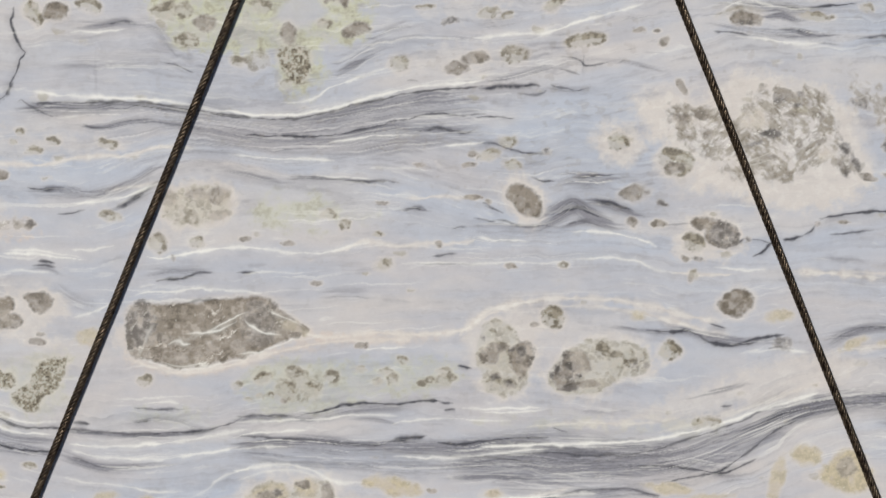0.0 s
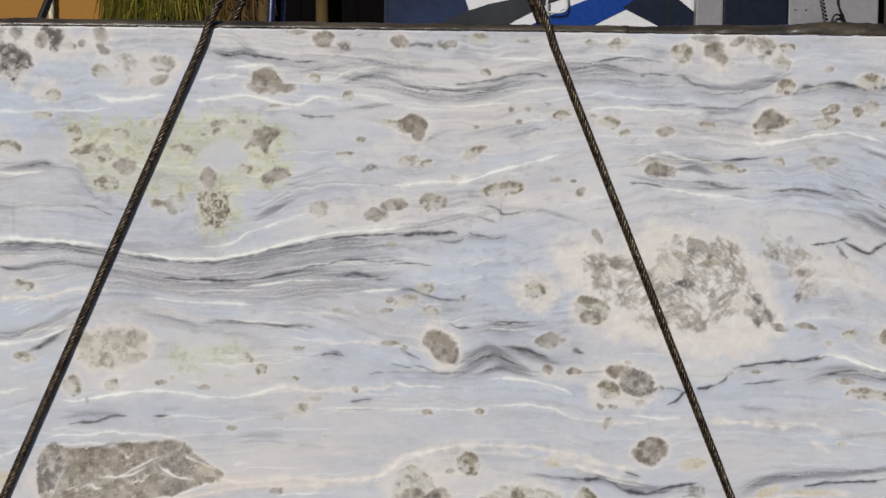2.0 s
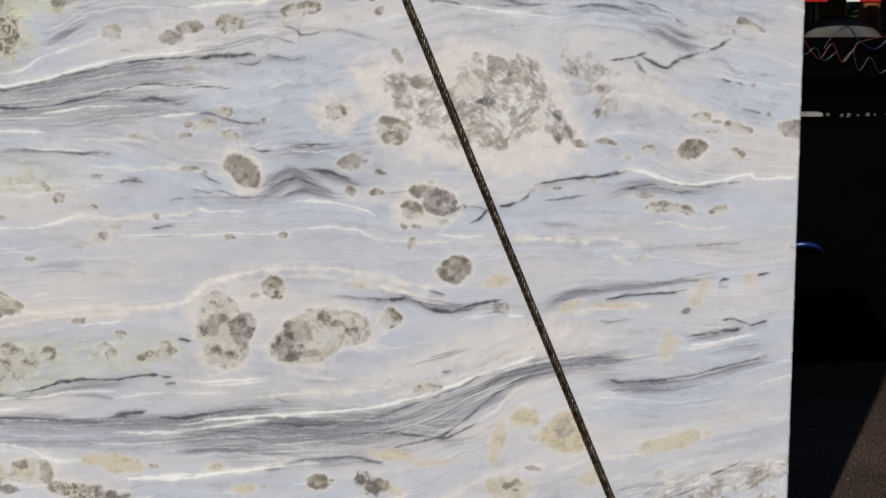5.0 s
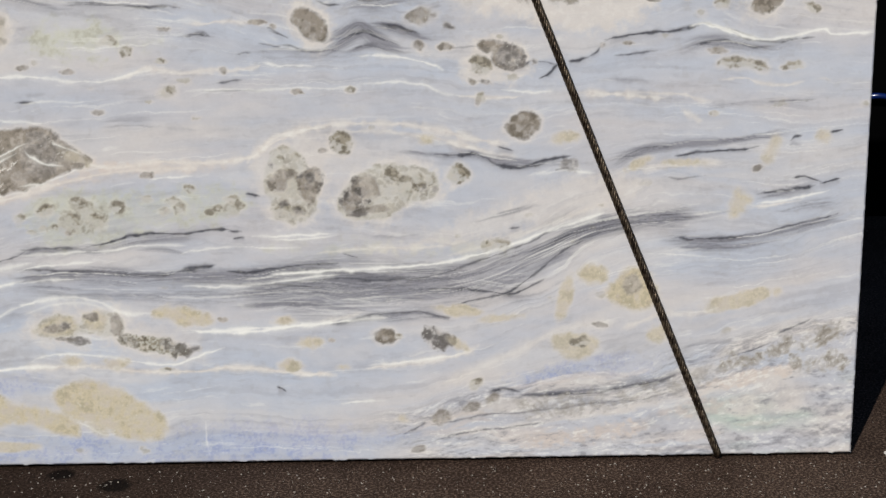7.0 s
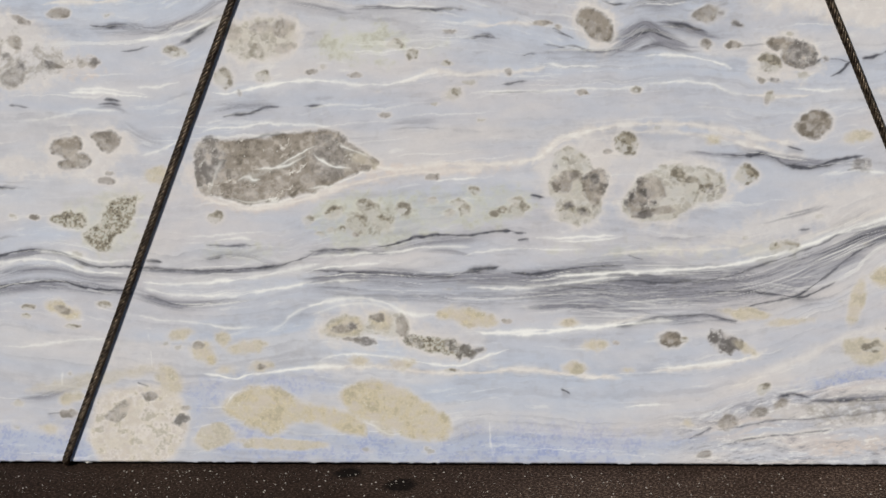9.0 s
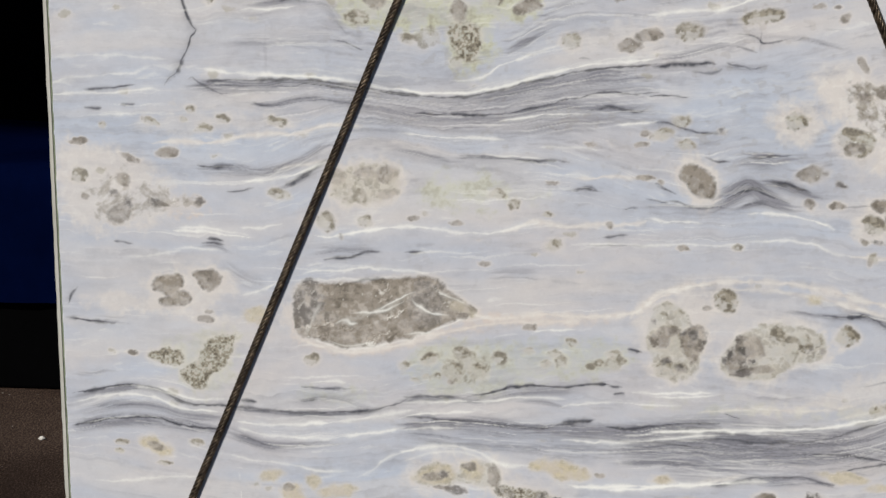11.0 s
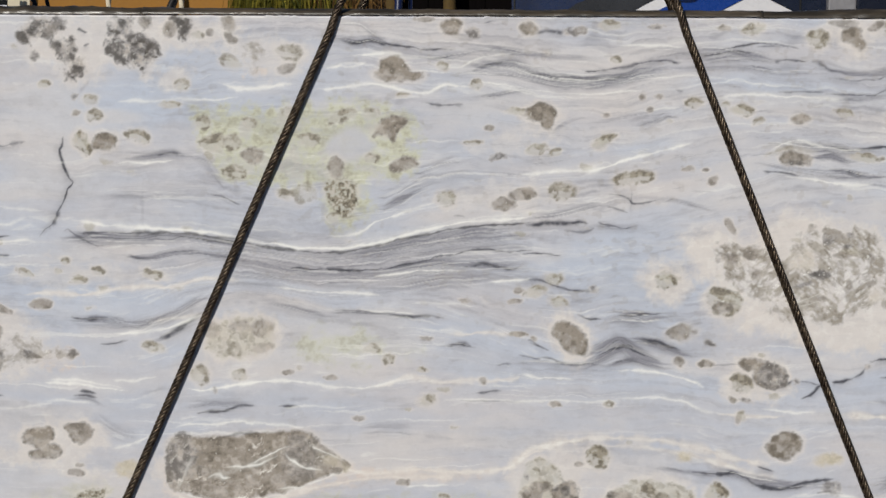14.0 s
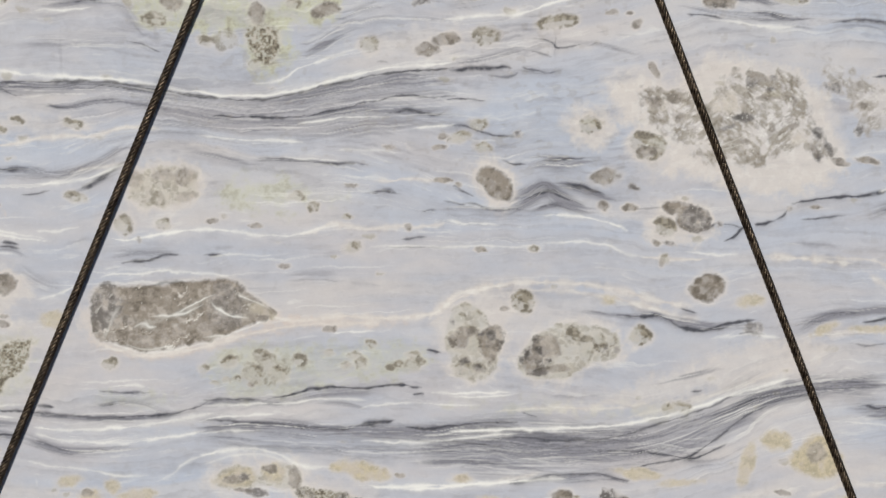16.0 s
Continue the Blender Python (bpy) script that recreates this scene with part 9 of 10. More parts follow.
def container(x0, x1, y0, y1, z1):
    """A steel box with ribbed sides, corner posts and a top rail."""
    root = thing("steel_container", (0, 0, 0), "black ribbed steel container in the yard", "container")
    b = bmesh.new()
    n = int((x1 - x0) / 0.07)
    line = [(x0 + (x1 - x0) * i / n, y0 + (0.035 if i % 4 in (1, 2) else 0.0)) for i in range(n + 1)]
    low_, high = [b.verts.new((x, y, 0.12)) for x, y in line], [b.verts.new((x, y, z1 - 0.1)) for x, y in line]
    for i in range(n):
        b.faces.new((low_[i], low_[i + 1], high[i + 1], high[i]))
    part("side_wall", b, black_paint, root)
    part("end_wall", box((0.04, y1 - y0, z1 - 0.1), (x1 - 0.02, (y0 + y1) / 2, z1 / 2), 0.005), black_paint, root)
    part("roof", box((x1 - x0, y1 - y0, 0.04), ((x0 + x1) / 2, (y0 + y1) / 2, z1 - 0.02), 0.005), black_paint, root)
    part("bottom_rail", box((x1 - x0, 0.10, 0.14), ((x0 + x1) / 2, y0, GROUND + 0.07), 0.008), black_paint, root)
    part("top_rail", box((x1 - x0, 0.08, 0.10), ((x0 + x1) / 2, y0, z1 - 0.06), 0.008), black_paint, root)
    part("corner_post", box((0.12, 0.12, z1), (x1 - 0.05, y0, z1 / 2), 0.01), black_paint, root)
    return root


container(-8.5, -3.415, 3.6, 6.0, 2.75)
crate = part("grey_crate", box((0.10, 0.06, 0.12), (-2.942 - 0.055, 3.40, 1.108), 0.006), worn("crate_grey", srgb(38, 40, 39), srgb(20, 20, 20), 0.8), label="small grey box fixed on the dark container")
tagged(crate, category="box")

# ---- behind: the house with its porch ----
stucco = worn("ochre_stucco", srgb(158, 112, 46), srgb(132, 90, 36), 0.9, scale=1.5, amount=0.4, bump=0.5)
cream_paint = worn("cream_paint", srgb(216, 206, 182), srgb(176, 164, 138), 0.7, scale=3, amount=0.5)
HOUSE = 12.6
house = thing("house", (0, 0, 0), "ochre stucco house with a cream corner and a dark window", "house")
w_a, w_b = -5.192, -2.483
part("wall", box((w_b - w_a, 0.25, 4.2), ((w_a + w_b) / 2, HOUSE + 0.125, 2.08), 0.02), stucco, house, "ochre stucco wall")
part("corner_panel", box((-5.159 - -5.369, 0.30, 4.2), ((-5.159 + -5.369) / 2, HOUSE + 0.05, 2.08), 0.01), cream_paint, house, "cream corner panel")
part("panel_joint", box((0.18, 0.02, 0.03), (-5.225, 2.131, 0), 0.004), steel_dark, house)
part("roof", box((4.2, 2.6, 0.16), ((w_a + w_b) / 2, HOUSE + 1.0, 4.26), 0.02, (8, 0, 0)), worn("roof_tile", srgb(110, 70, 52), srgb(70, 46, 36), 0.9), house, "brown roof")
dark_glass = worn("dark_room", (0.004, 0.004, 0.005, 1), (0.002, 0.002, 0.002, 1), 0.2, scale=2)
part("window_recess", box((1.6, 0.06, 3.0), (-5.403 - 0.8, HOUSE + 0.25, 1.5), 0.01), dark_glass, house, "dark window")
rail = thing("porch_railing", (0, 0, 0), "white metal porch railing before the dark window", "railing")
x_a, x_b = -5.464, -5.167
for z in (2.178, 2.109):
    part("rail", tube([(x_a - 0.1, 11.9, z), (x_b, 11.9, z)], 0.014, 8), grey_metal, rail)
for x in (x_a, x_a - 0.035):
    part("post", tube([(x, 11.9, GROUND), (x, 11.9, 2.6)], 0.017, 8), grey_metal, rail)


def twisted_post(x, y, r):
    """A cream post, turned like a rope."""
    root = thing("twisted_post", (x, y, GROUND), "cream post turned like a rope before the ochre wall", "post", "posts of the porch")
    b = bmesh.new()
    sides, n = 24, 260
    rings = []
    for i in range(n + 1):
        z = 0.25 + 3.4 * i / n
        rings.append([b.verts.new(((r * (1 + 0.15 * math.cos(4 * a + 75 * z))) * math.cos(a), (r * (1 + 0.15 * math.cos(4 * a + 75 * z))) * math.sin(a), z)) for a in (2 * math.pi * k / sides for k in range(sides))])
    for p, q in zip(rings, rings[1:]):
        for k in range(sides):
            b.faces.new((p[k], p[(k + 1) % sides], q[(k + 1) % sides], q[k]))
    part("shaft", b, cream_paint, root, smooth=True)
    part("base", box((r * 3.4, r * 3.4, 0.26), (0, 0, 0.13), 0.02), cream_paint, root)
    part("capital", box((r * 3.2, r * 3.2, 0.16), (0, 0, 3.72), 0.02), cream_paint, root)
    return root


twisted_post(-4.182, 11.6, 0.021)
twisted_post(-3.551, 11.6, 0.021)


def prop_bar(a, b_, y, r):
    """A black steel bar leaning up out of the yard."""
    (xa, za), (xb, zb) = a, b_
    d = Vector((xb - xa, 0, zb - za))
    foot = Vector((xa, y, za)) - d * ((za - GROUND) / d.z)
    top = Vector((xa, y, za)) + d * 6
    root = thing("steel_prop", foot, "black steel prop leaning in the yard", "steel bar", "props in the yard")
    part("bar", tube([(0, 0, 0), top - foot], r, 10), steel_dark, root, smooth=True)
    part("foot_plate", box((r * 5, r * 5, 0.012), (0, 0, 0.006), 0.002), steel_dark, root)


prop_bar((-3.321, 1.873), (-3.365, 2.002), 7.0, 0.014)
prop_bar((-3.278, 1.876), (-3.311, 2.006), 7.1, 0.012)
prop_bar((-2.528, 1.874), (-2.478, 1.991), 7.0, 0.021)
prop_bar((-2.553, 1.882), (-2.506, 2.000), 7.2, 0.010)


# ---- trees ----
bark_mat = worn("bark", srgb(96, 72, 54), srgb(52, 38, 30), 0.95, scale=9, amount=0.8, bump=0.9, stretch=(1, 1, 0.25))
# second bark, tinted and patched yellow as if the sun struck it
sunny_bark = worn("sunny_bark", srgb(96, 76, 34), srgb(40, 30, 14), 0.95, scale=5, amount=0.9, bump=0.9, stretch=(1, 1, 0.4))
pine_bark = worn("pine_bark", srgb(146, 86, 52), srgb(58, 32, 20), 0.95, scale=22, amount=0.9, bump=0.9, stretch=(1, 1, 0.3))


def leaf_material(name, a, b_):
    m = Mat(name, 0.6)
    info = m.t.nodes.new("ShaderNodeNewGeometry")
    m.colour(m.mix(info.outputs["Random Per Island"], a, b_))
    return m.m


weeping_leaf = leaf_material("weeping_leaf", srgb(64, 70, 20), srgb(156, 142, 52))
dry_leaf = leaf_material("dry_leaf", srgb(84, 58, 26), srgb(140, 104, 50))
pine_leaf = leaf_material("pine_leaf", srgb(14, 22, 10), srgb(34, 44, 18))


def weeping_tree(at, seed, dry=0.0):
    """A low tree whose long leaf strands hang down in tufts."""
    r = random.Random(seed)
    root = thing("weeping_tree", at, "yellow-green weeping tree with long hanging leaf strands", "tree")
    part("trunk", tube(curve([(0, 0, 0), (0.04, 0, 0.9), (-0.03, 0.02, 1.8), (0.02, 0, 2.7)], 6), 0.10, 10, taper=0.05), bark_mat, root, smooth=True)
    for k in range(6):
        a = k * 1.05 + r.uniform(-0.2, 0.2)
        part("limb", tube(curve([(0, 0, 2.2), (0.35 * math.cos(a), 0.3 * math.sin(a), 2.75), (0.65 * math.cos(a), 0.5 * math.sin(a), 2.95)], 5), 0.035, 6, taper=0.012), bark_mat, root)
    for name, mat, share_ in (("crown", weeping_leaf, 1 - dry), ("dry_fronds", dry_leaf, dry)):
        verts, faces = [], []
        for _ in range(int(6200 * share_)):
            a, q = r.uniform(0, 6.283), r.random() ** 0.5
            x, y, z = 0.36 * q * math.cos(a), 0.4 * q * math.sin(a), 2.95 + 0.35 * (1 - q * q) + r.uniform(-0.15, 0.1)
            if name == "dry_fronds":
                x, z = 0.42 + r.uniform(-0.22, 0.28), z - 0.2
            drop, out, w = r.uniform(0.15, 0.75) * r.choice((0.6, 1.0, 1.6)), r.uniform(0.05, 0.34), r.uniform(0.003, 0.007)
            z -= r.uniform(0.0, 0.9) ** 1.5
            a += r.gauss(0, 0.9)
            dx, dy = out * math.cos(a), out * math.sin(a)
            base = len(verts)
            for k in range(4):
                u = k / 3
                tip_x, tip_y, tip_z = x + dx * u * (1.3 - 0.6 * u), y + dy * u * (1.3 - 0.6 * u), z - drop * u ** 1.5
                verts += [(tip_x - w * (1 - 0.7 * u), tip_y, tip_z), (tip_x + w * (1 - 0.7 * u), tip_y + w, tip_z)]
            faces += [(base + 2 * k, base + 2 * k + 1, base + 2 * k + 3, base + 2 * k + 2) for k in range(3)]
        if verts:
            me = bpy.data.meshes.new(name)
            me.from_pydata(verts, [], faces)
            me.materials.append(mat)
            ob = new(name, me)
            ob.parent = root
    return root


weeping_tree((-2.377, 10.4, GROUND), 5, 0.07)


def dark_tree(at, high, wide, seed, trunk=0.12, label="dark green pine in the shade behind the yard", bark=None, bare=0.3, needles=130):
    """A tall pine: tapered trunk, whorls of limbs and clumps of needles with gaps."""
    r = random.Random(seed)
    root = thing("pine_tree", at, label, "tree", "pines behind the yard")
    lean = r.uniform(-0.02, 0.02)
    part("trunk", tube(curve([(0, 0, 0), (lean * high, 0, high * 0.5), (lean * 1.4 * high, 0, high)], 10), trunk, 14, taper=trunk * 0.25), bark or bark_mat, root, smooth=True)
    verts, faces, limbs = [], [], bmesh.new()
    for k in range(int(high * 5)):
        z = high * (bare + (1 - bare) * (k + r.random()) / (high * 5))
        a, reach = r.uniform(0, 6.283), wide * (1.15 - (z / high - bare) / (1.05 - bare)) * r.uniform(0.55, 1.0)
        tip = Vector((reach * math.cos(a), reach * math.sin(a), z - 0.12 * reach))
        tube([(lean * z, 0, z), tip], 0.02, 5, limbs, taper=0.006)
        for _ in range(needles):
            u = r.uniform(0.25, 1.05)
            c = Vector((lean * z, 0, z)).lerp(tip, u) + Vector((r.gauss(0, 0.12), r.gauss(0, 0.12), r.gauss(0, 0.10)))
            d = Vector((r.gauss(0, 1), r.gauss(0, 1), r.gauss(0.3, 0.6))).normalized()
            e = d.orthogonal().normalized() * r.uniform(0.010, 0.022)
            base = len(verts)
            verts += [tuple(c - e), tuple(c + e), tuple(c + d * r.uniform(0.06, 0.14))]
            faces.append((base, base + 1, base + 2))
    tagged(part("limbs", limbs, bark or bark_mat, root), kind="stuff")
    me = bpy.data.meshes.new("crown")
    me.from_pydata(verts, [], faces)
    me.materials.append(pine_leaf)
    ob = new("crown", me)
    ob.parent = root
    return root


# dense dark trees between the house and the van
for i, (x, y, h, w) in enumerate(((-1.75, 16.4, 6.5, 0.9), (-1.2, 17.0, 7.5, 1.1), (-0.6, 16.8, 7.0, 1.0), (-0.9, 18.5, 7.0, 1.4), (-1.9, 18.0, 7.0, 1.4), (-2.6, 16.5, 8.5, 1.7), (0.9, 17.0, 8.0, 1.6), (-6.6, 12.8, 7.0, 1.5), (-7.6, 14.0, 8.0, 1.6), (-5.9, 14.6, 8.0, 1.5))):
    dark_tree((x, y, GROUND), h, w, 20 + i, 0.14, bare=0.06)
# two trunks before the black boards, sunlight put into their bark colour
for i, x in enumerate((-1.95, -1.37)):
    dark_tree((x, 13.15, GROUND), 8.0, 1.0, 50 + i, 0.075, "slender tree with sunlit yellow put into its bark, before the black boards", sunny_bark, 0.6)
# tall trunks to the right
dark_tree((5.726, 14.0, GROUND), 13.0, 1.6, 40, 5.794 - 5.681, "tall pine with a reddish-brown flaking trunk", pine_bark, 0.55)
dark_tree((5.011, 12.6, GROUND), 12.0, 1.2, 41, 0.062, "slender pine with a reddish trunk behind the pole", pine_bark, 0.6)
dark_tree((7.063, 19.0, GROUND), 11.0, 1.1, 42, 0.07, "slender pine against the sky", bark_mat, 0.5)
dark_tree((6.377, 19.0, GROUND), 10.0, 0.9, 43, 0.06, "slender pine against the sky", bark_mat, 0.55)
for i, (x, y, h, w) in enumerate(((6.3, 17.0, 2.0, 1.2), (7.2, 18.0, 2.1, 1.4), (8.2, 19.0, 3.2, 1.4), (5.5, 20.0, 2.2, 1.2), (9.5, 19.5, 3.4, 1.5), (6.0, 16.2, 2.0, 1.0), (6.7, 15.8, 2.0, 1.0), (7.3, 16.4, 2.1, 1.1), (5.2, 16.6, 1.9, 0.9))):
    dark_tree((x, y, GROUND), h, w, 60 + i, 0.08, "low dark green conifer in the shade behind the trailer", bare=0.02, needles=420)

# a black board wall, added in place of the shade between the trees
shed = thing("shed", (0, 0, 0), "black board wall standing in for the shade between the trees", "shed")
shade_wall_mat = worn("shade_wall_black", (0.006, 0.005, 0.005, 1), (0.002, 0.002, 0.002, 1), 0.9, scale=6, amount=0.6, spec=0.0, stretch=(3, 1, 0.2))
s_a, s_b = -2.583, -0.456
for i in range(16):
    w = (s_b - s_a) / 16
    part("board", box((w + 0.02, 0.03, 3.0 + 0.01 * (i % 3)), (s_a + w * (i + 0.5), 13.4 + 0.012 * (i % 2), 1.5), 0.004), shade_wall_mat, shed)
part("roof", box((s_b - s_a + 0.4, 2.4, 0.08), ((s_a + s_b) / 2, 14.4, 3.1), 0.01, (10, 0, 0)), shade_wall_mat, shed)

# ---- the blue and white camper van ----
white_paint = worn("white_paint", srgb(222, 220, 220), srgb(190, 190, 196), 0.3, scale=2.5, amount=0.35, bump=0.03)
blue_paint = worn("blue_paint", srgb(6, 56, 136), srgb(4, 40, 108), 0.28, scale=3, amount=0.3, bump=0.03)
# navy for the skirt, and for the shadow painted on the side
skirt_and_shadow_navy = worn("skirt_and_shadow_navy", srgb(12, 20, 44), srgb(6, 10, 24), 0.3, scale=3, amount=0.4, bump=0.03)
dappled_shade = worn("dappled_slate", srgb(10, 18, 42), srgb(42, 55, 90), 0.3, scale=2.6, amount=0.7, bump=0.03)
char_paint = worn("charcoal_paint", srgb(30, 30, 33), srgb(62, 62, 66), 0.28, scale=2.2, amount=0.8, bump=0.03)
VAN = 10.5
van = thing("camper_van", (0, 0, 0), "white camper van with blue and charcoal swooshes and painted-on shade", "van")
x_l, x_r = -0.660, 1.709
part("body", box((x_r - x_l, 2.2, 2.5), ((x_l + x_r) / 2, VAN + 1.1, 1.68), 0.04), white_paint, van, "white body")
part("skirt", box((x_r - x_l - 0.1, 2.0, 0.3), ((x_l + x_r) / 2, VAN + 1.1, 0.34), 0.03), skirt_and_shadow_navy, van, "navy skirt")
for x in (x_l + 0.55, x_r - 0.5):
    wheel = tube([(x, VAN + 0.02, 0.30), (x, VAN + 0.24, 0.30)], 0.32, 28)
    w_ob = part("wheel", wheel, steel_dark, van, "black tyre")
    part("rim", tube([(x, VAN + 0.01, 0.30), (x, VAN + 0.05, 0.30)], 0.19, 24), grey_metal, w_ob, "grey rim")
# painted shapes on its side, each with its own thin edge
# tree shade on the van's white left part, painted as a mottled plate
part("slate_shade", plate([(-0.696, 2.253), (-0.693, 2.007), (-0.292, 2.027), (-0.198, 2.093), (-0.038, 2.157), (-0.069, 2.246), (-0.113, 2.260)], 0.02, VAN - 0.004), dappled_shade, van, "mottled slate-blue tree shade painted on the white side")
part("charcoal_swoosh", plate([(-0.292, 2.027), (-0.342, 1.975), (0.125, 1.981), (0.226, 2.033), (0.327, 2.092), (0.442, 2.151), (0.572, 2.218), (0.759, 2.285), (0.396, 2.281), (0.310, 2.251), (0.121, 2.210), (-0.038, 2.157), (-0.198, 2.093)], 0.02, VAN - 0.007), char_paint, van, "charcoal swoosh")
part("blue_swoosh", plate([(0.408, 2.035), (0.328, 1.991), (0.823, 1.997), (0.924, 2.056), (1.110, 2.152), (1.254, 2.219), (1.397, 2.293), (0.948, 2.287), (0.891, 2.258), (0.761, 2.206), (0.617, 2.139)], 0.02, VAN - 0.007), blue_paint, van, "bright blue swoosh")
# diagonal cast shadow across the white body, painted on as a navy band
part("shadow_band", plate([(1.146, 2.196), (1.417, 2.062), (1.490, 2.027), (1.867, 2.032), (1.764, 2.110), (1.572, 2.266), (1.542, 2.295), (1.267, 2.291), (1.239, 2.255)], 0.02, VAN - 0.010), skirt_and_shadow_navy, van, "navy band painted as a cast shadow")
part("body_seam", box((0.012, 0.02, 2.2), (-0.673, VAN - 0.002, 1.7)), steel_dark, van)
part("door_seam", box((0.012, 0.02, 2.2), (1.500, VAN - 0.012, 1.7)), steel_dark, van)
h = [(0.563, 2.245), (0.564, 2.167), (0.591, 2.146), (0.682, 2.151), (0.716, 2.187), (0.710, 2.290)]
handle = tube(curve([(x, VAN - 0.05, z) for x, z in h], 6), 0.009, 8)
part("grab_handle", handle, worn("handle_white", srgb(206, 204, 200), srgb(150, 148, 146), 0.35), van, "white grab handle", smooth=True)

for xa, xb, y in ((-1.287, -1.236, 8.0), (-1.211, -1.182, 8.1)):
    mast = thing("navy_post", ((xa + xb) / 2, y, GROUND), "dark navy steel post before the trees", "post", "navy posts")
    part("shaft", tube([(0, 0, 0), (0.10, 0, 1.6), (0.16, 0, 2.9)], (xb - xa) / 2, 14), worn("post_navy", srgb(14, 26, 70), srgb(8, 14, 36), 0.4, scale=5), mast, smooth=True)
    mast.location.x -= 0.13
    part("foot_plate", box((0.12, 0.12, 0.012), (0, 0, 0.006), 0.002), steel_dark, mast)

# ---- the truck beside it ----
truck = thing("box_truck", (0, 0, 0), "grey box truck with a navy tool locker", "truck")
panel_grey = worn("panel_grey", srgb(146, 144, 146), srgb(110, 108, 110), 0.45, 0.2, scale=2.5, amount=0.5, bump=0.05)
x_1, x_2, x_3, x_4 = 1.691, 1.900, 2.396, 3.083
part("side_panel", box((x_2 - x_1, 0.9, 2.4), ((x_1 + x_2) / 2 + 0.003, 10.8, 1.5), 0.015), panel_grey, truck, "pale grey panel")
part("tool_locker", box((x_3 - x_2 - 0.004, 1.0, 2.4), ((x_2 + x_3) / 2, 10.84, 1.5), 0.015), worn("locker_navy", srgb(8, 12, 34), srgb(4, 6, 16), 0.3, scale=2), truck, "dark navy locker")
part("rear_panel", box((x_4 - x_3 - 0.004, 0.9, 2.4), ((x_3 + x_4) / 2, 10.8, 1.5), 0.015), panel_grey, truck, "pale grey panel")
part("chassis", box((x_4 - x_1, 0.8, 0.3), ((x_1 + x_4) / 2, 10.8, 0.15), 0.02), steel_dark, truck, "black chassis")
cx, cz = (2.605, 2.182)
coil = [(cx + 0.016 * math.cos(0.9 * k) + 0.0009 * k, 10.32 + 0.016 * math.sin(0.9 * k), cz + 0.25 - 0.0042 * k) for k in range(80)]
part("coiled_cord", tube(coil, 0.004, 6), steel_dark, truck, "black coiled cord", smooth=True)
hx, hz = (2.774, 2.120)
part("air_hose", tube(curve([(hx + 0.07, 10.33, hz - 0.10), (hx + 0.01, 10.31, hz + 0.02), (hx - 0.045, 10.30, hz + 0.01), (hx - 0.05, 10.31, hz - 0.12), (hx - 0.03, 10.33, hz - 0.3)], 8), 0.008, 8), steel_dark, truck, "black air hose loop", smooth=True)
part("air_line", tube(curve([(hx - 0.02, 10.33, hz + 0.3), (hx - 0.01, 10.31, hz + 0.12), (hx + 0.03, 10.31, hz + 0.02), (hx + 0.09, 10.33, hz - 0.1)], 8), 0.009, 8), steel_dark, truck, "black air line", smooth=True)
for across in (0.05, 0.13):
    part("rivet", tube([(x_3 + across, 10.352, cz + 0.01), (x_3 + across, 10.338, cz + 0.01)], 0.008, 8), grey_metal, truck)

# ---- posts between the truck and the trailer ----
timber_dark = worn("dark_timber", srgb(52, 44, 40), srgb(26, 22, 20), 0.9, scale=6, amount=0.7, bump=0.5, stretch=(1, 1, 0.2))
timber_pole = worn("pole_timber", srgb(146, 116, 72), srgb(82, 58, 32), 0.9, scale=22, amount=0.9, bump=0.8, stretch=(1, 1, 0.04))


def round_post(name, a, c, y, high, mat, label, sides=18):
    root = thing(name, ((a + c) / 2, y, GROUND), label, "post")
    r = (c - a) / 2
    part("shaft", tube([(0, 0, 0), (0, 0, high * 0.5), (0.0, 0, high)], r, sides, taper=r * 0.92), mat, root, smooth=True)
    part("band", tube([(0, 0, 0.5), (0, 0, 0.54)], r * 1.04, sides), grey_metal, root, "steel band")
    return root


round_post("timber_post", 3.149, 3.410, 10.6, 3.2, timber_dark, "dark brown timber post beside the truck")
round_post("white_rod", 3.401, 3.432, 10.5, 3.0, cream_paint, "thin cream rod between dark posts")
round_post("timber_post", 3.487, 3.705, 10.7, 3.2, worn("knotty_timber", srgb(86, 70, 56), srgb(40, 32, 26), 0.9, scale=7, amount=0.8, bump=0.5), "knotty brown timber post beside the truck")
round_post("steel_pipe", 3.734, 3.839, 10.8, 3.1, steel_dark, "dark steel pipe beside the timber posts")
round_post("steel_pipe", 3.869, 4.100, 10.9, 3.1, worn("ash_timber", srgb(74, 70, 68), srgb(44, 42, 42), 0.8, scale=5, stretch=(1, 1, 0.2)), "grey weathered pipe beside the timber posts")
round_post("steel_post", 4.422, 4.480, 11.6, 6.0, worn("galvanised", srgb(136, 146, 168), srgb(96, 104, 122), 0.5, 0.3, scale=5, stretch=(1, 1, 0.2)), "galvanised steel post behind the trailer")
pole = round_post("utility_pole", 4.557, 4.798, 12.0, 9.0, timber_pole, "tall yellow-brown timber utility pole behind the trailer")
part("ground_strip", box((0.028, 0.012, 1.9), (4.598 - pole.location.x, -0.115, 0.55), 0.003), worn("strip_pale", srgb(196, 192, 150), srgb(150, 146, 110), 0.6), pole, "pale conduit strip")
part("staple", box((0.03, 0.02, 0.015), (4.576 - pole.location.x, -0.115, 1.873), 0.002), grey_metal, pole)
part("crack_line", box((0.012, 0.006, 5.0), (4.591 - pole.location.x, -0.112, 3.6)), steel_dark, pole, "dark split in the timber")

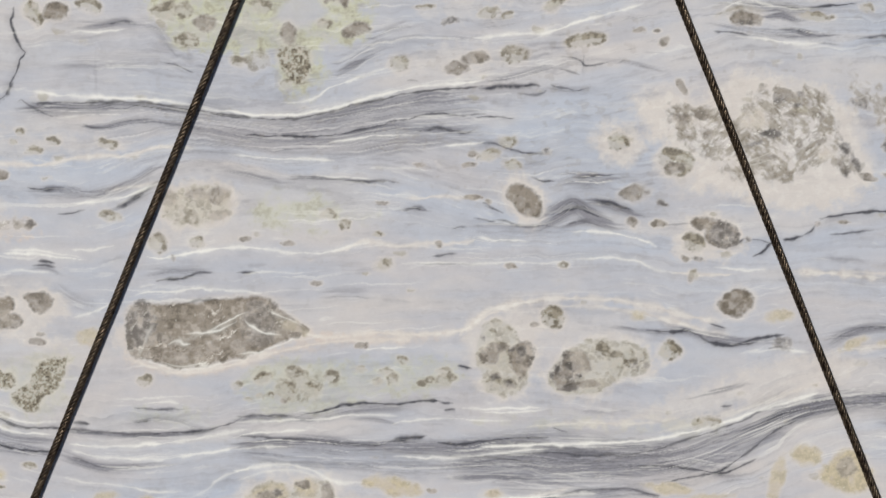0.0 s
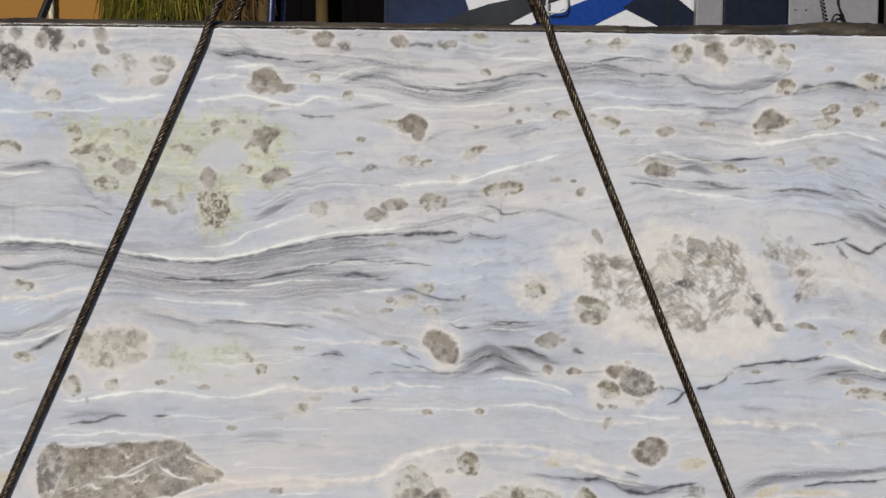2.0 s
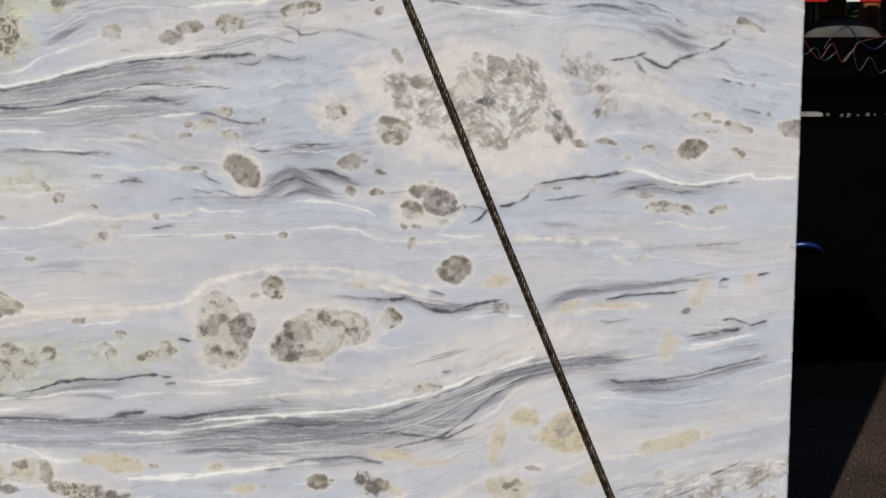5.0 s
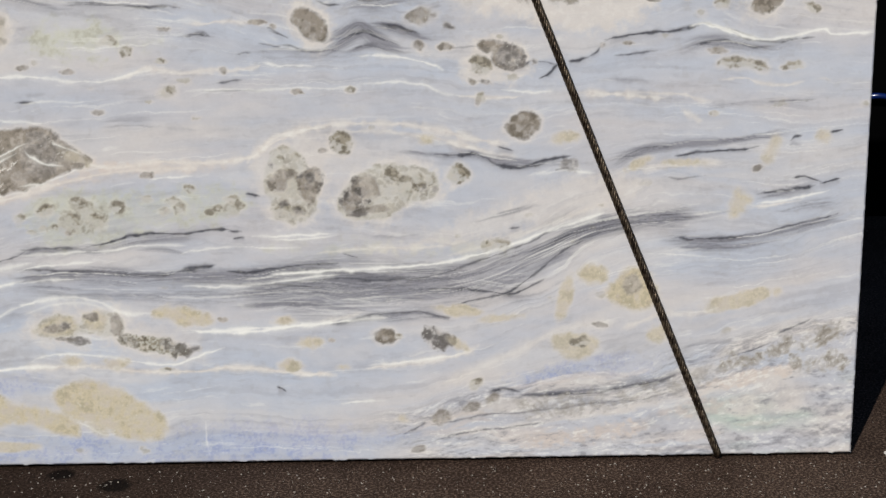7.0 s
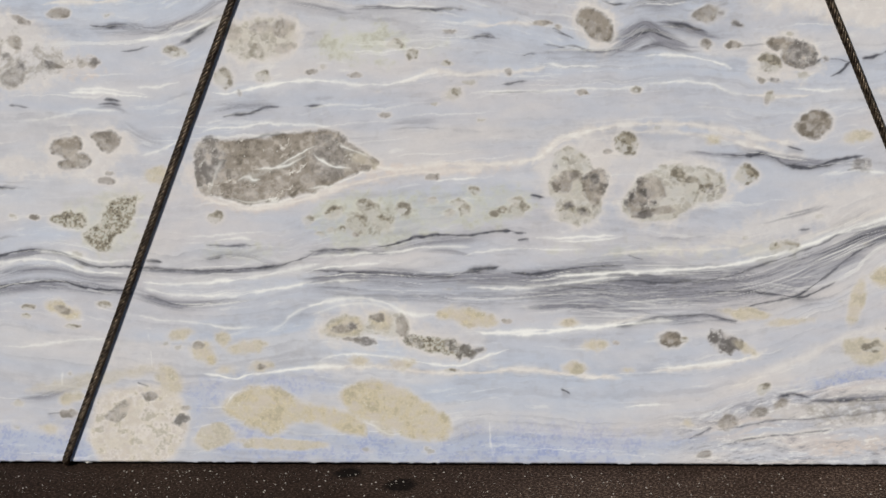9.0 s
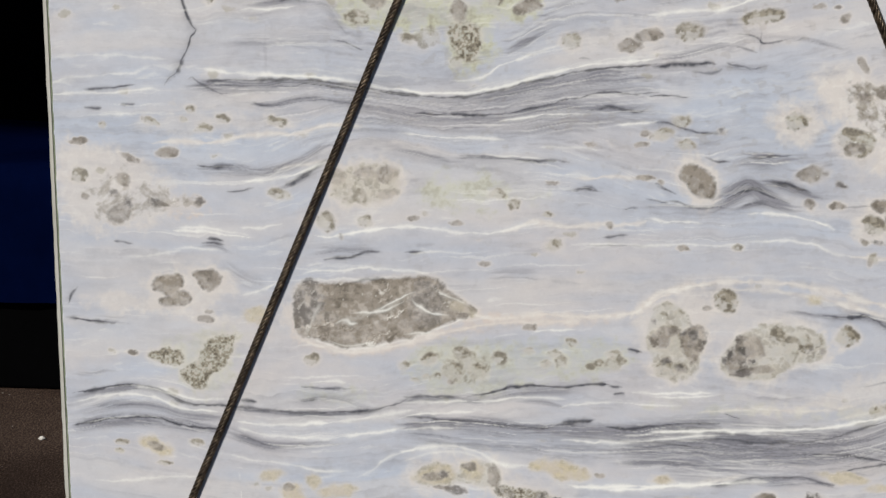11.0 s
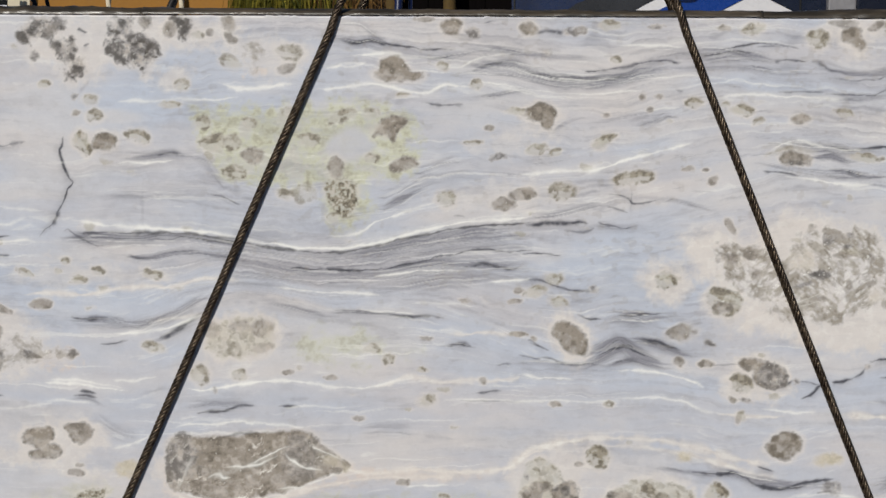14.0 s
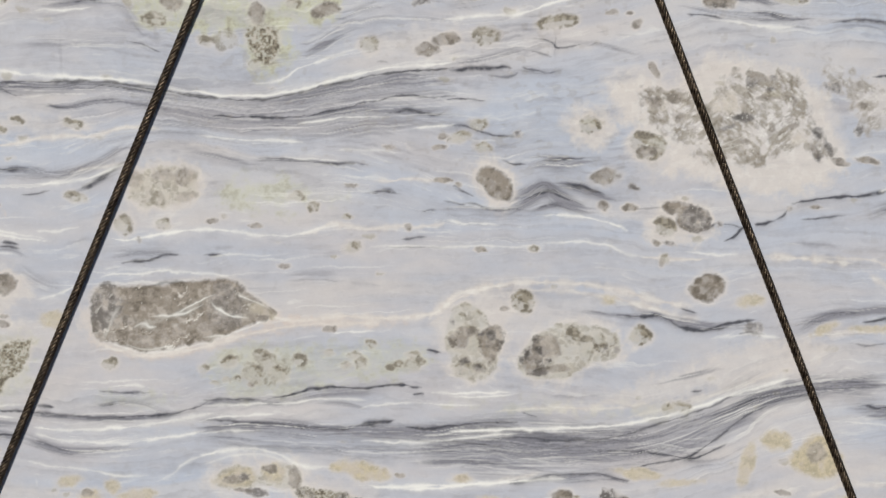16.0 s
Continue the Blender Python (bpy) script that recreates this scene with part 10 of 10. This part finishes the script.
# boards added so that no sky shows between the posts
fence = thing("gap_boards", (0, 0, 0), "dark brown boards added behind the timber posts to close the gaps", "fence")
f_a, f_b = 3.271, 4.198
for i in range(9):
    w = (f_b - f_a) / 9
    part("board", box((w - 0.006, 0.03, 2.9), (f_a + w * (i + 0.5), 11.3 + 0.005 * (i % 2), 1.44), 0.004), timber_dark, fence)

# ---- the trailer ----
TRAILER = 11.0
trailer = thing("flatbed_trailer", (0, 0, 0), "black flatbed trailer with red and white reflective tape", "trailer")
z_top, z_low = 1.062, 0.874
x_0 = 2.5
part("side_rail", box((9.0, 0.16, z_top - z_low), (x_0 + 4.5, TRAILER + 0.08, (z_top + z_low) / 2), 0.008), black_paint, trailer, "black side rail")
part("deck", box((9.0, 2.3, 0.05), (x_0 + 4.5, TRAILER + 1.30, z_top - 0.03), 0.004), worn("deck_timber", srgb(60, 52, 46), srgb(34, 30, 27), 0.9, scale=6), trailer, "dark timber deck")
part("axle_beam", box((8.0, 0.12, 0.10), (x_0 + 4.5, TRAILER + 1.2, 0.50), 0.01), black_paint, trailer, "black axle beam")
red_tape = worn("red_tape", srgb(172, 22, 18), srgb(126, 17, 14), 0.35, scale=9, amount=0.4)
white_tape = worn("white_tape", srgb(226, 222, 220), srgb(190, 186, 184), 0.35, scale=9, amount=0.4)
tz1, tz0 = 0.922, 0.883


def strip(name, xa, xb, mat, label):
    part(name, box((xb - xa, 0.006, tz1 - tz0), ((xa + xb) / 2, TRAILER - 0.003, (tz1 + tz0) / 2), 0.001), mat, trailer, label)


strip("red_tape", 4.194, 4.434, red_tape, "red reflective tape")
strip("white_tape", 4.590, 4.703, white_tape, "white reflective tape")
strip("red_tape", 4.703 + 0.001, 4.878, red_tape, "red reflective tape")
writing_red = worn("writing_red", srgb(196, 112, 104), srgb(170, 96, 90), 0.5)
plate_white = worn("plate_white", srgb(196, 186, 186), srgb(160, 150, 150), 0.5)
label_a = [4.253, 4.323, 0.971, 1.030]
label_b = [4.587, 4.955, 0.938, 1.016]
for xa, xb, za, zb in (label_a, label_b):
    lab = part("label_plate", box((xb - xa, 0.006, zb - za), ((xa + xb) / 2, TRAILER - 0.003, (za + zb) / 2), 0.001), plate_white, trailer, "white plate with red writing")
xa, xb, za, zb = label_b
x = xa + 0.018
r = random.Random(8)
while x < xb - 0.03:
    w = r.choice((0.012, 0.016, 0.018))
    part("writing_bar", box((w, 0.003, (zb - za) * 0.40), (x + w / 2, TRAILER - 0.0075, (za + zb) / 2)), writing_red, trailer, "red writing")
    x += w + r.choice((0.006, 0.006, 0.02))
# tyres and their guards under the deck
rubber = worn("tyre_rubber", srgb(84, 80, 77), srgb(36, 34, 33), 0.8, scale=14, amount=0.6, bump=0.4)


def tyre(x, y, z, r, wide):
    """A tyre with rounded shoulders, ribs and a steel rim."""
    root = part("wheel", bmesh.new(), rubber, trailer, "worn black tyre")
    b = bmesh.new()
    prof = [(0.55, 0.0), (0.62, -0.06), (0.86, -0.04), (0.97, 0.06), (1.0, 0.2), (0.985, 0.33), (1.0, 0.36), (1.0, 0.48), (0.985, 0.5), (1.0, 0.53), (1.0, 0.8), (0.97, 0.94), (0.86, 1.04), (0.62, 1.06), (0.55, 1.0)]
    n, rings = 48, []
    for k in range(n):
        a = 2 * math.pi * k / n
        rings.append([b.verts.new((x + q * r * math.cos(a), y + s * wide, z + q * r * math.sin(a))) for q, s in prof])
    for k in range(n):
        p, q = rings[k], rings[(k + 1) % n]
        for i in range(len(prof) - 1):
            b.faces.new((p[i], p[i + 1], q[i + 1], q[i]))
    bmesh.ops.recalc_face_normals(b, faces=b.faces[:])
    part("tyre", b, rubber, root, smooth=True)
    part("rim", tube([(x, y + 0.05, z), (x, y + wide * 0.6, z)], r * 0.56, 28), steel_dark, root, "dark steel rim")


wx_, wz_ = (4.699, 0.745)
for k, dx in enumerate((0.0, 1.25)):
    tyre(wx_ + dx - 0.02, 11.3, wz_ - 0.42, 0.42, 0.28)
hose_colours = [worn("hose_" + n, c, tuple(v * 0.5 for v in c[:3]) + (1,), 0.4) for n, c in (("red", srgb(72, 16, 15)), ("green", srgb(14, 36, 26)), ("blue", srgb(14, 17, 52)), ("grey", srgb(60, 60, 60)))]


def hang(name, pts, mat, r=0.0055):
    b = tube(curve([(x, 10.9, z) for x, z in pts], 8), r, 8)
    part(name, b, mat, trailer, name.replace("_", " "), smooth=True)


hang("green_air_hose", [(4.154, 0.530), (4.231, 0.461), (4.319, 0.516), (4.392, 0.414), (4.507, 0.492)], hose_colours[1])
hang("red_air_hose", [(4.223, 0.576), (4.272, 0.511), (4.359, 0.428), (4.459, 0.548), (4.548, 0.400), (4.657, 0.529)], hose_colours[0])
hang("green_air_hose", [(4.629, 0.506), (4.687, 0.330), (4.777, 0.436), (4.867, 0.306), (4.981, 0.426)], hose_colours[1])
hang("blue_air_hose", [(4.389, 0.506), (4.457, 0.612), (4.581, 0.685), (4.669, 0.584), (4.813, 0.505), (4.950, 0.620)], hose_colours[2])
hang("red_air_hose", [(4.640, 0.473), (4.661, 0.547), (4.763, 0.583), (4.974, 0.620)], hose_colours[0])
hang("grey_air_hose", [(4.548, 0.400), (4.602, 0.464), (4.648, 0.506)], hose_colours[3])
for xa in (4.638, 4.822):
    part("step_bar", box((0.09, 0.02, 0.012), (xa + 0.045, 10.9, 0.242), 0.002), grey_metal, trailer, "grey step bar")
g_top = 0.598
part("side_guard", box((8.0, 0.02, g_top - 0.05), (x_0 + 4.6, 10.97, (g_top + 0.05) / 2), 0.004), black_paint, trailer, "black side guard")
part("mud_guard", box((8.0, 0.03, 0.55), (x_0 + 4.5, TRAILER + 0.9, 0.26), 0.01), black_paint, trailer, "black rubber skirt")
pipe_mat = worn("orange_pipe", srgb(92, 38, 20), srgb(52, 22, 13), 0.5, scale=8)
stake = thing("orange_hose", (0, 0, 0), "rusty orange hose bent up from the trailer deck", "hose")
part("bend", tube(curve([(x, 11.1, z) for x, z in ((4.235, 0.931), (4.295, 1.150), (4.373, 1.382), (4.472, 1.536), (4.530, 1.648))], 8), 0.018, 10), pipe_mat, stake, smooth=True)
part("clip", tube([(4.284, 11.07, 1.178), (4.322, 11.06, 1.174)], 0.012, 8), grey_metal, stake, "grey clip")
white_box = part("white_post", box((0.05, 0.05, 1.0), (5.169, 13.0, 0.45), 0.005), cream_paint, label="short white post behind the trailer")
tagged(white_box, category="post")
